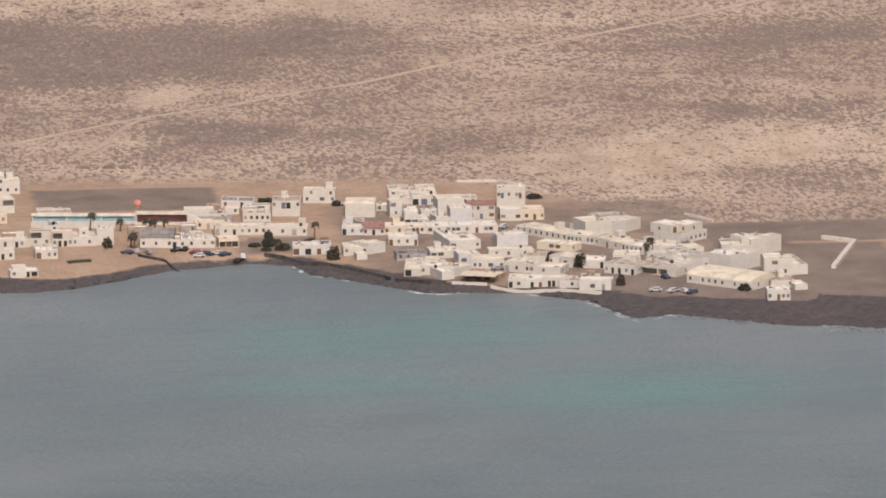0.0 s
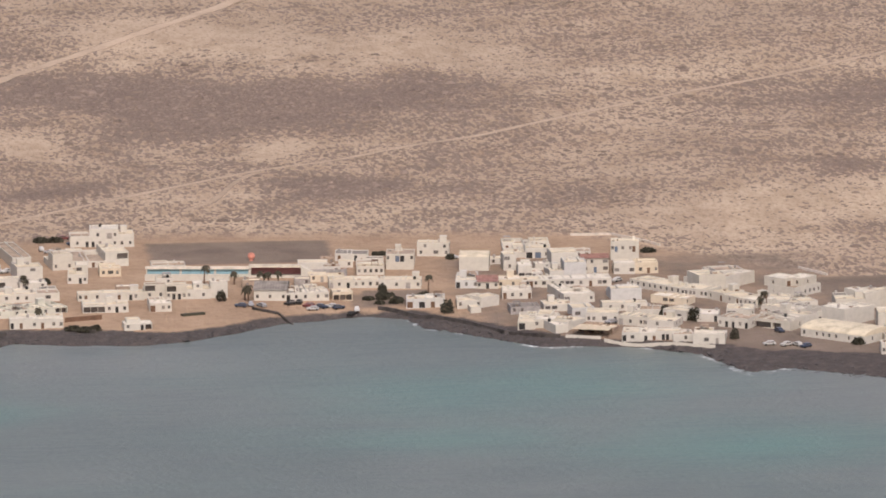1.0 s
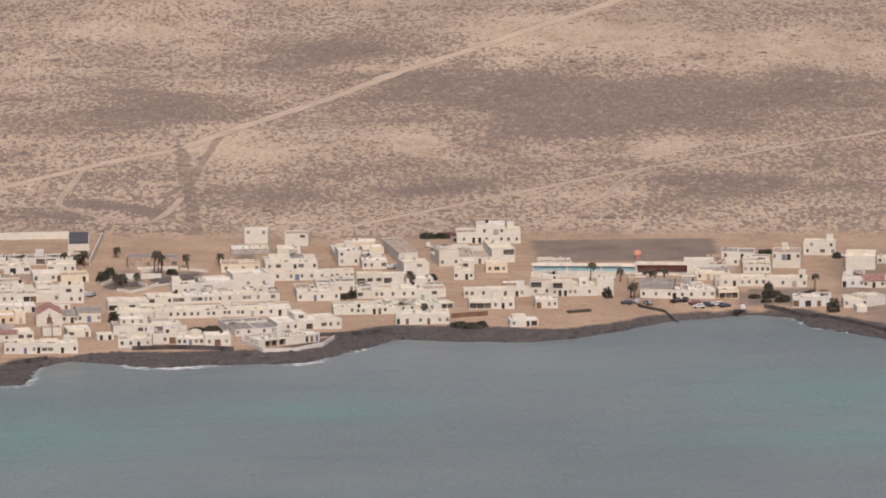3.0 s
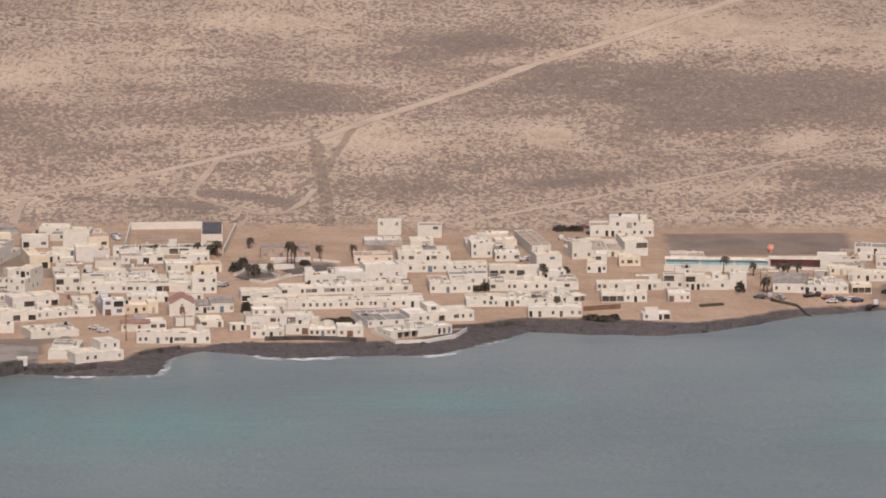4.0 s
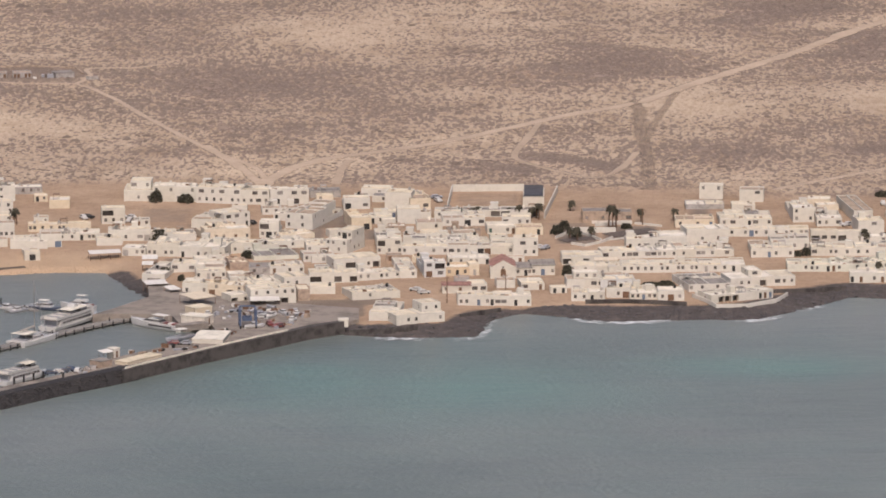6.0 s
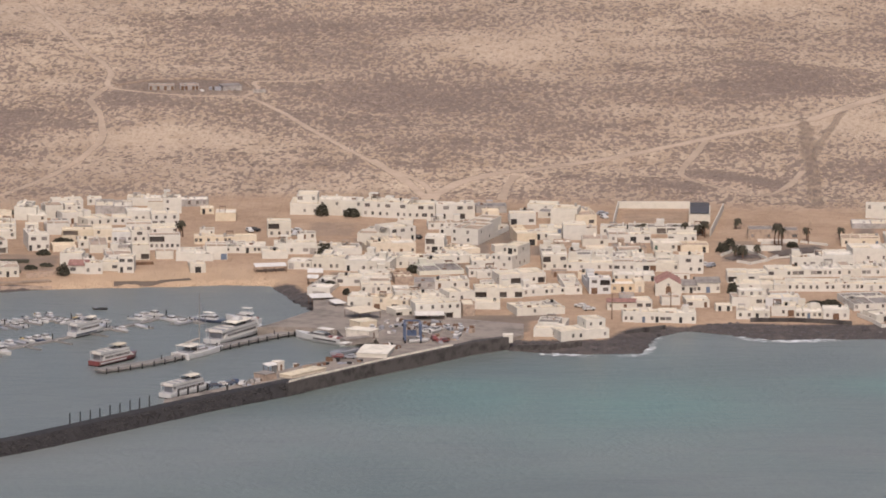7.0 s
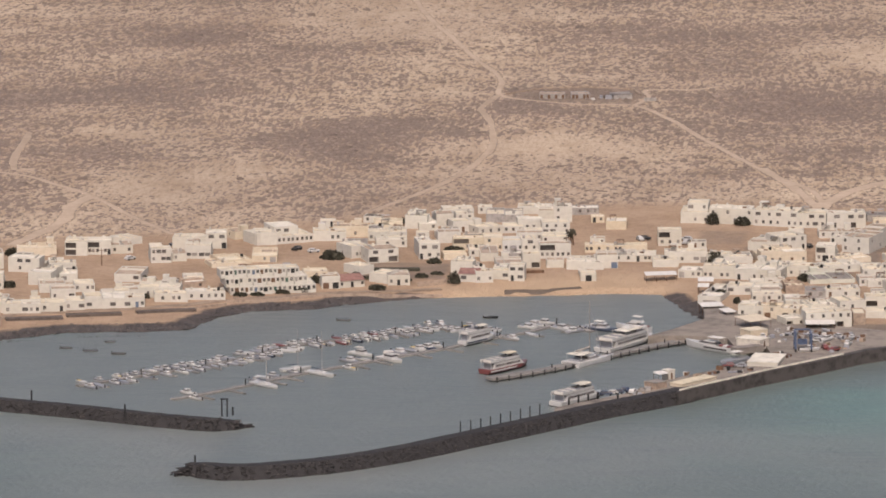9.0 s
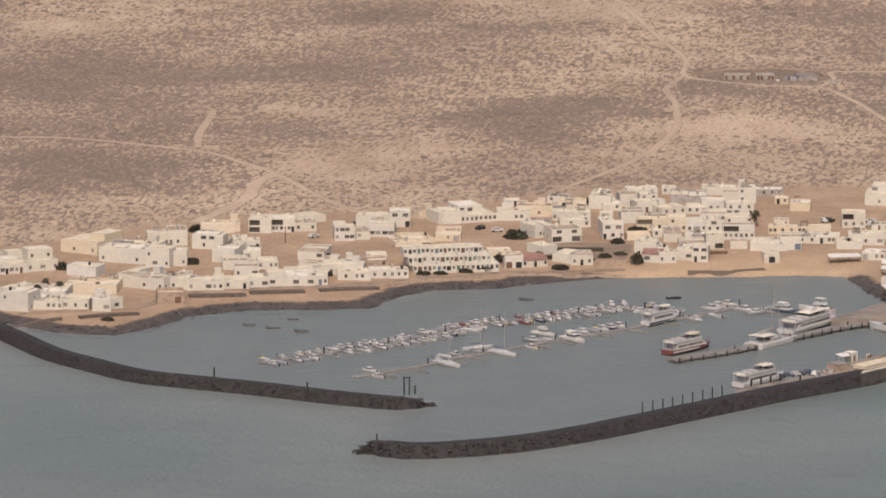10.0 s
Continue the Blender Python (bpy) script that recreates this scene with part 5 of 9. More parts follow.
def launch(x, y, turn, length, label, flybridge=False):
    """A sleek motor yacht: long raked bow, dark window band, hard top on posts, sun loungers or engine boxes aft."""
    ob = thing("motor_yacht", label, "boat", pose(x, y, 0, 0, 0, turn), "boats in the harbour")
    beam, high = length * 0.22, 0.9 + length * 0.07
    b = Build()
    hull(b, length, beam, high, bow=0.55, sheer=0.35)
    part("hull", b.mesh("hull", BOAT_WHITE), ob)
    for s in (-1, 1):
        b = Build()
        b.box(-0.42 * length, 0.08 * length, s * beam * 0.488 - 0.05, s * beam * 0.488 + 0.05, high * 0.55, high * 0.78)
        part("window_band", b.mesh("window_band", GLASS), ob)
    b = Build()
    lozenge(b, -0.16 * length, 0.26 * length, beam * 0.34, high * 0.98, high + 1.3, 0.16 * length)
    part("cabin", b.mesh("cabin", BOAT_WHITE), ob)
    b = Build()
    lozenge(b, -0.162 * length, 0.235 * length, beam * 0.35, high + 0.45, high + 1.0, 0.07 * length)
    part("windscreen", b.mesh("windscreen", GLASS), ob)
    z = high + 1.3
    if flybridge:
        b = Build()
        lozenge(b, -0.28 * length, 0.10 * length, beam * 0.33, z, z + 0.7, 0.06 * length)
        part("flying_bridge", b.mesh("flying_bridge", BOAT_WHITE), ob)
        z += 0.7
    b = Build()
    b.box(-0.24 * length, 0.02 * length, -beam * 0.33, beam * 0.33, z + 1.25, z + 1.4)
    part("hard_top", b.mesh("hard_top", CANVAS), ob)
    for xa in (-0.22, 0.0):
        for s in (-1, 1):
            b = Build()
            b.tube((xa * length, s * beam * 0.3, z - 0.2), (xa * length, s * beam * 0.3, z + 1.25), 0.06, 0.06, 5)
            part("roof_post", b.mesh("roof_post", BOAT_WHITE), ob)
    b = Build()
    b.box(-0.47 * length, -0.17 * length, -beam * 0.36, beam * 0.36, high * 0.9, high + 0.04)
    part("aft_deck", b.mesh("aft_deck", PONTOON), ob)
    for i in range(3):
        b = Build()
        lozenge(b, (-0.44 + 0.085 * i) * length, (-0.375 + 0.085 * i) * length, beam * 0.26, high, high + 0.55, 0.2)
        part("seat", b.mesh("seat", (BOAT_RED, CANVAS, BOAT_RED)[i]), ob)
    return ob


def travel_lift(x, y, turn, z):
    ob = thing("boat_lift", "blue steel travelling boat lift on the quay", "crane", pose(x, y, z, 0, 0, turn))
    for sx in (-2.6, 2.6):
        for sy in (-3.2, 3.2):
            b = Build()
            b.box(sx - 0.3, sx + 0.3, sy - 0.3, sy + 0.3, 0.9, 5.7)
            leg = part("leg", b.mesh("leg", STEEL_BLUE), ob)
            b = Build()
            b.tube((sx - 0.25, sy, 0.55), (sx + 0.25, sy, 0.55), 0.55, 0.55, 12)
            b.tube((sx + 0.25, sy, 0.55), (sx - 0.25, sy, 0.55), 0.55, 0.55, 12)
            part("wheel", b.mesh("wheel", DARK), leg)
    for sx in (-2.6, 2.6):
        b = Build()
        b.box(sx - 0.28, sx + 0.28, -3.6, 3.6, 5.7, 6.2)
        b.box(sx - 0.22, sx + 0.22, -3.2, 3.2, 0.95, 1.35)
        part("side_beam", b.mesh("side_beam", STEEL_BLUE), ob)
    b = Build()
    b.box(-2.6, 2.6, 2.9, 3.5, 6.2, 6.6)
    part("cross_beam", b.mesh("cross_beam", STEEL_BLUE), ob)
    b = Build()
    b.box(-1.6, 1.6, 2.7, 3.7, 1.4, 3.2)
    part("engine_box", b.mesh("engine_box", STEEL_BLUE), ob)
    for sy in (-1.5, 1.5):
        b = Build()
        b.tube((-2.4, sy, 5.7), (0, sy, 3.2), 0.05, 0.05, 4)
        b.tube((2.4, sy, 5.7), (0, sy, 3.2), 0.05, 0.05, 4)
        part("sling", b.mesh("sling", DARK), ob)


def awning(x, y, turn, w, d, h, mat, label, z=None):
    ob = thing("awning", label, "awning", pose(x, y, z, 0, 0, turn) if z is not None else stood(x, y, turn))
    b = Build()
    b.face([(-w / 2, -d / 2, h - 0.25), (w / 2, -d / 2, h - 0.25), (w / 2, d / 2, h + 0.25), (-w / 2, d / 2, h + 0.25)])
    b.face([(-w / 2, -d / 2, h - 0.4), (w / 2, -d / 2, h - 0.4), (w / 2, d / 2, h + 0.1), (-w / 2, d / 2, h + 0.1)])
    b.quad((-w / 2, -d / 2, h - 0.4), (w / 2, -d / 2, h - 0.4), (w / 2, -d / 2, h - 0.25), (-w / 2, -d / 2, h - 0.25))
    b.quad((-w / 2, d / 2, h + 0.1), (-w / 2, -d / 2, h - 0.4), (-w / 2, -d / 2, h - 0.25), (-w / 2, d / 2, h + 0.25))
    b.quad((w / 2, d / 2, h + 0.1), (w / 2, -d / 2, h - 0.4), (w / 2, -d / 2, h - 0.25), (w / 2, d / 2, h + 0.25))
    part("canopy", b.mesh("canopy", mat), ob)
    n = max(2, int(w / 3.5) + 1)
    for i in range(n):
        for yy in (-d / 2 + 0.25, d / 2 - 0.25):
            q = Build()
            xx = -w / 2 + 0.25 + (w - 0.5) * i / (n - 1)
            q.tube((xx, yy, -0.5), (xx, yy, h - 0.35), 0.09, 0.09, 6)
            part("post", q.mesh("post", WOOD), ob)
    return ob


def car(x, y, turn, mat, label, z=None):
    ob = thing("car", label, "car", pose(x, y, z, 0, 0, turn) if z is not None else stood(x, y, turn, 0.02), "parked cars")
    b = Build()
    b.box(-2.1, 2.1, -0.85, 0.85, 0.35, 0.95)
    lozenge(b, -1.7, 1.1, 0.8, 0.95, 1.5, 0.7)
    part("body", b.mesh("body", mat), ob)
    b = Build()
    lozenge(b, -1.62, 0.98, 0.815, 1.0, 1.4, 0.55)
    part("glazing", b.mesh("glazing", GLASS), ob)
    for sx in (-1.3, 1.35):
        for sy in (-0.85, 0.85):
            q = Build()
            q.tube((sx, sy - 0.1, 0.33), (sx, sy + 0.1, 0.33), 0.33, 0.33, 10)
            q.tube((sx, sy + 0.1, 0.33), (sx, sy - 0.1, 0.33), 0.33, 0.33, 10)
            part("wheel", q.mesh("wheel", DARK), ob)


def post(x, y, z, h, r, label, name="mooring_post"):
    b = Build()
    b.tube((0, 0, -0.6), (0, 0, h), r, r * 0.9, 8)
    b.tube((0, 0, h), (0, 0, h + 0.15), r * 1.15, r * 0.6, 8)
    ob = new(name, b.mesh(name, DARK))
    ob.matrix_basis = pose(x, y, z)
    tagged(ob, label, "post", "posts along the moles")


def iron_portal(x, y, z, w, h):
    """Two posts joined at the top by a bar."""
    ob = thing("iron_portal", "tall dark iron portal on the breakwater head", "iron portal", pose(x, y, z))
    for s in (-1, 1):
        b = Build()
        b.tube((s * w / 2, 0, -0.8), (s * w / 2, 0, h), 0.24, 0.22, 8)
        part("post", b.mesh("post", DARK), ob)
    b = Build()
    b.box(-w / 2 - 0.4, w / 2 + 0.4, -0.2, 0.2, h, h + 0.4)
    part("crossbar", b.mesh("crossbar", DARK), ob)


# ---- plants ----
def palm(x, y, h, seed):
    rng = random.Random(seed)
    ob = thing("palm_tree", "palm tree with grey trunk and drooping dusty fronds", "palm", stood(x, y, rng.uniform(0, 360)), "palms")
    b = Build()
    prev = Vector((0, 0, -0.3))
    for i in range(5):
        nxt = Vector((0.12 * i * rng.uniform(0.3, 1), 0.1 * i * rng.uniform(-1, 1), h * (i + 1) / 5))
        b.tube(prev, nxt, 0.30 - 0.03 * i, 0.27 - 0.03 * i, 7)
        prev = nxt
    part("trunk", b.mesh("trunk", WOOD), ob)
    b = Build()
    for i in range(22):
        a, up, ln = math.tau * i / 22 + rng.uniform(-0.2, 0.2), rng.uniform(-0.5, 1.1), rng.uniform(1.3, 2.1)
        d = Vector((math.cos(a), math.sin(a), 0))
        s = Vector((-d.y, d.x, 0))
        p = [prev + d * (ln * t) + Vector((0, 0, up * ln * t * 0.9 - ln * 1.25 * t * t)) for t in (0, 0.35, 0.7, 1.0)]
        for k in range(3):
            w0, w1 = (0.12, 0.42, 0.34, 0.04)[k], (0.12, 0.42, 0.34, 0.04)[k + 1]
            droop = Vector((0, 0, -0.18))
            for sg in (-1, 1):
                b.quad(p[k], p[k] + s * sg * w0 + droop * (w0 > 0.1), p[k + 1] + s * sg * w1 + droop * (w1 > 0.1), p[k + 1])
    part("crown", b.mesh("crown", PALM), ob)


def bush(x, y, rx, ry, h, seed, label="dark dense green bush on sandy ground", name="bush", mat=None):
    """A bush or low tree: a short stem and a crown of many small leaf clumps with an uneven outline."""
    rng = random.Random(seed)
    ob = thing(name, label, "tree" if name == "tree" else "bush", stood(x, y), "bushes and trees")
    b = Build()
    for i in range(3):
        a = rng.uniform(0, math.tau)
        b.tube((0, 0, -0.4), (0.3 * rx * math.cos(a), 0.3 * ry * math.sin(a), h * 0.55), 0.13, 0.05, 5)
    part("trunk", b.mesh("trunk", WOOD), ob)
    b = Build()
    n = int(150 + 40 * rx * ry)
    for _ in range(min(n, 700)):
        while True:
            q = Vector((rng.uniform(-1, 1), rng.uniform(-1, 1), rng.uniform(0.0, 1)))
            e = q.x ** 2 + q.y ** 2 + (q.z - 0.1) ** 2
            if e < 1 and e > rng.random() * 0.8:
                break
        wob = 1 + 0.22 * noise.noise((q.x * 2 + seed, q.y * 2, q.z * 2))
        c = Vector((q.x * rx * wob, q.y * ry * wob, 0.08 * h + q.z * h * 0.95 * wob))
        r = rng.uniform(0.22, 0.5) * (0.6 + 0.12 * rx)
        t = Euler((rng.uniform(0, 6), rng.uniform(0, 6), rng.uniform(0, 6))).to_matrix()
        pts = [c + t @ Vector((r * math.cos(k * math.tau / 5) * rng.uniform(0.7, 1.2), r * math.sin(k * math.tau / 5), 0.25 * r * (k % 2))) for k in range(5)]
        b.face(pts)
    part("crown", b.mesh("crown", mat or LEAF), ob)


# ---- wild shrubs of the plain, shore rocks, surf ----
def build_shrubs(count):
    rng = np.random.default_rng(7)
    xs, ys = rng.uniform(-600, 610, count * 3), 2640 + 640 * rng.random(count * 3) ** 0.9
    edge = np.interp(xs, TOWN_EDGE[:, 0], TOWN_EDGE[:, 1])
    far = np.full(len(xs), 1e9)
    for pts, width in TRACK_LINES:
        line = np.array(pts, float)
        far = np.minimum(far, along(xs, ys, line)[0] - width * 0.55)
    fine = np.array([noise.noise((x * 0.022, y * 0.045, 4.5)) * 0.5 + noise.noise((x * 0.07, y * 0.12, 9.5)) * 0.4 for x, y in zip(xs.tolist(), ys.tolist())])
    dens = 0.7 * scrub_density(xs, ys) + fine
    keep = (ys > edge + 3) & (far > 0.8) & (rng.random(len(xs)) < np.clip(0.36 + 0.6 * dens, 0.06, 1))
    xs, ys, dens = xs[keep][:count], ys[keep][:count], dens[keep][:count]
    z = land(xs, ys)[0]
    n = len(xs)
    rx = (0.32 + 0.75 * rng.random(n) ** 1.6 + 1.3 * (rng.random(n) > 0.985)) * (1 + 0.3 * dens)
    ry, h = rx * rng.uniform(0.55, 0.95, n), rx * rng.uniform(0.26, 0.46, n)
    turn = rng.normal(0.25, 0.35, n)
    k = 6
    ang = math.tau * np.arange(k) / k
    ring0 = np.stack([np.cos(ang), np.sin(ang), 0 * ang - 0.15], -1)
    ring1 = np.stack([0.72 * np.cos(ang + 0.5), 0.72 * np.sin(ang + 0.5), 0 * ang + 0.68], -1)
    shape = np.concatenate([ring0, ring1, [(0.05, 0, 1.0)]])
    v = shape[None] * rng.uniform(0.72, 1.25, (n, 13, 1)) * np.stack([rx, ry, h], -1)[:, None]
    c, s = np.cos(turn)[:, None], np.sin(turn)[:, None]
    v = np.stack([v[..., 0] * c - v[..., 1] * s + xs[:, None], v[..., 0] * s + v[..., 1] * c + ys[:, None], v[..., 2] + z[:, None]], -1)
    base = [(i, (i + 1) % k, k + i) for i in range(k)] + [((i + 1) % k, k + (i + 1) % k, k + i) for i in range(k)] + [(k + i, k + (i + 1) % k, 2 * k) for i in range(k)]
    f = (np.array(base)[None] + 13 * np.arange(n)[:, None, None]).reshape(-1, 3)
    me = bpy.data.meshes.new("shrubs")
    me.vertices.add(n * 13)
    me.vertices.foreach_set("co", v.astype(np.float32).ravel())
    me.loops.add(f.size)
    me.loops.foreach_set("vertex_index", f.astype(np.int32).ravel())
    me.polygons.add(len(f))
    me.polygons.foreach_set("loop_start", np.arange(0, f.size, 3, dtype=np.int32))
    me.update(calc_edges=True)
    me.validate()
    me.materials.append(SHRUB)
    tagged(new("shrubs", me), "low dry brown shrubs scattered over the sand", "shrubs", kind="stuff")


def build_shore_rocks(count):
    rng = np.random.default_rng(11)
    seg = np.hypot(*np.diff(COAST[2:-3, :2], axis=0).T)
    cum = np.concatenate([[0], np.cumsum(seg)])
    s = rng.uniform(0, cum[-1], count * 2)
    cx, cy, cw = (np.interp(s, cum, COAST[2:-3, k]) for k in range(3))
    off = rng.uniform(-0.12, 1.05, len(s)) * cw
    x, y = cx + rng.normal(0, 1.5, len(s)), cy + off
    z, d, wide, inside = land(x, y)
    keep = (wide > 6.5) & (inside | (d < 5)) & (d < wide * 1.05)
    x, y, z = x[keep][:count], y[keep][:count], z[keep][:count]
    r = 0.3 + 0.8 * rng.random(len(x)) ** 2.5
    # low reefs that break the water off the western and eastern points
    s = rng.uniform(0, cum[-1], 6000)
    rx, ry = (np.interp(s, cum, COAST[2:-3, k]) for k in range(2))
    ry = ry - rng.uniform(0, 1, len(s)) ** 1.5 * 9
    lump = np.array([noise.noise((a * 0.06, b * 0.16, 1.5)) for a, b in zip(rx.tolist(), ry.tolist())])
    reef = ((rx < -318) | (rx > 330)) & (lump > 0.05) & ~on_land(rx, ry)
    x, y, z = np.concatenate([x, rx[reef]]), np.concatenate([y, ry[reef]]), np.concatenate([z, np.full(reef.sum(), -0.1)])
    r = np.concatenate([r, 0.35 + 0.5 * rng.random(reef.sum())])
    scatter_rocks(list(zip(x.tolist(), y.tolist(), (z - 0.1).tolist(), r.tolist())), "shore_rocks", None, "dark basalt boulders along the shore", 3, SHORE_ROCK)


def build_foam(stretches):
    """Broken surf lying just off the rocks along stretches of the coast, given from x to x."""
    rng = random.Random(9)
    b = Build()
    line = smooth_line(COAST[1:-2, :2].tolist(), 1.5)
    for i, p in enumerate(line[:-1]):
        w = max((k for x0, x1, k in stretches if x0 <= p.x <= x1), default=0.0)
        lump = noise.noise((p.x * 0.05, p.y * 0.05, 2.0)) + 0.5 * noise.noise((p.x * 0.25, p.y * 0.25, 7.0))
        if not w or lump < -0.05:
            continue
        for _ in range(3):
            o, r = rng.uniform(-0.8, 2.6) * w, rng.uniform(0.3, 1.0) * (0.5 + lump)
            cx, cy = p.x + rng.uniform(-1, 1), p.y - o
            pts = [(cx + r * 1.8 * rng.uniform(0.5, 1.1) * math.cos(a), cy + r * rng.uniform(0.5, 1.1) * math.sin(a), 0.07 + 0.01 * rng.random()) for a in np.linspace(0, math.tau, 8)[:-1]]
            b.face(pts)
    tagged(new("surf", b.mesh("surf", FOAM)), "thin white surf along the dark rocks", "surf", kind="stuff")


def shed(x, y, turn, w, d, h, wall_mat, roof_mat, label, z=2.9, door=True):
    """A plain low block with a roof slab that juts a little, and a door."""
    ob = thing("shed", label, "shed", pose(x, y, z, 0, 0, turn) if z == 2.9 else stood(x, y, turn))
    b = Build()
    b.box(-w / 2, w / 2, 0, d, -0.6, h)
    part("wall", b.mesh("wall", wall_mat), ob)
    b = Build()
    b.box(-w / 2 - 0.15, w / 2 + 0.15, -0.15, d + 0.15, h, h + 0.18)
    part("roof", b.mesh("roof", roof_mat), ob)
    if h > 2.1 and door:
        b = Build()
        b.box(-0.45, 0.45, -0.05, 0.02, 0, min(2.0, h - 0.1))
        part("door", b.mesh("door", WOOD), ob)


def utility_pole(x, y, h):
    ob = thing("utility_pole", "tall dark wooden utility pole beside houses", "pole", stood(x, y))
    b = Build()
    b.tube((0, 0, -0.5), (0, 0, h), 0.2, 0.13, 8)
    part("pole", b.mesh("pole", WOOD), ob)
    b = Build()
    b.box(-0.9, 0.9, -0.07, 0.07, h - 0.7, h - 0.55)
    part("crossarm", b.mesh("crossarm", WOOD), ob)


def crate_stack(x, y, turn, z, w, d, h, mat, label):
    """Gear piled on the quay: a few boxes and nets of uneven size."""
    rng = random.Random(int(x * 13 + y * 7))
    ob = thing("gear_pile", label, "harbour gear", pose(x, y, z, 0, 0, turn))
    for k in range(4):
        b = Build()
        a, c = rng.uniform(-w / 2, w / 2 - 0.8), rng.uniform(-d / 2, d / 2 - 0.8)
        b.box(a, a + rng.uniform(0.8, 0.5 * w), c, c + rng.uniform(0.7, 0.6 * d), -0.05, h * rng.uniform(0.5, 1.0))
        part("crate", b.mesh("crate", mat if k % 2 else rng.choice([WOOD, BOAT_GREY, CANVAS, DARK, GREY])), ob)


def apartment_terraces(x, y, turn, w, d):
    """Three storeys of holiday flats, each set back behind the roof terrace of the one below."""
    rng = random.Random(77)
    ob = thing("apartment_house", "white three-storey terraced holiday flats with many balconies", "apartment house", stood(x, y, turn))
    for k in range(3):
        a, e = -w / 2 - 1.2 * k, w / 2 - 2.4 * k
        n = int((e - a) / 4.4)
        for i in range(n):
            x0, x1 = a + (e - a) * i / n, a + (e - a) * (i + 1) / n
            front = 3.0 * k + 0.5 * (i % 2)
            block(ob, rng, x0 + 0.004, x1 - 0.004, front, d, 2.5 * k - (1.5 if k == 0 else 0.3), 2.5 * (k + 1) + rng.choice([0.0, 0.12]), WHITE, ROOF_CREAM if k == 2 else ROOF_WHITE, 2.5 * k, rng.choice(["wdw", "dww", "wDw", "w.w", "dwd"]), "flat_")
            b = Build()
            b.box(x0 + 0.3, x1 - 0.3, front - 1.5, front - 1.38, 2.5 * k - 0.2, 2.5 * k + 0.8)
            b.box(x0 + 0.1, x0 + 0.28, front - 1.6, front - 0.02, 2.5 * k - 0.2, 2.5 * k + rng.uniform(0.95, 1.9))
            part("balcony_wall", b.mesh("balcony_wall", WHITE), ob)


# ---- the village, house by house ----
home(125.1, 2677.4, 9, 7.2, 16.2, 5.7, "w.w")
home(134.6, 2681.2, 3, 11.9, 20.8, 2.6, "w.dw", roof="tan", plot=4.6)
home(144.6, 2682.8, 7, 8.4, 18.6, 5.1, "..../.P")
home(133.4, 2721.3, -0, 6.9, 9.5, 4.1, ".w.d")
home(142.0, 2720.8, -3, 10.4, 9.5, 6.6, "dw.w/.w.Dw")
home(150.0, 2720.2, -0, 5.7, 9.5, 4.7, "ww")
home(141.2, 2663.4, -0, 7.6, 12.6, 3.0, "wWw", c="cream")
home(129.0, 2651.2, -4, 7.0, 10.2, 3.4, "w.dw", u=(0.4, 1.0, 2.8, "WW"))
home(138.9, 2618.1, -0, 23.1, 6.6, 2.8, "wd.w...d.dw.")
home(135.9, 2596.6, -0, 15.7, 13.1, 2.8, "PPPwdw")
home(154.8, 2596.5, -0, 7.6, 15.2, 3.0, "D.ww")
home(154.4, 2620.2, -0, 7.6, 4.4, 5.2, "ww/PP", plot=6.0)
home(161.6, 2618.1, -0, 7.1, 5.5, 5.2, "wddw/PP")
home(169.3, 2618.1, -0, 8.4, 10.0, 3.4, "w..w.", u=(0.3, 0.7, 1.6, "w"), plot=6.0)
home(176.5, 2619.1, -0, 5.9, 6.7, 5.6, ".w/..", plot=6.0)
home(145.4, 2567.7, 4, 9.6, 6.4, 2.3, "w.dP", u=(0.1, 0.6, 1.2, "."))
home(72.2, 2720.9, -4, 8.6, 7.1, 4.5, "../.W")
home(57.8, 2726.5, -4, 8.4, 4.8, 5.2, "../w.w")
home(55.3, 2706.5, 2, 13.8, 10.6, 1.8, ".....", c="grey")
home(69.1, 2673.7, 2, 18.6, 20.7, 2.8, "wW.dW.w")
home(76.6, 2654.4, 1, 28.2, 9.1, 2.6, "w.wDw.w.w.ww.ww")
home(89.7, 2681.3, 4, 7.5, 13.9, 5.3, "w.w/w..", plot=15.1)
home(98.6, 2673.7, 3, 8.9, 8.1, 3.0, "ww.W", plot=10.7)
home(110.9, 2682.9, 9, 6.9, 32.4, 4.1, "", roof="tan")
home(112.7, 2659.2, 7, 9.1, 15.9, 4.8, "..../..W.")
home(100.4, 2645.4, 3, 18.6, 4.5, 4.0, "PWWP.w")
home(113.1, 2642.2, 6, 9.6, 6.7, 2.4, "w.w")
home(76.9, 2615.7, 2, 14.9, 19.8, 3.2, "w.dw.w")
home(83.2, 2629.7, 4, 13.6, 8.9, 4.0, "WdW.w", roof="grey")
home(101.9, 2618.7, 1, 23.2, 15.5, 3.0, "W..ww.w.w.w..")
home(117.3, 2619.7, 4, 7.8, 13.3, 3.0, ".W.")
home(92.4, 2590.1, 1, 22.3, 15.1, 2.6, "..www.ddw..", c="pale")
home(113.2, 2594.6, 23, 21.0, 15.2, 2.6, "ww..w.PP", c="pale")
home(111.1, 2574.2, -1, 18.3, 11.8, 3.5, "d.d..w.d..w.w")
home(12.8, 2539.0, 0, 11.4, 9.4, 2.9, "wwdw")
home(22.9, 2543.6, -3, 8.0, 12.5, 3.3, ".wD")
home(31.5, 2541.0, 3, 9.4, 14.6, 2.3, "wwdww")
home(40.7, 2539.5, 3, 8.8, 8.3, 3.5, "wDw")
home(11.8, 2560.7, 5, 12.4, 9.5, 3.1, "...Ww", u=(0.2, 0.9, 1.7, "www"))
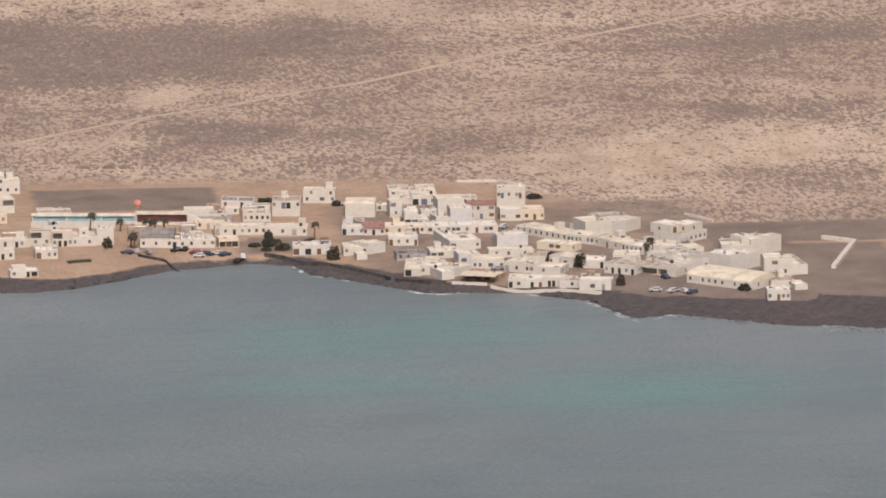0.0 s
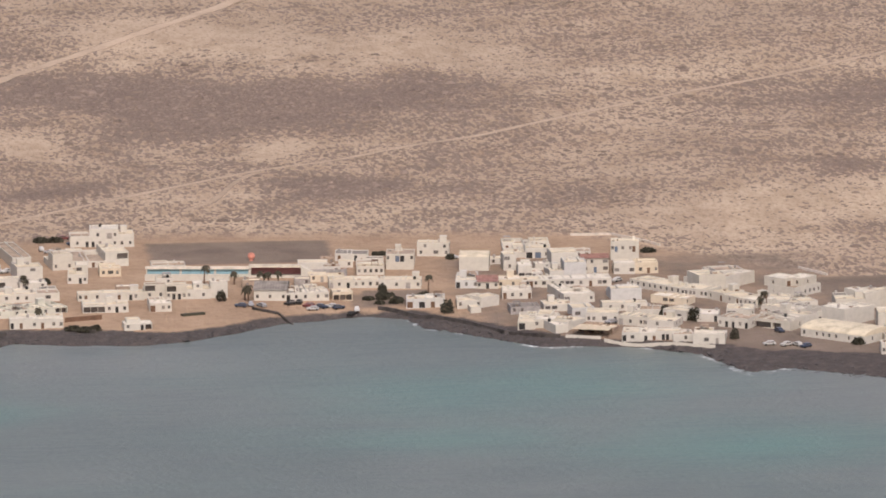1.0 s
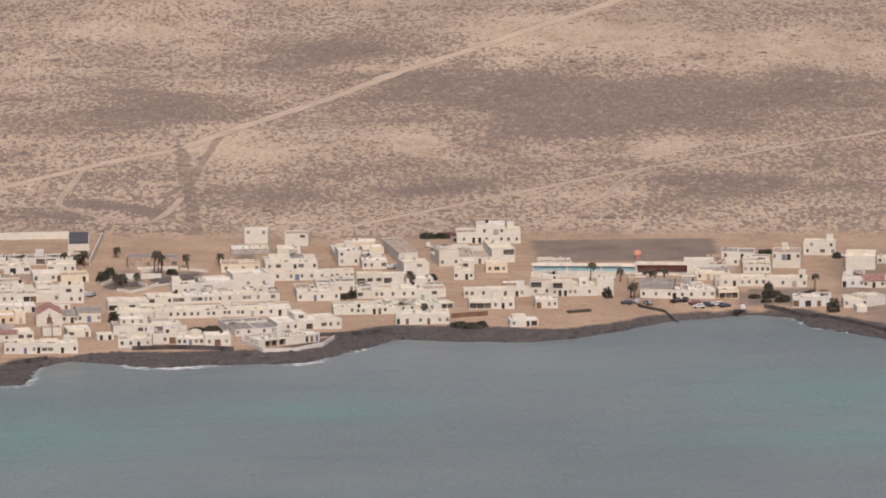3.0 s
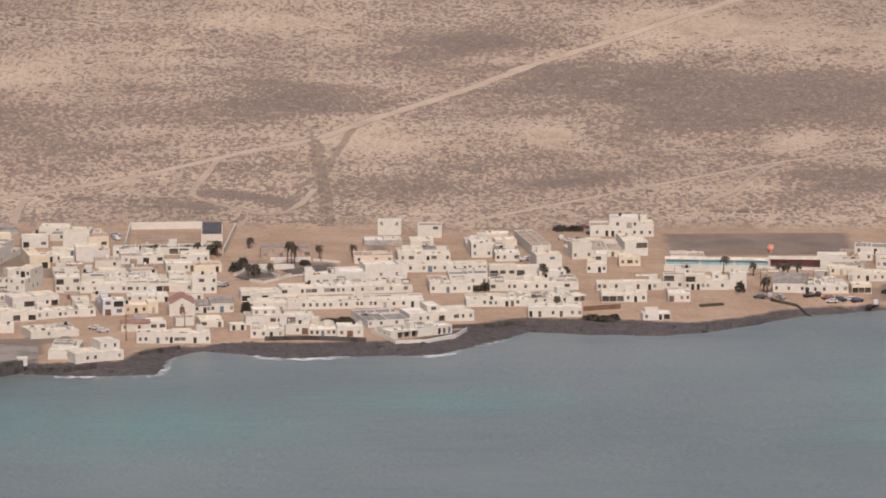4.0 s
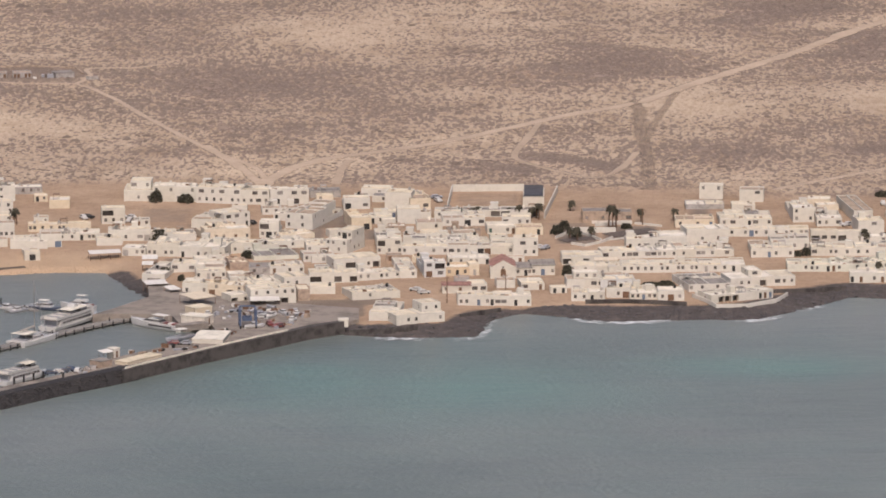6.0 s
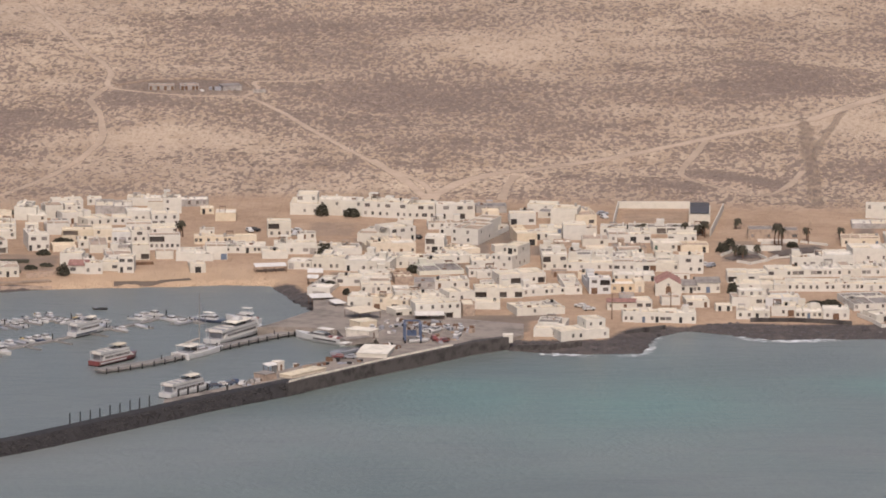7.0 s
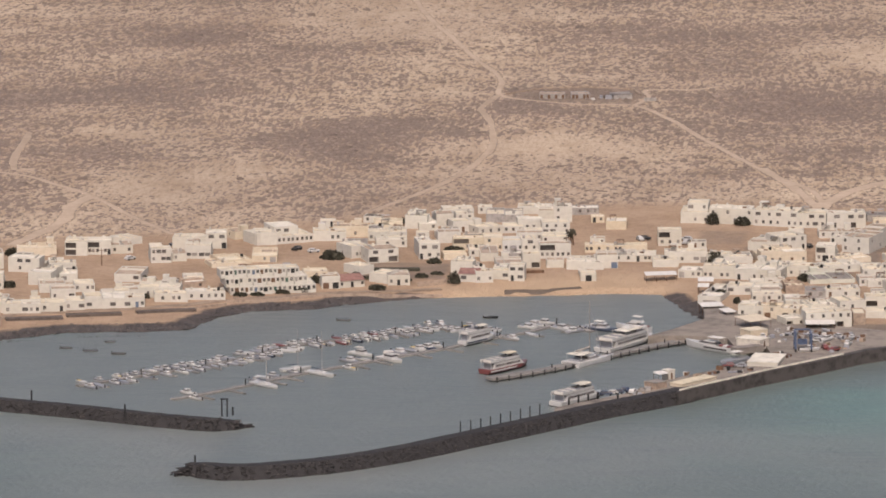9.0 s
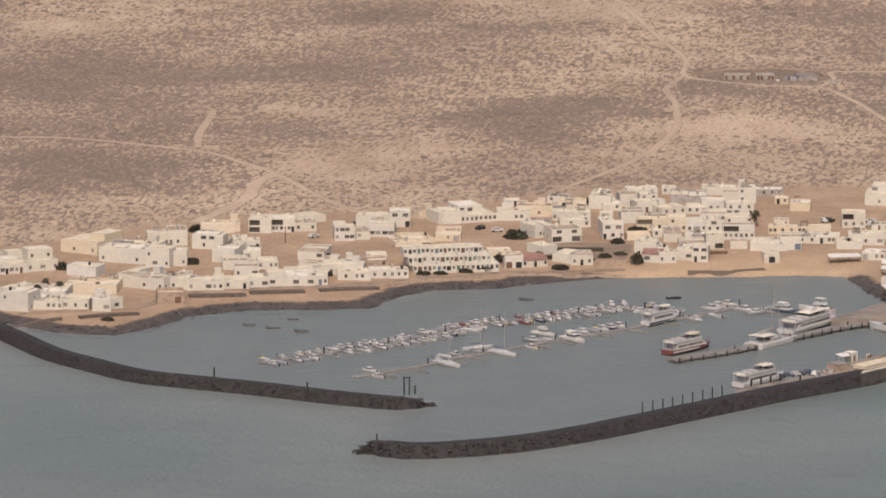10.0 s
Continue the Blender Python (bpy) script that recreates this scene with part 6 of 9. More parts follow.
home(22.9, 2560.6, 5, 11.7, 9.5, 2.9, ".W.w.", c="blue")
home(15.5, 2586.2, 2, 17.8, 10.8, 2.6, "w.w......")
home(33.7, 2587.6, 3, 18.7, 12.9, 2.6, "wwwww.ww.")
home(54.9, 2589.6, 2, 23.7, 15.1, 2.6, "ww.ww.d.w.w.d.w")
home(11.1, 2601.9, 4, 14.0, 9.8, 3.4, "PPPPP")
home(27.5, 2612.7, 9, 19.2, 9.9, 2.8, "WW.wWW.WW")
home(50.3, 2615.7, 7, 26.8, 15.4, 2.8, "ww.w.w..WW.w..WW")
home(32.4, 2629.8, 5, 12.2, 6.7, 4.0, "dwWWW")
home(43.0, 2631.8, 6, 9.3, 8.9, 4.4, "....")
home(41.5, 2645.5, 12, 11.0, 8.0, 2.4, ".w.")
home(55.0, 2642.8, 12, 15.0, 10.1, 5.0, ".w.w.")
home(54.0, 2555.6, 15, 14.8, 21.1, 2.5, "w.w..w.W", roof="grey")
home(72.2, 2564.6, 15, 22.9, 12.7, 3.1, ".ww.P.Www", u=(0.32, 0.52, 1.9, "W"))
home(64.6, 2541.1, 30, 24.3, 11.5, 2.9, ".PPP...ddd")
home(20.2, 2681.9, 3, 17.6, 8.1, 3.9, "w.w.d.W", c="tan", roof="grey")
home(-17.7, 2690.7, -0, 27.1, 7.0, 2.7, "P.PPP.P", roof="grey")
home(-6.0, 2712.7, -0, 7.7, 18.9, 3.3, ".", roof="solar")
home(-54.5, 2707.2, -7, 9.6, 9.4, 5.7, "....")
home(-46.4, 2705.0, 9, 7.4, 16.5, 4.1, ".W", c="cream", plot=9.1)
home(-50.0, 2677.2, 4, 8.2, 9.2, 5.3, "...")
home(-42.5, 2665.3, 3, 9.2, 9.1, 2.8, ".w")
home(-30.5, 2673.4, 4, 15.1, 14.9, 3.0, "w.D.W")
home(-36.5, 2688.5, -0, 9.4, 11.6, 2.4, "W.")
home(-12.0, 2674.4, -0, 10.2, 9.2, 3.0, "W.ww")
home(-17.0, 2658.3, 6, 10.1, 10.2, 2.8, "d..wd")
home(-7.3, 2656.2, 6, 9.7, 7.9, 2.8, "..d", c="cream")
home(-55.7, 2620.1, 3, 8.6, 15.5, 5.4, "w.w.w/PPW", plot=22.0)
home(-43.4, 2619.5, -0, 16.0, 14.4, 3.0, "w.w..w.w", plot=14.5)
home(-27.9, 2619.5, 4, 15.0, 12.1, 3.6, "Www.DD", plot=11.4)
home(-16.5, 2620.5, -0, 8.0, 12.2, 3.0, "..w", plot=8.5)
home(-8.5, 2617.4, -0, 8.6, 6.6, 6.4, ".ww/.WWw", plot=13.6)
home(-9.0, 2581.7, -0, 5.4, 9.7, 2.7, "w.dw", roof="slate", plot=10.9)
home(-2.4, 2582.7, 7, 8.0, 9.7, 3.5, "w.D.w", roof="slate")
home(-39.3, 2578.7, 8, 7.4, 5.4, 5.5, "DW/WP", c="blue", plot=16.6)
home(-31.7, 2581.2, 3, 8.3, 9.7, 3.1, "wdw", c="ochre")
home(-25.9, 2582.2, 9, 3.4, 7.5, 3.9, "d", c="cream")
home(-28.0, 2602.0, 4, 14.3, 9.8, 2.4, "w.w.ww.d")
home(-31.6, 2550.4, 3, 9.6, 6.3, 2.7, "w.d.", roof="red")
home(-24.1, 2551.8, 10, 5.9, 8.4, 3.1, "WW")
home(-24.8, 2531.2, 4, 12.4, 7.2, 3.9, "ww.d.wd")
home(-12.5, 2532.7, 3, 12.4, 11.4, 3.5, "WW.d.w")
home(-5.8, 2556.7, 7, 7.9, 7.4, 2.3, "W.d", plot=4.8)
home(-42.9, 2499.9, 24, 17.4, 11.1, 3.2, ".ww..w", u=(0.6, 1.0, 2.8, "ww"))
home(-55.4, 2503.2, -5, 9.5, 12.1, 2.7, "..", plot=10.1)
home(-148.0, 2720.2, -1, 10.6, 14.3, 4.1, ".ww", u=(0.2, 0.9, 2.4, "W.w"), plot=5.4)
home(-135.1, 2719.4, -2, 15.4, 9.5, 5.8, "W..ww./w.w..w", plot=9.1)
home(-119.2, 2716.0, -12, 16.7, 9.5, 5.8, "wwww.ww/WwW.W", plot=9.9)
home(-105.9, 2714.1, -1, 10.2, 9.5, 5.4, "wwWw/.WW")
home(-93.5, 2714.3, 6, 14.0, 11.8, 5.6, "PPPP/WWW", plot=5.4)
home(-88.6, 2667.1, -19, 10.2, 30.9, 5.7, "w.w./w.w.")
home(-98.6, 2650.4, -3, 6.8, 7.9, 5.6, "wDw/PP", plot=6.0)
home(-69.1, 2705.4, 5, 9.4, 11.8, 4.1, "D.W")
home(-66.5, 2665.8, 11, 7.2, 16.0, 4.4, ".D", c="cream")
home(-74.3, 2622.0, -24, 8.3, 14.4, 4.8, "w.w./ww.w", u=(0.3, 1.0, 2.7, "wDw"))
home(-105.6, 2622.0, 14, 11.0, 13.3, 3.6, "w..")
home(-91.3, 2630.8, 17, 13.8, 11.1, 2.8, "w.w.")
home(-99.4, 2582.4, 2, 7.2, 9.7, 2.7, "ww", c="grey", roof="grey")
home(-90.0, 2584.0, 7, 11.8, 12.9, 2.9, "d.w.w")
home(-79.9, 2606.1, 8, 10.4, 10.9, 2.8, "w.ww.")
home(-66.2, 2594.7, 18, 16.6, 10.8, 3.5, ".P.wP")
home(-85.9, 2561.7, 23, 9.2, 9.5, 3.5, "ww.")
home(-73.6, 2569.0, 5, 16.5, 8.5, 3.5, "PPP.P")
home(-58.4, 2574.5, 23, 15.5, 8.5, 2.7, "ww.ww.w")
home(-92.8, 2532.8, 15, 15.7, 9.3, 5.4, "PPPP./wwwww")
home(-82.8, 2537.9, 7, 4.1, 10.4, 3.9, ".", c="tan")
home(-76.8, 2548.9, 2, 8.6, 9.4, 2.3, "...")
home(-58.5, 2540.3, 17, 16.8, 14.6, 2.7, ".w..")
home(-119.8, 2668.2, -10, 13.9, 16.0, 3.2, ".ww.d")
home(-110.5, 2669.9, 34, 10.7, 10.3, 5.3, "dd.d/WWw")
home(-134.0, 2615.4, -5, 11.5, 16.6, 4.4, "ww.ww.")
home(-120.4, 2612.8, -11, 16.1, 17.6, 4.0, "d.ww.w")
home(-112.9, 2645.2, 15, 16.4, 15.8, 4.4, ".ww.d.w", c="cream")
home(-144.2, 2617.7, -8, 8.3, 7.7, 2.8, "D.ww", plot=2.8)
home(-147.1, 2644.0, 4, 14.9, 7.9, 4.0, "w.w.WD")
home(-154.5, 2675.7, 6, 8.3, 6.9, 5.7, "www/PP")
home(-153.3, 2638.9, 9, 8.2, 6.7, 1.6, "..")
home(-121.2, 2587.6, -3, 17.6, 10.8, 2.8, "W.W.w.w")
home(-119.9, 2551.2, -5, 8.8, 10.5, 3.9, "w.w")
home(-115.5, 2574.7, 5, 10.1, 12.8, 2.9, "w.dw.w")
home(-109.5, 2546.5, -6, 12.2, 8.4, 4.3, "D.D./w.w", c="cream")
home(-103.8, 2534.9, 28, 7.6, 7.3, 3.1, "PPP")
home(-135.4, 2576.9, -12, 8.0, 7.5, 2.4, "..", plot=17.7)
home(-99.4, 2552.4, 17, 17.8, 16.8, 2.7, "w..w")
home(-135.9, 2644.2, 10, 7.8, 11.3, 3.2, "..")
home(-106.6, 2591.1, 11, 6.6, 10.8, 2.8, ".", c="tan")
home(-175.6, 2705.9, 2, 7.3, 8.3, 3.1, "...", c="cream")
home(-200.8, 2719.9, 2, 7.7, 8.4, 4.1, "...", plot=4.6)
home(-195.6, 2719.6, 7, 6.6, 7.2, 5.8, "d./w.")
home(-206.0, 2701.7, 9, 9.0, 11.8, 4.1, ".ww.")
home(-196.2, 2693.5, 8, 9.9, 9.4, 4.5, "WW.w/www")
home(-193.3, 2649.2, 7, 11.1, 5.7, 5.4, "wwwwww/PP")
home(-200.2, 2630.2, 7, 6.2, 9.0, 5.2, ".P", plot=3.9)
home(-172.7, 2661.3, 5, 22.0, 5.7, 3.0, "ww.w.w.ww.......", c="cream")
home(-164.7, 2644.8, 2, 13.9, 11.3, 2.4, "w.w.d.www")
home(-181.4, 2628.9, 2, 13.0, 15.6, 3.0, "....")
home(-173.8, 2632.0, 6, 7.4, 10.1, 4.8, "..D")
home(-179.0, 2611.8, 8, 5.4, 13.2, 3.0, "D")
home(-247.2, 2702.3, -6, 8.1, 10.6, 4.9, "..D", plot=3.1)
home(-242.4, 2699.3, 11, 6.8, 8.3, 2.5, ".w")
home(-237.3, 2708.5, 12, 6.2, 8.3, 4.5, ".D", plot=6.1)
home(-228.3, 2697.4, 22, 10.6, 7.1, 4.1, "W.d.w.W")
home(-216.6, 2717.1, 4, 13.3, 10.7, 3.1, "....w", c="grey", plot=4.2)
home(-219.5, 2693.0, 31, 9.7, 9.4, 2.9, "www")
home(-211.8, 2696.3, 6, 7.3, 9.4, 2.5, "www")
home(-237.1, 2644.7, 12, 7.4, 15.9, 5.6, "d.W.w/WW")
home(-252.7, 2637.3, 21, 10.9, 10.2, 4.8, "PPP/WW")
home(-224.8, 2662.2, 7, 11.1, 11.5, 4.5, "..WwW/PP", c="cream")
home(-215.9, 2661.1, 7, 6.7, 10.3, 4.9, "w.w/w.", c="cream", plot=2.4)
home(-209.1, 2661.1, 10, 7.3, 9.2, 4.0, "wDw", c="blue")
home(-203.0, 2661.5, 13, 5.8, 9.2, 4.5, "ww/W")
home(-223.6, 2617.7, -6, 7.8, 13.3, 4.4, "..")
home(-220.3, 2606.3, -4, 6.6, 9.9, 2.8, "W.", roof="red")
home(-214.7, 2606.1, 10, 6.1, 12.1, 4.0, "w.w")
home(-203.8, 2609.0, -1, 5.5, 6.6, 5.6, "dW/WW")
home(-209.4, 2610.7, -1, 6.3, 11.0, 3.2, ".W")
home(-243.7, 2598.9, 10, 7.7, 13.2, 3.6, "wdw")
home(-250.7, 2601.3, -21, 8.0, 9.9, 3.2, "..")
home(-297.3, 2667.1, 10, 7.8, 10.4, 4.5, "....")
home(-303.4, 2670.0, -55, 10.1, 10.4, 4.1, "..")
home(-287.4, 2671.6, 27, 13.9, 15.1, 2.9, "wwwwwwww", u=(0.05, 0.7, 2.6, "WW."), plot=2.3)
home(-275.6, 2676.2, 7, 11.6, 16.3, 3.7, "..ww.")
home(-268.8, 2684.3, 7, 12.6, 14.0, 4.1, "w.w.", c="cream")
home(-261.5, 2645.8, 37, 7.7, 10.2, 4.4, ".ww.W")
home(-266.4, 2590.1, 12, 6.4, 10.9, 4.4, "DD")
home(-259.4, 2593.3, 25, 9.1, 10.9, 2.4, "w.d.w", roof="red")
home(-256.5, 2615.5, 44, 6.5, 8.9, 3.0, ".")
home(-294.4, 2634.6, 5, 8.9, 7.9, 2.4, ".wD", c="cream", plot=11.0)
home(-303.2, 2629.2, 27, 10.6, 10.1, 1.8, "..", c="cream", plot=3.7)
home(-318.4, 2639.7, 3, 9.1, 13.6, 4.8, "WWWW")
home(-314.1, 2659.1, 8, 7.3, 8.1, 5.7, "DD.D/WW")
home(-323.6, 2659.1, 1, 12.5, 9.2, 3.9, ".P.")
home(-330.3, 2630.8, 12, 7.2, 11.3, 5.2, "w.WW/wWWW")
home(-323.3, 2568.0, 3, 14.5, 21.6, 3.5, ".wwwww")
home(-318.2, 2560.6, 9, 11.4, 8.6, 3.1, ".w.ww.")
home(-306.9, 2566.6, 12, 13.3, 7.5, 3.1, "wwwww")
home(-313.0, 2583.0, 26, 9.1, 8.7, 2.8, ".w", c="tan")
home(-329.3, 2549.6, 8, 6.8, 9.6, 3.5, "..dw")
home(-361.9, 2642.2, 3, 8.0, 10.3, 5.1, "PP/PP")
home(-354.0, 2644.8, 7, 8.4, 9.2, 4.9, "www.wd/PP")
home(-346.3, 2647.3, 11, 7.8, 16.0, 3.2, "w.w")
home(-344.5, 2664.9, 41, 7.7, 9.3, 2.4, "..")
home(-375.7, 2640.7, 8, 14.0, 13.7, 3.0, "....", c="cream")
home(-375.9, 2610.2, -8, 11.3, 12.3, 5.2, ".w../.WW.")
home(-361.9, 2608.1, 10, 9.4, 12.3, 4.0, "WW.w")
home(-367.1, 2586.7, -12, 8.3, 12.1, 4.8, "...")
home(-355.4, 2561.3, 10, 8.5, 9.7, 3.9, "w.W")
home(-349.9, 2576.2, 12, 6.9, 9.8, 2.8, "w.ww")
home(-348.9, 2543.4, 7, 6.8, 9.6, 3.3, "w.W")
home(-342.9, 2546.6, 13, 6.2, 9.6, 4.3, "W.", plot=3.1)
home(-335.2, 2547.4, 9, 9.8, 25.5, 3.5, ".W.W")
home(-366.1, 2535.7, 8, 12.8, 16.9, 3.5, "w.Www")
home(-356.0, 2540.0, 10, 8.6, 9.5, 3.1, "w.d")
home(-383.6, 2578.0, 6, 10.3, 13.1, 5.5, ".w.w/....")
home(-387.2, 2615.8, 12, 6.8, 10.1, 5.6, "ww./...")
home(-435.4, 2558.3, 30, 10.3, 9.8, 3.5, "WdWwd.", plot=17.4)
home(-426.5, 2564.4, 28, 11.2, 8.7, 3.9, "w.W.w", u=(0.1, 0.9, 3.5, "w.w"), plot=21.1)
home(-411.9, 2556.9, -15, 11.0, 7.6, 3.5, "...", c="blue")
home(-419.2, 2597.4, -26, 15.4, 15.6, 4.4, ".w.w", c="cream", u=(0.6, 1.0, 2.4, "."))
home(-401.5, 2581.7, -14, 17.6, 19.8, 5.2, "w....w.")
home(-388.7, 2537.1, -25, 19.7, 17.0, 4.3, "...w.w")
home(-388.3, 2575.4, -14, 8.8, 10.9, 6.7, ".W.w/w...")
home(-393.7, 2614.0, 11, 7.7, 11.2, 4.4, "w..w", plot=6.9)
home(-404.3, 2496.5, -4, 9.1, 10.3, 3.5, "W.w.w")
home(-414.4, 2496.3, -4, 11.9, 14.5, 2.9, "w.www")
home(-424.7, 2494.4, -17, 10.6, 9.3, 6.5, ".../w..")
home(-426.5, 2510.9, -24, 13.6, 14.6, 3.9, "..w")
home(-403.7, 2525.8, 0, 17.6, 19.0, 3.1, "W......", c="cream")
home(-395.0, 2494.2, 11, 6.2, 14.4, 4.2, ".W")
home(-390.6, 2499.2, 48, 5.3, 10.3, 3.9, "W")
home(-374.4, 2513.5, 12, 9.1, 8.3, 3.9, ".D", c="tan")
home(193.7, 2612.1, -8, 11.3, 15.5, 3.6, "w.w.w", roof="slate")
home(206.6, 2611.3, 2, 15.1, 17.7, 3.0, "D.w.w..w.W")
home(224.6, 2631.7, -2, 17.6, 9.0, 3.0, "D.w.d.w.w.w.w")
home(240.4, 2629.2, -8, 14.6, 9.0, 3.0, "w.w.D.w")
home(218.9, 2611.5, 3, 7.0, 6.6, 3.2, "PPP", c="cream")
home(232.5, 2655.9, -4, 9.8, 14.8, 3.2, "wwwww", plot=6.0)
home(243.7, 2664.8, -7, 9.9, 10.4, 5.7, "..../w.DD.w", plot=6.0)
home(257.7, 2688.8, -9, 11.4, 7.0, 4.9, "w.W.w/w.w")
home(246.4, 2597.5, -5, 13.3, 9.9, 3.2, "D.D.D..", c="blue")
home(269.5, 2660.0, -9, 10.5, 10.3, 4.9, "", roof="vault")
home(282.2, 2658.9, 3, 4.5, 6.9, 5.7, "w/WD")
home(263.5, 2626.9, -7, 7.6, 10.1, 3.0, "D.w.w", c="blue", plot=7.0)
home(270.8, 2625.5, -4, 7.3, 11.2, 2.4, "w.d.w", roof="red")
home(278.7, 2626.1, 0, 8.3, 9.0, 3.0, "w.w.", c="cream")
home(279.0, 2605.6, -4, 10.2, 9.9, 3.0, "D.w.w.d")
home(260.9, 2591.4, -3, 8.2, 13.1, 2.8, "w..w")
home(268.3, 2593.0, 31, 7.8, 10.9, 3.6, "..")
home(262.4, 2583.3, 4, 3.6, 6.5, 2.0, ".")
home(294.6, 2681.0, -4, 9.1, 8.2, 3.7, "DDw", plot=18.1)
home(302.6, 2666.8, 3, 9.5, 10.4, 4.5, ".PP")
home(297.0, 2642.0, 3, 5.1, 13.6, 2.8, "PPP")
home(303.5, 2642.3, 0, 7.8, 10.2, 5.6, "../..", c="blue")
home(285.7, 2641.8, -4, 4.8, 9.1, 4.8, "WW", plot=12.9)
home(289.8, 2639.7, 4, 3.9, 9.1, 2.8, "W.d")
home(311.6, 2651.0, -0, 9.6, 8.0, 5.1, "W.d.W/ww.W", roof="red")
home(324.8, 2673.4, -7, 10.1, 7.0, 6.9, "...../wd.w.wDw", plot=2.4)
home(321.5, 2647.1, -4, 7.4, 11.4, 4.0, "WD.W")
home(329.4, 2647.7, 0, 8.2, 8.0, 4.0, ".W.d.w", c="cream")
home(286.3, 2626.2, 1, 7.0, 7.9, 2.8, ".WDw.")
home(302.0, 2625.4, 0, 24.7, 10.1, 2.8, "WWw.WWW.w.d.WWW")
home(299.6, 2596.3, 9, 11.0, 22.0, 3.2, "WW..w")
home(316.4, 2599.9, 2, 10.8, 11.0, 4.0, "....", c="blue")
home(313.5, 2579.6, 0, 15.7, 6.5, 2.8, ".w.w..w.")
home(290.7, 2581.4, 2, 9.9, 9.8, 2.4, "WW..")
home(297.9, 2569.2, 4, 7.6, 9.7, 3.5, "W.", c="blue")
home(303.1, 2559.4, -9, 11.0, 9.6, 3.5, "ww.W.w")
home(313.0, 2552.8, -32, 11.4, 9.6, 3.5, "D.w.wW")
home(321.8, 2547.8, -25, 9.7, 9.6, 2.7, ".w..")
home(276.7, 2554.3, -8, 6.0, 9.6, 2.7, "D.", plot=11.6)
home(283.0, 2554.8, -12, 6.9, 17.0, 3.1, "w.w.d")
home(287.8, 2545.6, 17, 4.6, 19.0, 2.9, "..")
home(293.8, 2552.4, 47, 10.4, 14.9, 2.7, "..")
home(298.9, 2543.8, -27, 12.3, 8.5, 2.3, "PPP", c="tan")
home(312.4, 2531.2, -10, 11.7, 11.5, 3.1, "D.W..d.d")
home(321.9, 2529.9, -10, 7.8, 10.5, 3.1, ".dd.d")
home(326.8, 2526.3, -4, 6.9, 10.5, 2.7, "PPw.")
home(334.9, 2521.2, -11, 10.8, 12.5, 3.5, "P.W.d.")
home(328.3, 2614.8, -52, 25.1, 10.1, 2.8, "wwwwwwwww")
home(340.3, 2601.7, -36, 10.7, 10.0, 3.0, "wwww.ww")
home(349.2, 2591.8, -56, 16.3, 9.9, 3.0, "w.d.w.d")
home(356.3, 2582.1, -48, 7.9, 9.8, 2.8, "wwww")
home(342.0, 2620.5, -49, 7.9, 9.0, 3.2, "..")
home(348.4, 2613.9, 17, 10.2, 11.2, 5.6, "../..")
home(356.7, 2630.4, 11, 10.1, 7.9, 4.0, ".P.", plot=7.6)
home(359.1, 2621.0, 44, 16.3, 11.3, 4.4, "....")
home(329.8, 2590.0, -34, 13.7, 7.7, 2.8, "..WW..", c="cream")
home(328.4, 2561.9, -40, 9.4, 10.7, 3.5, "D..W.")
home(338.9, 2557.1, -11, 7.8, 9.6, 2.7, "...d")
home(346.4, 2545.6, -33, 11.3, 9.6, 3.5, "w.d.d.w.d")
home(351.2, 2563.7, -10, 9.3, 9.7, 3.1, "PPP")
home(359.0, 2542.5, -40, 15.1, 19.1, 3.1, "PPP")
home(371.4, 2598.9, -44, 8.7, 13.3, 3.6, ".", u=(0.2, 1.0, 2.7, "ww"))
home(379.9, 2601.0, 43, 14.9, 13.3, 3.6, "wwwwww", u=(0.0, 0.55, 2.7, "DD"))
home(365.3, 2564.0, -38, 15.8, 15.1, 3.1, "d.W..")
home(365.8, 2579.3, -10, 9.3, 13.1, 2.8, "...")
home(375.1, 2577.2, 15, 10.8, 13.1, 2.4, ".WW.")
home(370.5, 2544.1, 39, 13.9, 14.9, 3.9, "..")
home(376.5, 2518.7, -44, 26.5, 16.7, 2.7, "w.wwww.www", roof="vault")
home(380.2, 2549.5, -26, 9.1, 10.7, 3.9, "ww..w")
home(383.2, 2554.7, -12, 6.8, 7.5, 4.7, ".d.")
home(390.2, 2548.8, 42, 16.0, 10.7, 5.9, "..../....")
home(390.4, 2570.1, -3, 10.5, 13.1, 4.3, ".w.D..W")
home(401.7, 2576.5, 34, 14.1, 10.9, 5.5, "..")
home(399.6, 2536.3, -4, 9.8, 10.6, 5.9, "..WW./.W..")
home(407.1, 2537.5, 7, 5.7, 19.1, 3.5, "..")
home(392.9, 2492.3, -5, 7.7, 8.2, 3.5, "w.dww")
home(397.5, 2513.3, 4, 8.1, 10.4, 2.7, "..w")
home(403.2, 2509.4, 10, 4.5, 8.3, 1.9, ".")
home(-258.1, 2677.9, 6, 7.7, 16.3, 3.3, "w.w.")
home(-251.5, 2680.5, 7, 6.1, 14.0, 2.9, ".w.")
home(-265.5, 2664.3, 5, 9.0, 10.4, 1.6, "..", c="grey", roof="grey")
home(-256.6, 2694.5, 5, 10.5, 11.8, 2.7, "w..w", c="cream", plot=5.6)
home(-252.5, 2665.7, 8, 11.0, 11.5, 2.8, ".w.w")
home(-313.9, 2590.0, 10, 7.0, 9.9, 2.8, "ww")
home(-232.9, 2675.7, 10, 8.3, 13.9, 4.1, "...")
home(-215.9, 2641.9, 7, 6.4, 15.8, 3.0, "..", roof="tan")
home(-207.5, 2627.1, 9, 9.1, 13.4, 2.4, "..", roof="tan")
home(-220.9, 2650.1, 7, 5.6, 10.2, 2.6, "w.")
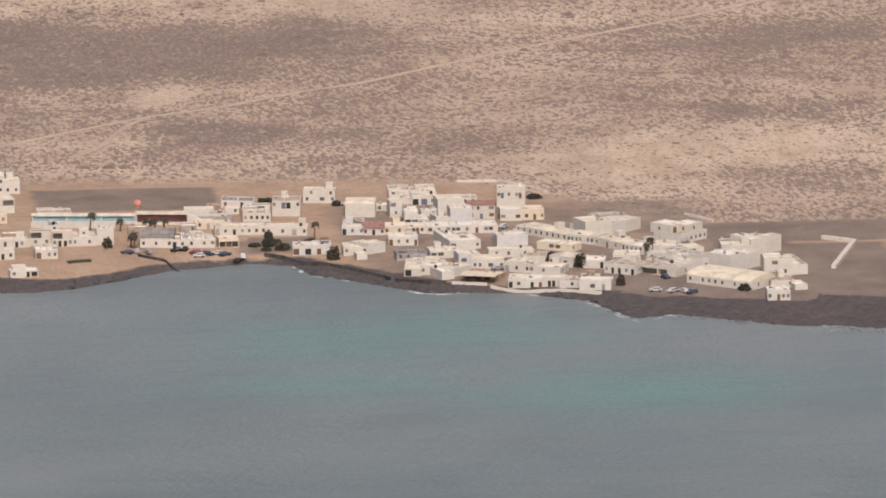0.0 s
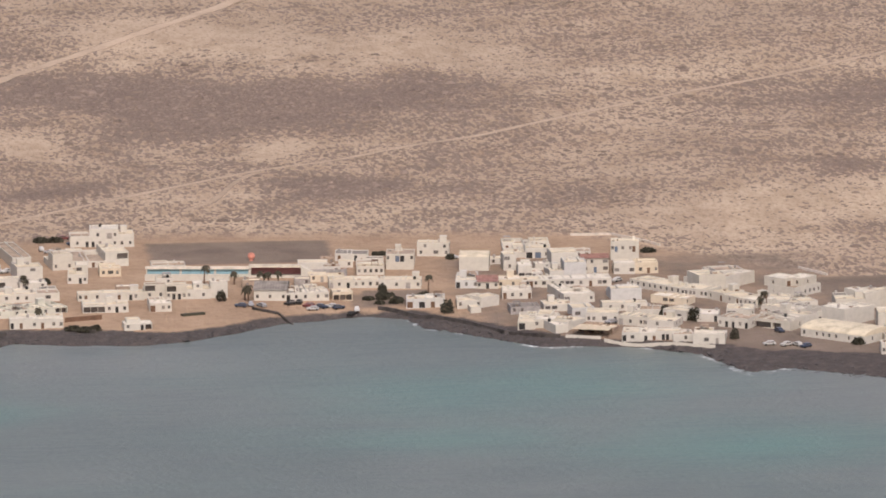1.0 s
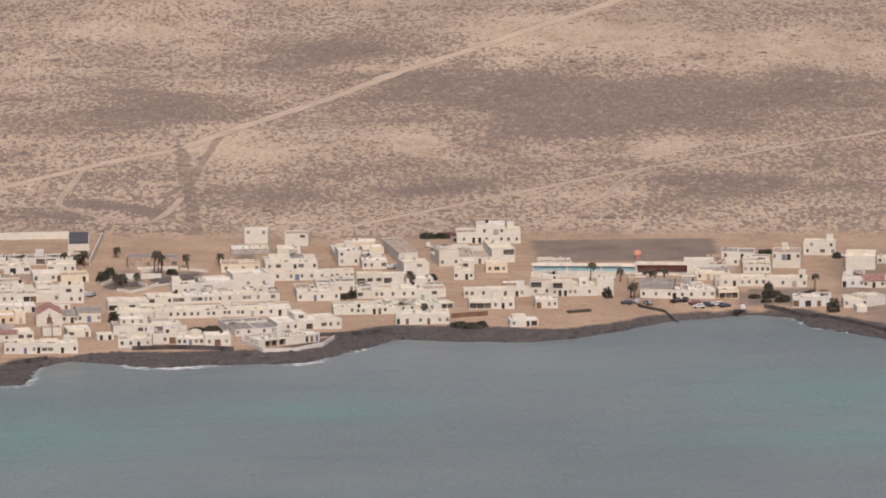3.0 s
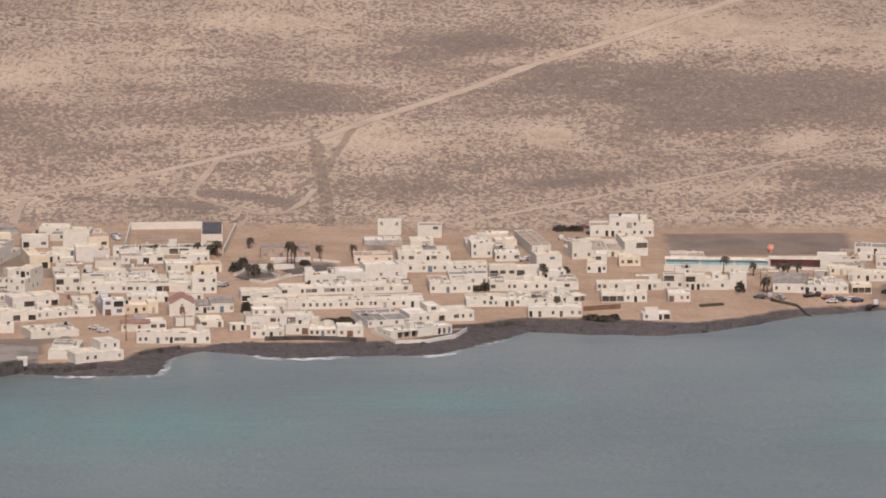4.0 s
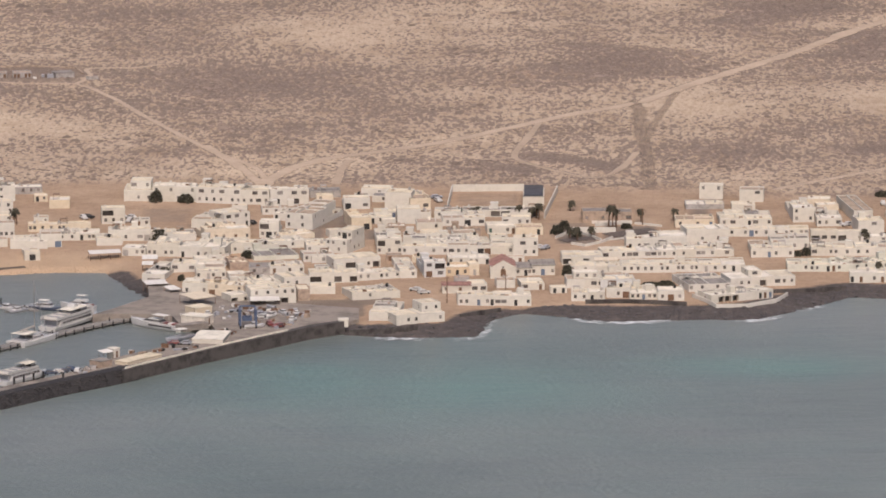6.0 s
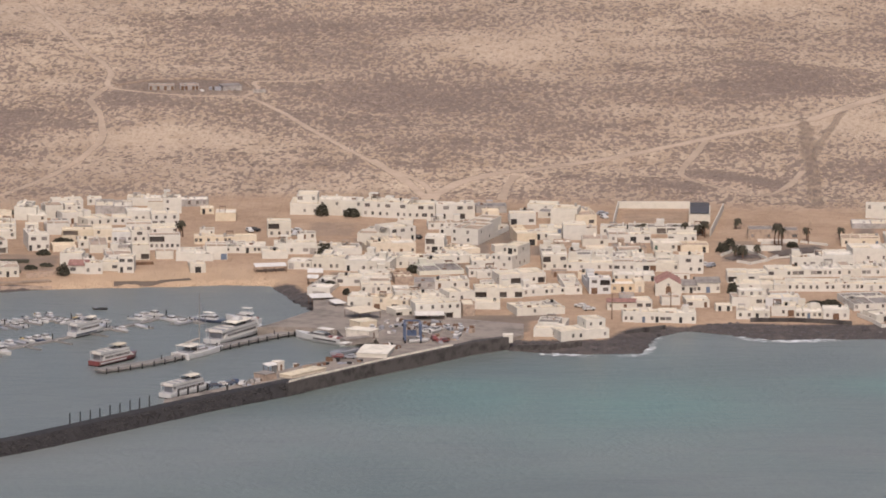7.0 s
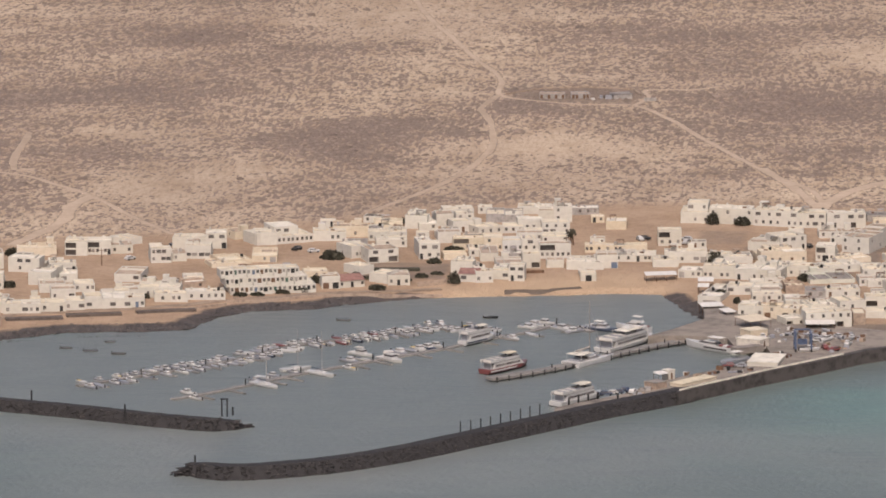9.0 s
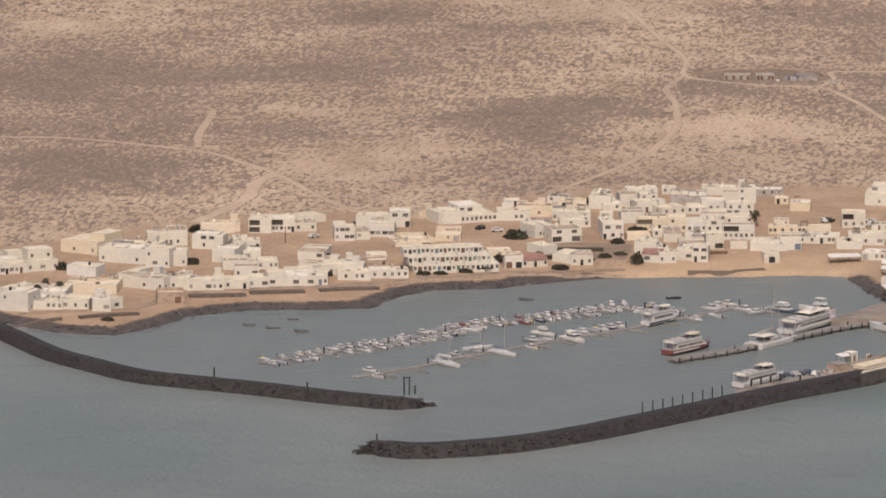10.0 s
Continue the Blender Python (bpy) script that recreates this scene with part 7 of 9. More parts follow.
home(-204.8, 2681.4, 5, 9.3, 11.6, 3.1, "ww.w")
home(-195.4, 2678.2, 9, 9.3, 10.4, 2.4, "w..w")
home(-153.7, 2635.4, 5, 8.9, 11.2, 2.6, "...")
home(-128.8, 2644.7, 8, 10.1, 11.3, 2.4, "...")
home(-99.8, 2624.5, 30, 14.4, 13.3, 2.4, "w...")
home(-94.5, 2609.8, 15, 16.0, 15.4, 1.6, "...", c="pale", roof="grey")
home(-116.7, 2595.5, 8, 10.0, 10.9, 2.4, "..w.")
home(-95.9, 2561.1, 18, 12.0, 12.7, 2.3, "..w.")
home(-104.8, 2567.0, 9, 8.0, 10.6, 2.7, "w..")
home(-113.7, 2598.3, 6, 7.5, 13.1, 2.0, "..", roof="tan")
home(-80.9, 2622.1, 6, 7.4, 15.5, 2.8, "w..")
home(-78.0, 2604.2, 9, 8.3, 10.9, 2.4, ".w.")
home(-48.3, 2577.1, 7, 5.9, 10.7, 2.7, ".w", plot=16.9)
home(-88.4, 2648.4, 23, 12.7, 11.3, 1.8, "...", c="cream")
home(-415.5, 2511.7, -2, 10.7, 14.6, 3.1, ".w.w")
home(-376.0, 2536.6, 3, 8.6, 14.8, 3.9, ".w..")
home(-360.9, 2574.0, 10, 8.9, 16.3, 3.2, "..w")
home(-357.8, 2592.4, 8, 6.3, 11.0, 3.2, "W.")
home(-367.0, 2595.5, -1, 6.6, 11.1, 3.6, "..")
home(-337.7, 2595.2, -3, 9.3, 15.4, 2.8, "..W", roof="tan")
home(-324.3, 2634.2, 9, 5.1, 10.2, 2.8, "w.")
home(-305.7, 2624.6, 21, 12.3, 11.2, 1.6, "...", c="cream")
home(-333.1, 2567.4, 8, 5.9, 10.8, 2.8, "w.")
home(-399.7, 2604.3, 7, 7.3, 13.4, 2.8, "..", c="tan")
home(84.7, 2650.7, 5, 11.4, 9.0, 1.6, "....")
home(21.1, 2573.6, 7, 8.0, 8.5, 2.0, "..w")
home(321.3, 2571.4, -11, 8.0, 8.6, 2.0, "..", roof="tan")
home(358.3, 2550.7, -14, 5.7, 10.7, 2.7, ".w")
home(286.4, 2683.1, -4, 7.7, 9.4, 2.0, "..", plot=22.0)
# small outbuildings and back houses between the rows
home(-285.0, 2602.0, 12, 13.3, 8.0, 3.0, ".dwww", c="grey")
home(-63.0, 2731.0, -7, 10.6, 8.0, 2.8, "..w.")
home(213.0, 2668.0, -4, 10.5, 7.0, 2.6, "....")
home(-300.0, 2608.0, 21, 12.0, 8.1, 2.2, "d.dwd", roof="tan")
home(-207.0, 2734.0, 2, 12.3, 8.0, 3.0, "...w.")
home(162.0, 2668.0, -0, 12.0, 9.2, 3.0, "..w.w", roof="tan")
home(216.0, 2644.0, -2, 12.5, 7.2, 2.6, "wd..d", c="cream")
home(-81.0, 2728.0, 6, 11.1, 7.4, 2.6, ".w..", c="grey", roof="grey")
home(-30.0, 2653.0, 6, 11.6, 8.6, 2.4, "d.d.", c="tan", roof="grey")
home(51.0, 2671.0, 2, 13.7, 9.2, 3.0, "w.w.d", c="cream", roof="tan")
home(-57.0, 2689.0, 4, 11.0, 8.0, 2.2, "..dd")
home(-234.0, 2728.0, 12, 11.2, 8.1, 2.8, "...d")
home(228.0, 2683.0, -7, 11.7, 8.7, 2.8, "d.d.", roof="grey")
home(-96.0, 2695.0, 6, 13.2, 8.0, 2.4, "wwdww", roof="tan")
home(279.0, 2578.0, 2, 10.3, 8.3, 2.6, "ww..", c="grey", roof="grey")
home(-189.0, 2734.0, 7, 10.9, 6.8, 2.6, ".www", c="grey")
home(-228.0, 2644.0, 12, 8.2, 7.1, 2.2, "...", c="cream")
home(309.0, 2680.0, -4, 8.7, 7.4, 2.4, "wwd", roof="tan")
home(-60.0, 2719.0, -7, 8.1, 7.6, 2.4, ".w.", roof="grey")
home(-273.0, 2605.0, 12, 8.3, 7.4, 2.8, ".wd", c="cream")
home(-312.0, 2680.0, -55, 9.2, 6.1, 2.8, ".w.", c="cream")
home(-297.0, 2599.0, 10, 8.6, 6.4, 2.4, "dw.", c="grey")
home(96.0, 2713.0, -4, 8.2, 7.3, 2.6, "...", c="cream")
home(69.0, 2704.0, 2, 8.4, 8.0, 2.2, "...")
home(99.0, 2701.0, 9, 7.7, 6.0, 2.8, "...", c="cream")
home(-30.0, 2644.0, 6, 8.1, 7.8, 3.0, ".dw", roof="tan")
home(-60.0, 2677.0, 4, 7.9, 7.8, 2.6, "dw.")
home(219.0, 2659.0, -4, 6.2, 5.5, 2.8, ".w", roof="tan")
home(-42.0, 2650.0, 3, 6.8, 5.6, 2.4, ".w", c="cream")
home(-54.0, 2662.0, 3, 6.1, 5.2, 2.2, "w.", c="tan")
home(-264.0, 2713.0, -6, 6.5, 5.7, 2.4, "ww", roof="grey")
home(189.0, 2635.0, -0, 6.6, 5.1, 3.0, "wd", c="tan")
home(-15.0, 2560.0, 7, 6.3, 6.4, 2.8, "..", roof="tan")
home(-207.0, 2647.0, 7, 6.3, 5.4, 2.2, ".w", c="grey")
home(279.0, 2671.0, 3, 6.0, 5.2, 2.2, "ww")
home(-192.0, 2632.0, 7, 6.1, 6.0, 2.8, "..", roof="tan")
home(-231.0, 2719.0, 12, 6.6, 6.7, 2.8, "ww")
home(-183.0, 2719.0, 7, 4.8, 4.7, 2.4, "dw", c="cream")
home(-78.0, 2587.0, 7, 4.8, 4.0, 2.2, "dd", roof="grey")
home(-111.0, 2701.0, -1, 5.4, 4.7, 2.2, "..")
home(-54.0, 2608.0, 3, 5.4, 3.9, 2.2, "d.", c="tan", roof="grey")
home(-279.0, 2704.0, 7, 5.6, 4.4, 2.4, "dd")
home(-45.0, 2605.0, -0, 5.0, 4.8, 2.2, ".w", c="cream")
home(144.0, 2632.0, -0, 5.1, 4.8, 2.4, "..", c="tan")
home(-30.0, 2566.0, 3, 5.0, 4.8, 2.4, "..", c="grey")
home(-75.0, 2653.0, 23, 5.2, 3.8, 2.4, ".w")
home(-180.0, 2674.0, 5, 5.2, 4.8, 2.8, ".w", roof="tan")
home(225.0, 2671.0, -4, 5.1, 4.4, 2.4, ".w")
home(-144.0, 2671.0, 6, 5.4, 5.0, 2.6, "dw", roof="grey")
home(-18.0, 2644.0, 6, 6.2, 4.9, 2.4, ".d")
home(207.0, 2638.0, -2, 5.6, 5.0, 2.6, ".w", c="grey")
home(-12.0, 2605.0, -0, 6.2, 4.1, 2.2, "wd", roof="tan")
home(-57.0, 2671.0, 4, 5.0, 4.4, 2.8, "..")
home(219.0, 2677.0, -4, 5.2, 4.9, 2.4, ".w", c="tan")
home(159.0, 2644.0, -0, 5.8, 4.5, 2.8, ".w")
home(294.0, 2659.0, 3, 5.8, 4.9, 2.2, ".w")
home(3.0, 2551.0, 7, 5.6, 4.2, 2.2, "dd")
home(-81.0, 2719.0, 6, 6.0, 4.7, 2.6, "w.", c="cream")
home(-225.0, 2734.0, 4, 5.2, 5.0, 2.6, "ww")
home(-243.0, 2683.0, 7, 4.7, 4.2, 2.4, "w.")
home(-96.0, 2683.0, -19, 4.7, 4.9, 2.8, "d.")
home(-45.0, 2689.0, -0, 5.3, 5.0, 2.2, "..", roof="tan")
home(96.0, 2695.0, 4, 5.0, 4.0, 2.4, "..")

# ---- things round the village and in the harbour ----
church(-16.0, 2576.5, 3, 8.4, 12, 4.1)
apartment_terraces(-285.4, 2580.7, 16, 30.1, 13)
sports_stand(153.7, 2661.3, 189.8, 2656.9, 207.8, 2654.7)
water_ball(192.7, 2688.1)
wall_run([(210.0, 2655.5), (221.5, 2654.1), (224.0, 2655.9)], 2.6, 0.4, GREY, "grey rendered boundary wall of the football ground", "garden_wall")
wall_run([(311.1, 2723.9), (325.9, 2723.2), (335.5, 2709.5), (340.7, 2699.9)], 0.9, 0.6, GLAZE, "low pale stone wall at the village edge", "garden_wall")
wall_run([(384.0, 2650.3), (392.0, 2636.3)], 0.9, 0.6, GLAZE, "low pale stone wall on bare ground", "garden_wall")
wall_run([(425.0, 2600.3), (434.9, 2591.7), (420.1, 2546.2)], 1.3, 1.6, GLAZE, "thick pale angled stone wall on the headland", "garden_wall")
wall_run([(230.2, 2600.2), (236.0, 2595.4), (248.3, 2580.5), (260.4, 2565.8), (268.7, 2552.7)], 1.2, 0.6, SEAWALL, "dark stone shore wall", "garden_wall")
wall_run([(270.4, 2550.5), (278.3, 2543.5), (286.5, 2539.5)], 1.2, 0.6, SEAWALL, "dark stone shore wall below the houses", "garden_wall")
wall_run([(288.4, 2539.2), (299.9, 2535.6)], 1, 0.4, WHITE, "low white terrace wall on the shore", "garden_wall")
wall_run([(300.7, 2532.3), (317.4, 2524.9), (336.5, 2517.1)], 1, 0.4, WHITE, "low white terrace wall on the shore", "garden_wall")
wall_run([(186.5, 2599.4), (194.9, 2593.2), (199.5, 2583.4)], 0.9, 0.6, SEAWALL, "dark stone wall at the little slipway", "garden_wall")
wall_run([(-36.7, 2704.8), (-35.5, 2740.5), (-9.5, 2741.8)], 2.6, 0.4, WHITE, "white walled yard behind long building", "garden_wall")
wall_run([(-2.1, 2687.5), (2.5, 2739.7)], 2.4, 0.4, WHITE, "white yard wall", "garden_wall")
wall_run([(20.9, 2655.1), (29.7, 2661.4), (36.9, 2665.7)], 0.3, 9, SOIL, "dark bare soil bed of the garden square", "planting_bed")
wall_run([(4.2, 2644.5), (9.8, 2648.7), (15.3, 2649.8)], 0.3, 6, SOIL, "dark bare soil bed of the garden square", "planting_bed")
wall_run([(7.2, 2661.5), (23.0, 2661.4)], 1.9, 0.5, WHITE, "white terrace wall behind the planted beds", "garden_wall")
wall_run([(-66.2, 2488.4), (-56.5, 2488.0), (-43.8, 2490.7)], 1.8, 0.8, SEAWALL, "dark stone shore wall below the houses", "garden_wall")
wall_run([(15.9, 2673.3), (28.9, 2677.6)], 1.2, 0.4, WHITE, "low white wall of the garden square", "garden_wall")
wall_run([(29.9, 2677.6), (37.8, 2673.2), (39.4, 2672.1)], 0.8, 0.5, WHITE, "low white wall of the garden square", "garden_wall")
wall_run([(1.9, 2649.8), (5.8, 2658.3), (11.4, 2658.3), (15.7, 2649.8), (17.7, 2645.5)], 0.9, 0.5, WHITE, "curved low white wall round a planted bed", "garden_wall")
wall_run([(7.4, 2639.2), (12.1, 2635.0), (17.7, 2641.3), (21.7, 2649.8)], 0.9, 0.5, WHITE, "curved low white wall round a planted bed", "garden_wall")
wall_run([(18.9, 2645.5), (29.6, 2651.9), (38.0, 2658.2)], 0.6, 0.4, WHITE, "white garden wall beside bare soil", "garden_wall")
wall_run([(48.3, 2716.5), (61.8, 2713.7)], 1.4, 0.8, WHITE, "white terrace wall below a hill house", "garden_wall")
wall_run([(14.7, 2678.6), (28.7, 2679.1)], 1, 0.5, GLAZE, "pale low wall", "garden_wall")
wall_run([(121.1, 2581.8), (133.9, 2585.2)], 1.6, 0.3, WOOD, "brown reed fence on the shore", "garden_wall")
wall_run([(120.2, 2570.8), (130.9, 2565.3)], 1, 0.5, SEAWALL, "dark stone shore wall", "garden_wall")
wall_run([(71.0, 2553.2), (88.4, 2559.3), (100.2, 2566.7)], 1.2, 0.6, SEAWALL, "dark stone shore wall below the houses", "garden_wall")
wall_run([(11.8, 2535.1), (27.0, 2535.4), (45.8, 2532.4)], 1.4, 0.7, SEAWALL, "dark stone shore wall below the houses", "garden_wall")
wall_run([(-29.8, 2512.1), (-24.2, 2518.3), (-16.7, 2524.5)], 1.2, 0.6, SEAWALL, "dark stone shore wall", "garden_wall")
wall_run([(-299.8, 2564.4), (-284.7, 2568.5), (-269.2, 2577.8), (-267.6, 2578.9), (-250.6, 2584.0), (-228.0, 2591.3)], 0.9, 0.6, TAN, "brown promenade wall above the rocks", "garden_wall")
wall_run([(-313.4, 2548.4), (-299.3, 2560.4)], 0.9, 0.6, TAN, "brown promenade wall above the rocks", "garden_wall")
wall_run([(-298.0, 2571.0), (-284.0, 2574.5), (-268.5, 2583.5), (-250.0, 2590.0), (-229.0, 2597.0)], 0.15, 4.5, PAVING, "brown paved promenade along the bay", "promenade")
wall_run([(-424.0, 2490.0), (-404.0, 2494.0), (-386.0, 2502.0), (-369.0, 2534.0), (-350.0, 2541.0), (-330.0, 2547.0), (-312.0, 2558.0), (-300.0, 2569.0)], 0.15, 4.0, PAVING, "brown paved promenade along the bay", "promenade")
wall_run([(-370.0, 2524.6), (-351.5, 2530.2)], 0.8, 3.5, SOIL, "dark walled planting strip along the promenade", "planting_strip")
wall_run([(-350.6, 2533.4), (-332.4, 2538.0)], 0.8, 3.5, SOIL, "dark walled planting strip along the promenade", "planting_strip")
wall_run([(-327.5, 2540.4), (-308.7, 2549.7)], 0.8, 3, SOIL, "dark walled planting strip along the promenade", "planting_strip")
wall_run([(-426.1, 2475.2), (-406.2, 2480.7)], 0.8, 2.5, SOIL, "dark walled planting strip along the promenade", "planting_strip")
wall_run([(-400.7, 2482.4), (-382.4, 2492.8)], 0.8, 2.5, SOIL, "dark walled planting strip along the promenade", "planting_strip")
wall_run([(-237.3, 2598.0), (-226.1, 2603.8)], 1.6, 0.5, TAN, "brown stone garden wall", "garden_wall")
wall_run([(-261.1, 2607.0), (-258.2, 2621.7), (-238.6, 2622.8)], 1, 2.5, LEAF, "dark clipped hedge round a sandy garden", "hedge")
wall_run([(-210.0, 2610.9), (-202.9, 2620.6), (-195.2, 2622.1)], 1, 0.5, WOOD, "low brown fence above the beach", "garden_wall")
wall_run([(161.5, 2588.1), (169.4, 2591.2)], 0.7, 2, LEAF, "low dark planted bed on sand", "hedge")
prism("quay", [(-135.1, 2542.5), (-146.0, 2520.1), (-152.2, 2509.5), (-143.6, 2511.0), (-134.1, 2510.5), (-125.5, 2507.0), (-122.6, 2494.0), (-112.3, 2494.6), (-109.8, 2480.7), (-123.0, 2457.2), (-141.0, 2433.8), (-154.0, 2408.3), (-174.0, 2384.7), (-173.9, 2373.6), (-153.2, 2396.1), (-137.2, 2415.0), (-129.6, 2425.9), (-112.4, 2449.0), (-94.9, 2469.7), (-79.8, 2490.5), (-67.9, 2497.2), (-63.3, 2501.5), (-63.9, 2521.9), (-82.0, 2529.0), (-107.1, 2540.0), (-123.1, 2554.8), (-131.5, 2570.2), (-138.8, 2596.8)], -2, 2.9, CONCRETE, "grey-brown concrete harbour quay with worn surface")
prism("sea_wall", [(-136.6, 2405.0), (-129.1, 2415.8), (-112.0, 2438.9), (-94.5, 2460.4), (-79.5, 2480.1), (-67.7, 2490.8), (-67.8, 2493.8), (-79.6, 2484.1), (-94.7, 2464.3), (-112.2, 2442.7), (-129.3, 2419.6), (-136.8, 2408.7)], -2, 4.3, SEAWALL, "stained concrete sea wall of the quay")
prism("parapet", [(-135.9, 2407.7), (-129.1, 2417.6), (-120.6, 2428.6), (-112.1, 2440.7), (-103.4, 2451.9), (-94.6, 2463.2), (-85.8, 2473.6), (-85.8, 2474.4), (-94.6, 2464.0), (-103.4, 2452.7), (-112.1, 2441.5), (-120.6, 2429.4), (-129.1, 2418.4), (-135.9, 2408.5)], 4.2, 4.8, ROOF_WHITE, "pale parapet cap along the sea wall", "structure", "wall")
mole([(-281.6, 2284.2), (-277.2, 2286.3), (-267.1, 2281.9), (-253.7, 2285.5), (-234.1, 2297.4), (-214.9, 2316.4), (-199.9, 2335.3), (-178.2, 2363.2), (-160.2, 2386.7), (-145.1, 2403.7), (-135.8, 2414.8)], 3.8, 2.2, 4.4, "dark rubble outer breakwater of the harbour", 21)
mole([(-270.2, 2359.1), (-279.7, 2356.1), (-298.4, 2362.1), (-327.1, 2374.5), (-346.3, 2381.5), (-365.7, 2389.6), (-382.9, 2405.7), (-398.5, 2422.3), (-413.7, 2446.2), (-424.1, 2463.0), (-434.6, 2480.1), (-447.7, 2500.3)], 3.4, 1.7, 3.8, "dark rubble inner breakwater of the harbour", 22)
pontoon([(-331.7, 2421.7), (-313.3, 2440.6), (-288.4, 2466.1), (-269.3, 2496.6), (-255.3, 2507.9), (-237.6, 2520.6), (-227.3, 2533.8), (-220.9, 2536.4), (-211.6, 2528.8), (-205.2, 2525.1)], 1.1, 0.55, "long floating pontoon with mooring fingers", 9.5, 7)
pontoon([(-298.3, 2401.5), (-283.0, 2418.8), (-267.1, 2441.2), (-257.2, 2452.7), (-247.2, 2464.3), (-233.7, 2479.3), (-223.4, 2490.1), (-215.0, 2500.8), (-203.1, 2517.1), (-194.3, 2526.0), (-184.9, 2541.2), (-180.0, 2538.5), (-172.1, 2529.7)], 1.1, 0.55, "long floating pontoon with mooring fingers", 14, 8)
pontoon([(-199.5, 2440.4), (-185.1, 2454.1), (-176.6, 2464.6), (-168.2, 2477.1), (-159.6, 2488.8), (-151.0, 2500.5), (-142.2, 2510.3), (-137.6, 2513.7)], 2.0, 1.3, "concrete ferry pier on piles")
post(-196.9, 2439.8, -1.0, 2.6, 0.28, "dark fender post along the ferry pier", "fender_post")
post(-193.3, 2443.3, -1.0, 2.6, 0.28, "dark fender post along the ferry pier", "fender_post")
post(-189.7, 2446.7, -1.0, 2.6, 0.28, "dark fender post along the ferry pier", "fender_post")
post(-186.1, 2450.2, -1.0, 2.6, 0.28, "dark fender post along the ferry pier", "fender_post")
post(-182.5, 2453.9, -1.0, 2.6, 0.28, "dark fender post along the ferry pier", "fender_post")
post(-179.3, 2457.8, -1.0, 2.6, 0.28, "dark fender post along the ferry pier", "fender_post")
post(-176.2, 2461.7, -1.0, 2.6, 0.28, "dark fender post along the ferry pier", "fender_post")
post(-174.0, 2464.6, -1.0, 2.6, 0.28, "dark fender post along the ferry pier", "fender_post")
post(-171.2, 2468.8, -1.0, 2.6, 0.28, "dark fender post along the ferry pier", "fender_post")
post(-168.4, 2472.9, -1.0, 2.6, 0.28, "dark fender post along the ferry pier", "fender_post")
post(-165.5, 2477.1, -1.0, 2.6, 0.28, "dark fender post along the ferry pier", "fender_post")
post(-162.6, 2481.1, -1.0, 2.6, 0.28, "dark fender post along the ferry pier", "fender_post")
post(-159.6, 2485.1, -1.0, 2.6, 0.28, "dark fender post along the ferry pier", "fender_post")
post(-157.0, 2488.7, -1.0, 2.6, 0.28, "dark fender post along the ferry pier", "fender_post")
post(-154.0, 2492.7, -1.0, 2.6, 0.28, "dark fender post along the ferry pier", "fender_post")
post(-151.1, 2496.8, -1.0, 2.6, 0.28, "dark fender post along the ferry pier", "fender_post")
post(-148.4, 2500.2, -1.0, 2.6, 0.28, "dark fender post along the ferry pier", "fender_post")
post(-145.0, 2503.9, -1.0, 2.6, 0.28, "dark fender post along the ferry pier", "fender_post")
post(-141.7, 2507.6, -1.0, 2.6, 0.28, "dark fender post along the ferry pier", "fender_post")
post(-139.7, 2509.5, -1.0, 2.6, 0.28, "dark fender post along the ferry pier", "fender_post")
motorboat(-327.1, 2419.9, 132, 6.3, BOAT_GREY, True, None, "small grey cabin motorboat moored at a pontoon")
motorboat(-331.1, 2428.5, 310, 5.5, BOAT_WHITE, False, BOAT_YELLOW, "small white open boat moored at a pontoon")
motorboat(-324.6, 2422.6, 130, 6.3, BOAT_GREY, False, None, "small grey open boat moored at a pontoon")
motorboat(-326.2, 2432.9, 317, 4.8, BOAT_GREY, True, None, "small grey cabin motorboat moored at a pontoon")
motorboat(-320.3, 2427.4, 134, 5.9, BOAT_GREY, True, CANVAS, "small grey cabin motorboat moored at a pontoon")
motorboat(-317.9, 2429.6, -45, 6.0, BOAT_GREY, False, BOAT_BLUE, "small grey open boat moored at a pontoon")
motorboat(-321.0, 2438.5, 138, 4.9, BOAT_WHITE, True, BOAT_YELLOW, "small white cabin motorboat moored at a pontoon")
motorboat(-315.4, 2432.1, 131, 6.0, BOAT_WHITE, True, CANVAS, "small white cabin motorboat moored at a pontoon")
motorboat(-318.3, 2440.5, 320, 4.4, BOAT_GREY, True, None, "small grey cabin motorboat moored at a pontoon")
motorboat(-315.9, 2443.1, 315, 5.3, BOAT_GREY, True, None, "small grey cabin motorboat moored at a pontoon")
motorboat(-310.6, 2438.1, 140, 5.1, BOAT_GREY, True, BOAT_BLUE, "small grey cabin motorboat moored at a pontoon")
motorboat(-313.5, 2445.2, 139, 4.2, BOAT_GREY, True, None, "small grey cabin motorboat moored at a pontoon")
motorboat(-311.4, 2448.9, 318, 5.9, BOAT_WHITE, False, None, "small white open boat moored at a pontoon")
motorboat(-305.3, 2442.5, -50, 6.2, BOAT_GREY, True, None, "small grey cabin motorboat moored at a pontoon")
motorboat(-309.3, 2451.4, 141, 5.9, BOAT_GREY, True, None, "small grey cabin motorboat moored at a pontoon")
motorboat(-306.9, 2453.2, 139, 5.9, BOAT_GREY, True, CANVAS, "small grey cabin motorboat moored at a pontoon")
motorboat(-300.6, 2447.3, -43, 6.0, BOAT_WHITE, True, None, "small white cabin motorboat moored at a pontoon")
motorboat(-304.0, 2455.7, 314, 5.2, BOAT_GREY, True, None, "small grey cabin motorboat moored at a pontoon")
motorboat(-298.8, 2450.3, -45, 4.4, BOAT_GREY, False, None, "small grey open boat moored at a pontoon")
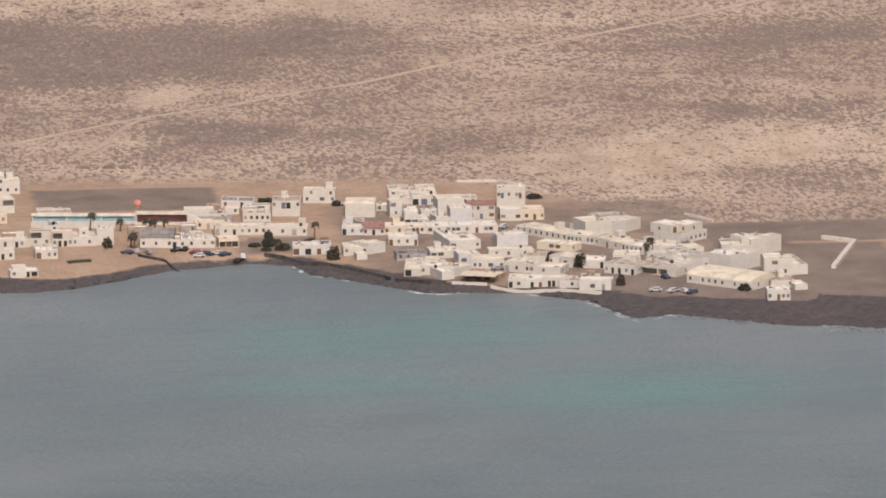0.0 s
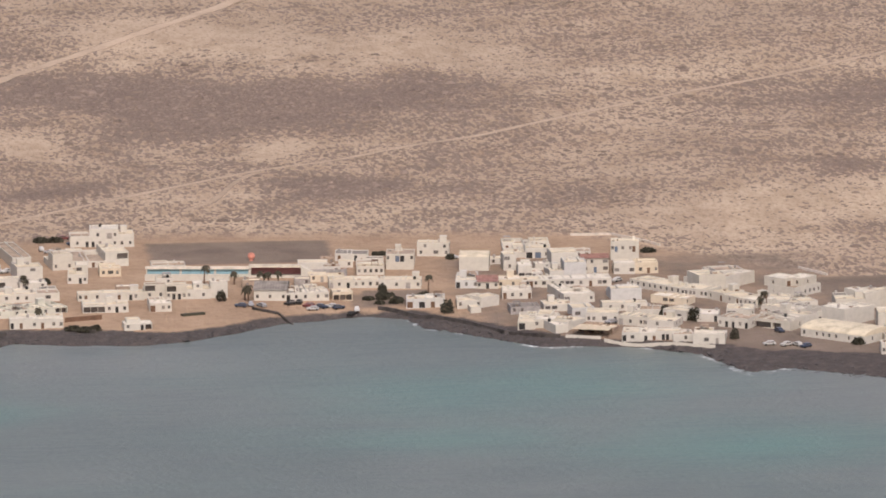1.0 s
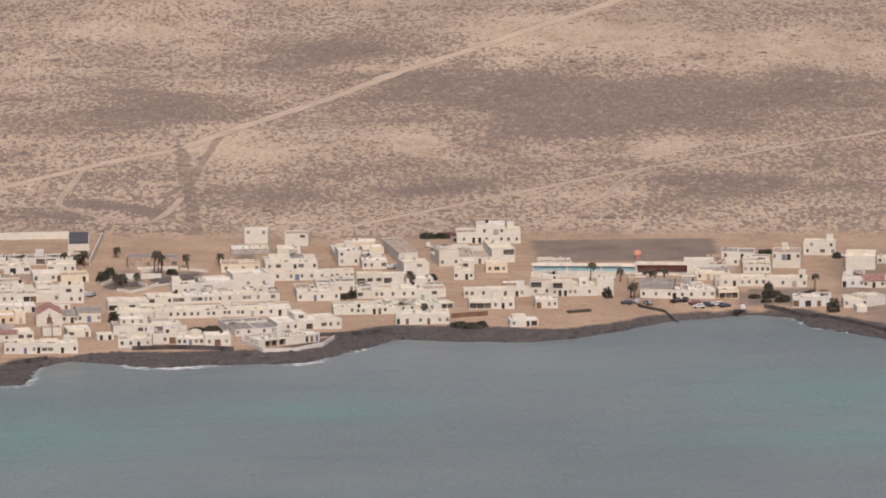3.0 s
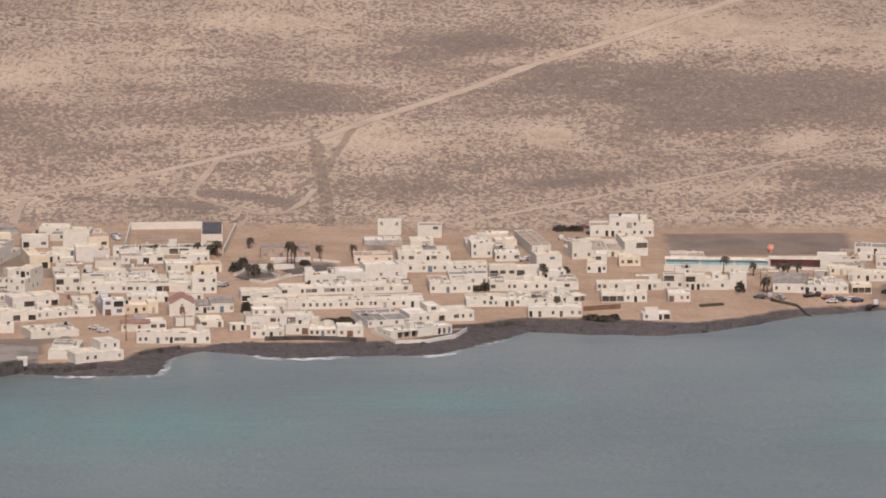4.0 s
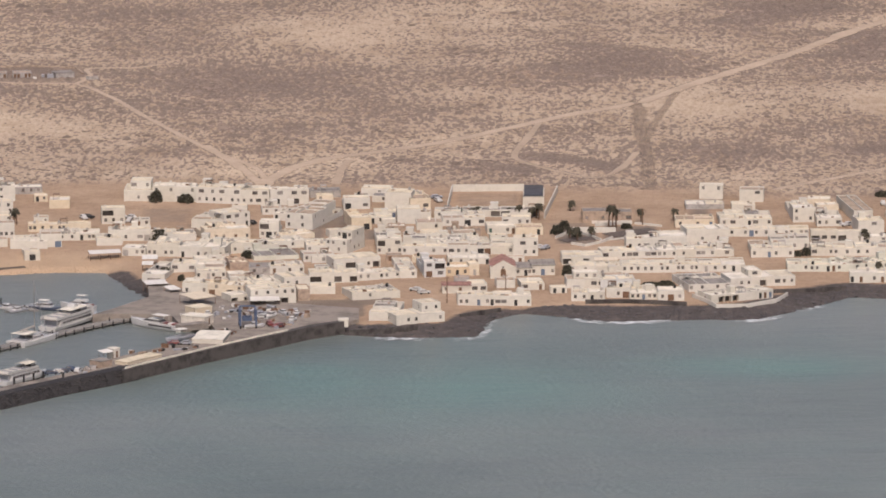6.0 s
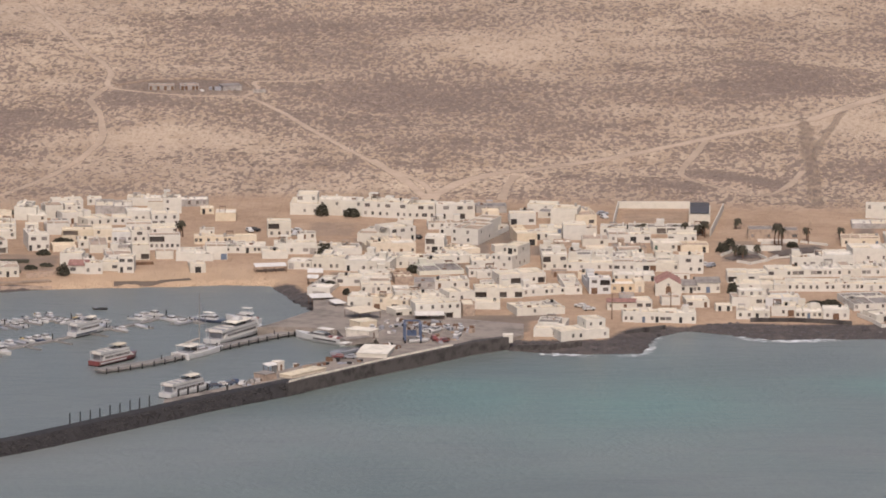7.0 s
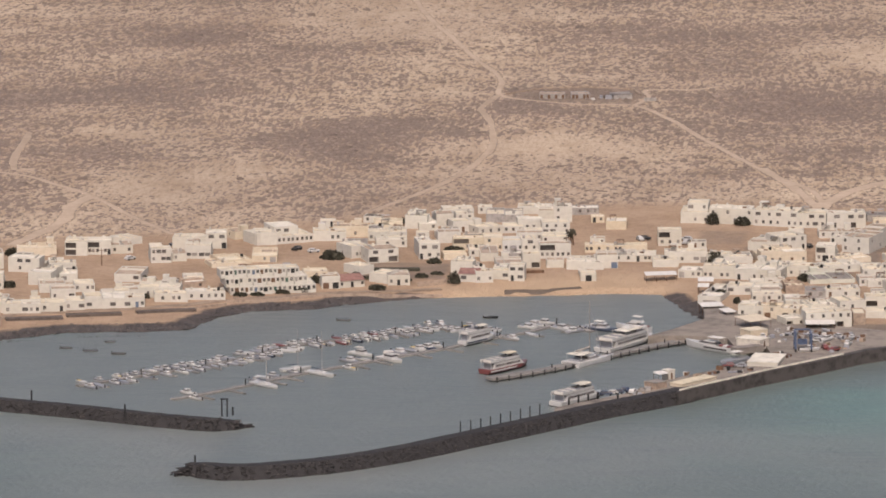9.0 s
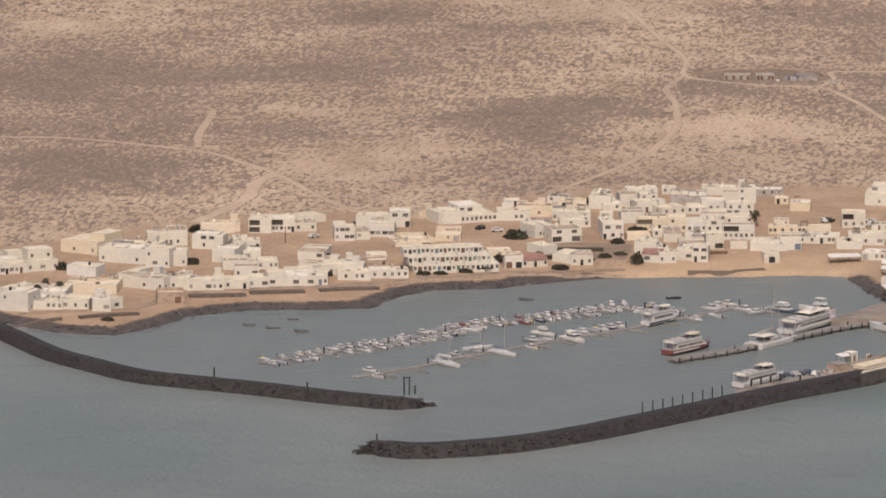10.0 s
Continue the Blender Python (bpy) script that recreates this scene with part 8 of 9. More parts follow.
motorboat(-302.0, 2458.9, 132, 6.0, BOAT_GREY, True, None, "small grey cabin motorboat moored at a pontoon")
motorboat(-295.8, 2452.2, 134, 6.3, BOAT_GREY, True, CANVAS, "small grey cabin motorboat moored at a pontoon")
motorboat(-299.5, 2460.9, 313, 5.4, BOAT_WHITE, True, CANVAS, "small white cabin motorboat moored at a pontoon")
motorboat(-293.8, 2455.8, -49, 4.6, BOAT_GREY, False, None, "small grey open boat moored at a pontoon")
motorboat(-296.4, 2463.3, 311, 4.4, BOAT_GREY, True, CANVAS, "small grey cabin motorboat moored at a pontoon")
motorboat(-291.0, 2458.0, 132, 4.3, BOAT_GREY, False, None, "small grey open boat moored at a pontoon")
motorboat(-294.1, 2465.4, 320, 4.9, BOAT_GREY, True, CANVAS, "small grey cabin motorboat moored at a pontoon")
motorboat(-288.7, 2460.7, 140, 4.3, BOAT_WHITE, False, None, "small white open boat moored at a pontoon")
motorboat(-291.5, 2467.8, 314, 4.5, BOAT_WHITE, True, CANVAS, "small white cabin motorboat moored at a pontoon")
motorboat(-285.8, 2463.1, -44, 5.1, BOAT_GREY, False, CANVAS, "small grey open boat moored at a pontoon")
motorboat(-291.1, 2471.2, 150, 6.3, BOAT_GREY, True, None, "small grey cabin motorboat moored at a pontoon")
motorboat(-283.7, 2466.1, -30, 5.5, BOAT_GREY, True, None, "small grey cabin motorboat moored at a pontoon")
motorboat(-288.3, 2473.4, 326, 4.4, BOAT_GREY, False, CANVAS, "small grey open boat moored at a pontoon")
motorboat(-281.6, 2469.7, -35, 4.7, BOAT_WHITE, True, BOAT_YELLOW, "small white cabin motorboat moored at a pontoon")
motorboat(-279.9, 2472.8, 152, 4.3, BOAT_GREY, True, BOAT_BLUE, "small grey cabin motorboat moored at a pontoon")
motorboat(-285.4, 2479.9, 147, 6.4, BOAT_GREY, True, CANVAS, "small grey cabin motorboat moored at a pontoon")
motorboat(-277.5, 2474.7, -28, 6.3, BOAT_GREY, True, BOAT_BLUE, "small grey cabin motorboat moored at a pontoon")
motorboat(-283.5, 2482.4, 328, 6.2, BOAT_WHITE, False, None, "small white open boat moored at a pontoon")
motorboat(-276.0, 2478.3, 144, 5.5, BOAT_BLUE, True, None, "small dark blue cabin motorboat moored at a pontoon")
motorboat(-280.8, 2485.7, 150, 5.1, BOAT_GREY, False, None, "small grey open boat moored at a pontoon")
motorboat(-274.3, 2481.1, -28, 4.9, BOAT_GREY, True, BOAT_BLUE, "small grey cabin motorboat moored at a pontoon")
motorboat(-279.4, 2488.8, 152, 5.7, BOAT_GREY, True, None, "small grey cabin motorboat moored at a pontoon")
motorboat(-273.2, 2484.7, -37, 4.2, BOAT_WHITE, True, None, "small white cabin motorboat moored at a pontoon")
motorboat(-278.1, 2491.4, 323, 6.2, BOAT_GREY, True, BOAT_BLUE, "small grey cabin motorboat moored at a pontoon")
motorboat(-270.3, 2487.2, -28, 6.1, BOAT_WHITE, False, CANVAS, "small white open boat moored at a pontoon")
motorboat(-275.6, 2493.8, 145, 4.6, BOAT_GREY, True, None, "small grey cabin motorboat moored at a pontoon")
motorboat(-268.4, 2489.8, 145, 5.6, BOAT_WHITE, True, CANVAS, "small white cabin motorboat moored at a pontoon")
motorboat(-273.6, 2497.0, 152, 5.6, BOAT_RED, False, CANVAS, "small red open boat moored at a pontoon")
motorboat(-267.4, 2493.2, -34, 4.8, BOAT_WHITE, True, BOAT_YELLOW, "small white cabin motorboat moored at a pontoon")
motorboat(-270.2, 2500.9, 313, 5.5, BOAT_WHITE, True, CANVAS, "small white cabin motorboat moored at a pontoon")
motorboat(-267.4, 2503.3, 306, 5.2, BOAT_WHITE, True, BOAT_BLUE, "small white cabin motorboat moored at a pontoon")
motorboat(-262.4, 2496.5, 134, 6.2, BOAT_GREY, True, CANVAS, "small grey cabin motorboat moored at a pontoon")
motorboat(-264.8, 2505.3, 129, 4.9, BOAT_GREY, True, BOAT_BLUE, "small grey cabin motorboat moored at a pontoon")
motorboat(-260.2, 2499.5, 131, 4.7, BOAT_GREY, True, BOAT_YELLOW, "small grey cabin motorboat moored at a pontoon")
motorboat(-262.4, 2507.0, 312, 4.3, BOAT_WHITE, True, None, "small white cabin motorboat moored at a pontoon")
motorboat(-257.2, 2501.3, -56, 4.7, BOAT_WHITE, False, None, "small white open boat moored at a pontoon")
motorboat(-254.0, 2502.7, 135, 6.0, BOAT_RED, False, CANVAS, "small red open boat moored at a pontoon")
motorboat(-256.4, 2511.8, 308, 4.9, BOAT_RED, False, None, "small red open boat moored at a pontoon")
motorboat(-252.5, 2505.8, 130, 4.4, BOAT_WHITE, True, BOAT_YELLOW, "small white cabin motorboat moored at a pontoon")
motorboat(-253.7, 2513.6, 125, 4.4, BOAT_WHITE, True, None, "small white cabin motorboat moored at a pontoon")
motorboat(-249.3, 2506.9, 128, 5.8, BOAT_BLUE, True, None, "small dark blue cabin motorboat moored at a pontoon")
motorboat(-251.0, 2515.5, 304, 4.3, BOAT_WHITE, True, CANVAS, "small white cabin motorboat moored at a pontoon")
motorboat(-246.4, 2509.6, 121, 5.7, BOAT_WHITE, True, CANVAS, "small white cabin motorboat moored at a pontoon")
motorboat(-248.2, 2518.1, 309, 5.0, BOAT_WHITE, True, CANVAS, "small white cabin motorboat moored at a pontoon")
motorboat(-243.7, 2511.2, 128, 5.5, BOAT_WHITE, True, CANVAS, "small white cabin motorboat moored at a pontoon")
motorboat(-245.0, 2519.7, 309, 5.4, BOAT_RED, True, BOAT_BLUE, "small red cabin motorboat moored at a pontoon")
motorboat(-240.6, 2513.2, -60, 5.4, BOAT_WHITE, True, CANVAS, "small white cabin motorboat moored at a pontoon")
motorboat(-242.3, 2521.7, 302, 4.2, BOAT_WHITE, True, None, "small white cabin motorboat moored at a pontoon")
motorboat(-237.6, 2515.7, -54, 5.2, BOAT_GREY, False, BOAT_BLUE, "small grey open boat moored at a pontoon")
motorboat(-240.4, 2523.5, 319, 5.3, BOAT_GREY, True, None, "small grey cabin motorboat moored at a pontoon")
motorboat(-233.4, 2518.6, 140, 6.0, BOAT_GREY, True, None, "small grey cabin motorboat moored at a pontoon")
motorboat(-238.3, 2526.3, 142, 5.5, BOAT_WHITE, True, None, "small white cabin motorboat moored at a pontoon")
motorboat(-231.8, 2520.8, 145, 5.7, BOAT_WHITE, True, None, "small white cabin motorboat moored at a pontoon")
motorboat(-236.3, 2528.4, 317, 4.6, BOAT_WHITE, False, CANVAS, "small white open boat moored at a pontoon")
motorboat(-234.0, 2531.4, 141, 5.3, BOAT_WHITE, False, CANVAS, "small white open boat moored at a pontoon")
motorboat(-227.7, 2526.8, 147, 5.7, BOAT_WHITE, True, None, "small white cabin motorboat moored at a pontoon")
motorboat(-231.4, 2533.9, 317, 4.5, BOAT_GREY, True, BOAT_BLUE, "small grey cabin motorboat moored at a pontoon")
motorboat(-225.5, 2529.5, -40, 5.0, BOAT_WHITE, True, CANVAS, "small white cabin motorboat moored at a pontoon")
motorboat(-228.2, 2538.8, 290, 6.2, BOAT_WHITE, True, BOAT_YELLOW, "small white cabin motorboat moored at a pontoon")
motorboat(-224.7, 2530.7, -68, 4.7, BOAT_GREY, True, None, "small grey cabin motorboat moored at a pontoon")
motorboat(-224.2, 2539.9, 295, 6.2, BOAT_GREY, True, BOAT_BLUE, "small grey cabin motorboat moored at a pontoon")
motorboat(-221.8, 2532.0, 115, 4.3, BOAT_WHITE, False, CANVAS, "small white open boat moored at a pontoon")
motorboat(-222.6, 2532.8, 46, 4.7, BOAT_BLUE, True, CANVAS, "small dark blue cabin motorboat moored at a pontoon")
motorboat(-214.2, 2536.7, 50, 6.3, BOAT_BLUE, True, BOAT_YELLOW, "small dark blue cabin motorboat moored at a pontoon")
motorboat(-219.4, 2530.7, -132, 4.9, BOAT_GREY, True, CANVAS, "small grey cabin motorboat moored at a pontoon")
motorboat(-212.4, 2533.6, 234, 4.3, BOAT_BLUE, True, None, "small dark blue cabin motorboat moored at a pontoon")
motorboat(-217.1, 2527.6, -133, 6.3, BOAT_WHITE, True, None, "small white cabin motorboat moored at a pontoon")
motorboat(-214.1, 2526.2, 55, 4.9, BOAT_WHITE, True, None, "small white cabin motorboat moored at a pontoon")
motorboat(-206.5, 2530.6, 235, 5.3, BOAT_WHITE, True, None, "small white cabin motorboat moored at a pontoon")
motorboat(-210.7, 2523.3, -124, 6.3, BOAT_GREY, True, BOAT_BLUE, "small grey cabin motorboat moored at a pontoon")
motorboat(-204.0, 2528.8, 55, 4.8, BOAT_WHITE, True, CANVAS, "small white cabin motorboat moored at a pontoon")
motorboat(-208.1, 2521.9, 57, 5.2, BOAT_WHITE, True, None, "small white cabin motorboat moored at a pontoon")
motorboat(-291.0, 2403.6, 142, 5.9, BOAT_WHITE, True, None, "small white cabin motorboat moored at a pontoon")
motorboat(-294.8, 2412.6, 139, 6.7, BOAT_WHITE, True, CANVAS, "small white cabin motorboat moored at a pontoon")
motorboat(-275.5, 2436.5, 324, 5.0, BOAT_GREY, True, BOAT_BLUE, "small grey cabin motorboat moored at a pontoon")
motorboat(-273.4, 2440.6, 141, 6.1, BOAT_WHITE, False, CANVAS, "small white open boat moored at a pontoon")
motorboat(-270.4, 2443.8, 143, 6.1, BOAT_GREY, True, None, "small grey cabin motorboat moored at a pontoon")
motorboat(-264.4, 2450.2, 314, 5.4, BOAT_GREY, True, BOAT_BLUE, "small grey cabin motorboat moored at a pontoon")
motorboat(-246.9, 2458.7, 140, 6.1, BOAT_WHITE, True, BOAT_YELLOW, "small white cabin motorboat moored at a pontoon")
motorboat(-248.2, 2471.1, 324, 7.4, BOAT_GREY, True, None, "small grey cabin motorboat moored at a pontoon")
motorboat(-244.2, 2473.9, 323, 6.3, BOAT_WHITE, False, BOAT_BLUE, "small white open boat moored at a pontoon")
motorboat(-235.4, 2483.8, 322, 6.4, BOAT_WHITE, False, CANVAS, "small white open boat moored at a pontoon")
motorboat(-233.3, 2487.2, 317, 7.8, BOAT_GREY, True, None, "small grey cabin motorboat moored at a pontoon")
motorboat(-229.9, 2490.3, 139, 7.2, BOAT_GREY, False, None, "small grey open boat moored at a pontoon")
motorboat(-227.4, 2493.7, 313, 7.3, BOAT_WHITE, True, BOAT_YELLOW, "small white cabin motorboat moored at a pontoon")
motorboat(-224.8, 2496.1, 318, 7.7, BOAT_BLUE, True, CANVAS, "small dark blue cabin motorboat moored at a pontoon")
motorboat(-222.4, 2499.6, 319, 7.3, BOAT_WHITE, True, BOAT_BLUE, "small white cabin motorboat moored at a pontoon")
motorboat(-205.1, 2522.4, 135, 7.6, BOAT_GREY, False, None, "small grey open boat moored at a pontoon")
motorboat(-197.9, 2515.4, -47, 6.5, BOAT_WHITE, True, None, "small white cabin motorboat moored at a pontoon")
motorboat(-191.6, 2522.0, 136, 6.6, BOAT_WHITE, False, None, "small white open boat moored at a pontoon")
motorboat(-194.3, 2535.7, 333, 6.9, BOAT_WHITE, True, None, "small white cabin motorboat moored at a pontoon")
motorboat(-192.1, 2540.0, 147, 7.8, BOAT_WHITE, True, None, "small white cabin motorboat moored at a pontoon")
motorboat(-182.9, 2534.1, -37, 8.0, BOAT_WHITE, True, None, "small white cabin motorboat moored at a pontoon")
motorboat(-189.4, 2543.7, 334, 7.5, BOAT_WHITE, True, CANVAS, "small white cabin motorboat moored at a pontoon")
motorboat(-174.0, 2539.3, 48, 7.6, BOAT_WHITE, False, None, "small white open boat moored at a pontoon")
motorboat(-171.1, 2536.5, 220, 7.6, BOAT_WHITE, True, CANVAS, "small white cabin motorboat moored at a pontoon")
motorboat(-178.3, 2529.4, -132, 7.5, BOAT_GREY, True, None, "small grey cabin motorboat moored at a pontoon")
motorboat(-235.1, 2473.8, -43, 11, BOAT_WHITE, True, CANVAS, "large white motor catamaran at the pontoon")
motorboat(-245.7, 2483.0, -33, 9, BOAT_WHITE, True, CANVAS, "white boat with tan canvas cover")
day_boat(-209.0, 2509.0, 57, 17, BOAT_WHITE, "white excursion boat moored along the pontoon", BOAT_BLUE)
sailboat(-255.5, 2447.6, -39, 11.5)
sailboat(-264.3, 2454.8, 33, 10.5)
sailboat(-271.4, 2427.1, -43, 12)
motorboat(-169.4, 2533.7, -24, 11, BOAT_BLUE, True, None, "dark blue fishing boat by the pier")
day_boat(-196.2, 2461.0, 55, 21, BOAT_RED, "red-hulled passenger ferry with white open upper deck", BOAT_WHITE, roof=ROOF_CREAM)
sail_catamaran(-169.9, 2475.2, 58, 19, 20.5)
day_boat(-159.3, 2506.3, 62, 30, BOAT_WHITE, "large white passenger ferry with mast arch at the pier", None, True)
day_boat(-168.8, 2409.6, 57, 23, BOAT_WHITE, "white passenger ferry lying at the breakwater quay", None)
launch(-130.5, 2499.5, 142, 20, "sleek white launch with red seats at the quay")
launch(-158.3, 2533.7, 152, 13, "white motor yacht with flying bridge", True)
motorboat(-208.3, 2553.7, 3, 4.8, DARK, False, None, "small open boat at anchor on calm water")
motorboat(-257.5, 2544.6, -6, 4.6, BOAT_DULL, False, BOAT_DULL, "small open boat at anchor on calm water")
motorboat(-344.4, 2487.4, -4, 4.0, BOAT_DULL, False, BOAT_DULL, "small open boat at anchor on calm water")
motorboat(-335.7, 2483.1, 2, 4.6, BOAT_DULL, False, BOAT_DULL, "small open boat at anchor on calm water")
motorboat(-325.7, 2478.8, -7, 4.6, BOAT_DULL, False, BOAT_DULL, "small open boat at anchor on calm water")
motorboat(-331.2, 2499.6, 14, 3.4, BOAT_DULL, False, BOAT_DULL, "small open boat at anchor on calm water")
post(-200.7, 2344.1, 2.6, 3.3, 0.22, "dark upright mooring post on the breakwater")
post(-197.7, 2347.0, 2.6, 3.3, 0.22, "dark upright mooring post on the breakwater")
post(-194.8, 2350.0, 2.6, 3.3, 0.22, "dark upright mooring post on the breakwater")
post(-192.0, 2352.9, 2.6, 3.3, 0.22, "dark upright mooring post on the breakwater")
post(-189.2, 2357.6, 2.6, 3.3, 0.22, "dark upright mooring post on the breakwater")
post(-186.4, 2361.5, 2.6, 3.3, 0.22, "dark upright mooring post on the breakwater")
post(-183.6, 2366.3, 2.6, 3.3, 0.22, "dark upright mooring post on the breakwater")
post(-180.9, 2370.1, 2.6, 3.3, 0.22, "dark upright mooring post on the breakwater")
post(-178.1, 2374.0, 2.6, 3.3, 0.22, "dark upright mooring post on the breakwater")
post(-170.0, 2389.8, 2.9, 2.0, 0.35, "dark upright fender post on the quay")
post(-167.2, 2393.7, 2.9, 2.0, 0.35, "dark upright fender post on the quay")
post(-164.3, 2396.8, 2.9, 2.0, 0.35, "dark upright fender post on the quay")
post(-161.5, 2400.7, 2.9, 2.0, 0.35, "dark upright fender post on the quay")
post(-155.0, 2398.4, 2.9, 2.0, 0.35, "dark upright fender post on the quay")
iron_portal(-277.2, 2364.8, 3.1, 1.7, 4.6)
post(-274.7, 2365.9, 3.1, 2.0, 0.3, "dark iron post on the breakwater head")
post(-307.6, 2355.0, 3.1, 4.5, 0.3, "dark iron post on the breakwater head")
post(-341.1, 2382.3, 3.1, 3.2, 0.3, "dark iron post on the breakwater head")
post(-277.5, 2289.0, 3.1, 2.0, 0.3, "dark iron post on the breakwater head")
travel_lift(-99.7, 2487.9, 6, 2.9)
shed(-111.7, 2458.3, -7, 10.1, 16, 1.3, WHITE, ROOF_WHITE, "low white flat-topped boat shed on the quay")
shed(-112.6, 2492.5, 62, 5.9, 9, 2.6, GLAZE, ROOF_WHITE, "pale harbour office shed on the quay")
shed(-116.9, 2485.1, 33, 10.4, 4, 1.2, CONCRETE, CONCRETE, "raised concrete loading step on the quay")
shed(-130.6, 2427.8, 54, 17.6, 5, 0.9, CREAM, ROOF_CREAM, "low cream quay store with flat top")
shed(-142.3, 2418.3, 50, 5.3, 5, 2, TAN, ROOF_GREY, "low brown quay store")
shed(-139.9, 2434.7, 48, 2.8, 3, 2.8, WHITE, ROOF_WHITE, "tiny white harbour kiosk")
shed(-68.2, 2490.6, 3, 3.2, 3, 1.9, WHITE, ROOF_WHITE, "small white blockhouse on the sea wall", 2.9, False)
shed(-115.3, 2511.4, 37, 6.8, 6, 2, CREAM, ROOF_CREAM, "low cream harbour shed on the quay")
motorboat(-121.8, 2480.6, -132, 12, BOAT_GREY, False, None, "dark grey hull of a laid-up boat on the slip")
awning(-118.1, 2529.4, 39, 9.0, 9, 3, CREAM, "pale flat canopy on posts over quay seating", 2.9)
awning(-143.3, 2432.3, 45, 4.4, 3, 2.6, CANVAS, "small white sunshade on the quay", 2.9)
awning(-154.2, 2614.9, 14, 11.1, 4, 2.6, CANVAS, "long white beach bar awning on posts")
awning(-137.9, 2603.0, 3, 5.4, 5, 2.8, CANVAS, "white terrace awning beside the promenade")
awning(-134.0, 2563.7, 18, 7.6, 5, 2.8, CANVAS, "white terrace awning beside the promenade")
awning(-127.8, 2551.9, 33, 4.0, 5, 2.8, CANVAS, "white terrace awning beside the promenade")
awning(-138.2, 2593.9, 0, 3.9, 4, 2.8, CANVAS, "small white awning on posts")
awning(294.6, 2542.2, -31, 5.1, 6, 2.8, CREAM, "pale shade roof on posts over terrace")
awning(300.2, 2540.1, -24, 7.6, 5, 2.8, CREAM, "pale shade roof on posts over terrace")
awning(19.1, 2599.3, -0, 8.2, 3, 2.6, CREAM, "white sunshade along a house front")
awning(-95.6, 2529.0, 6, 9.9, 5, 3, CANVAS, "white terrace awning in front of a house")
wall_run([(47.9, 2544.8), (52.1, 2537.8), (55.7, 2529.5), (66.2, 2531.6), (76.3, 2540.8), (80.1, 2551.6)], 1.3, 0.4, WHITE, "curved white terrace wall of a shore restaurant", "garden_wall")
utility_pole(-34.6, 2534.7, 9)
utility_pole(362.3, 2577.8, 5)
utility_pole(-190.0, 2660.5, 6)
utility_pole(-15.0, 2554.7, 6)
utility_pole(32.6, 2675.7, 6)
utility_pole(-350.5, 2624.8, 6)
crate_stack(-96.5, 2496.2, 135, 2.9, 2.4, 1.5, 1.0, TAN, "pile of crates and fishing gear on the quay")
crate_stack(-94.7, 2508.5, 116, 2.9, 4.3, 3.0, 1.1, BOAT_GREY, "pile of crates and fishing gear on the quay")
crate_stack(-91.9, 2498.6, 18, 2.9, 2.1, 2.6, 0.9, TAN, "pile of crates and fishing gear on the quay")
crate_stack(-89.5, 2508.9, 28, 2.9, 4.1, 1.8, 1.1, GREY, "pile of crates and fishing gear on the quay")
crate_stack(-86.5, 2503.1, 58, 2.9, 3.5, 2.3, 0.8, TAN, "pile of crates and fishing gear on the quay")
crate_stack(-87.0, 2490.9, 15, 2.9, 4.2, 2.7, 0.8, TAN, "pile of crates and fishing gear on the quay")
crate_stack(-83.9, 2509.3, 117, 2.9, 4.2, 1.6, 0.7, CANVAS, "pile of crates and fishing gear on the quay")
crate_stack(-90.4, 2484.7, 95, 2.9, 3.3, 2.4, 1.0, BOAT_GREY, "pile of crates and fishing gear on the quay")
crate_stack(-106.9, 2479.4, 106, 2.9, 2.4, 2.9, 1.1, WOOD, "pile of crates and fishing gear on the quay")
crate_stack(-104.0, 2475.6, 73, 2.9, 3.7, 2.8, 0.8, WOOD, "pile of crates and fishing gear on the quay")
crate_stack(-130.7, 2438.3, 65, 2.9, 4.4, 2.8, 1.4, TAN, "pile of crates and fishing gear on the quay")
crate_stack(-127.4, 2444.4, 61, 2.9, 3.9, 2.6, 0.8, WOOD, "pile of crates and fishing gear on the quay")
crate_stack(-124.1, 2451.5, 160, 2.9, 4.4, 2.1, 1.4, WOOD, "pile of crates and fishing gear on the quay")
crate_stack(-120.2, 2446.9, 25, 2.9, 3.8, 2.2, 0.7, BOAT_GREY, "pile of crates and fishing gear on the quay")
crate_stack(-114.9, 2452.2, 99, 2.9, 3.7, 2.1, 0.7, WOOD, "pile of crates and fishing gear on the quay")
crate_stack(-147.5, 2414.1, 20, 2.9, 3.4, 2.1, 1.1, GREY, "pile of crates and fishing gear on the quay")
crate_stack(-149.0, 2409.2, 174, 2.9, 3.7, 2.8, 0.7, TAN, "pile of crates and fishing gear on the quay")
crate_stack(-145.8, 2416.1, 52, 2.9, 2.2, 2.8, 1.2, GREY, "pile of crates and fishing gear on the quay")
crate_stack(-135.5, 2441.8, 78, 2.9, 3.6, 2.4, 1.2, TAN, "pile of crates and fishing gear on the quay")
crate_stack(-80.9, 2505.5, 157, 2.9, 2.5, 2.2, 1.5, TAN, "pile of crates and fishing gear on the quay")
crate_stack(-100.7, 2508.0, 36, 2.9, 3.2, 3.0, 1.1, WOOD, "pile of crates and fishing gear on the quay")
crate_stack(-110.1, 2509.4, 123, 2.9, 2.1, 2.8, 1.4, BOAT_GREY, "pile of crates and fishing gear on the quay")
crate_stack(-107.0, 2502.5, 86, 2.9, 2.9, 2.8, 1.0, GREY, "pile of crates and fishing gear on the quay")
motorboat(-97.6, 2486.1, 25, 7.0, BOAT_WHITE, True, CANVAS, "small white boat laid up ashore on the quay", 3.2)
motorboat(-92.7, 2504.6, 59, 6.5, BOAT_WHITE, True, CANVAS, "small white boat laid up ashore on the quay", 3.2)
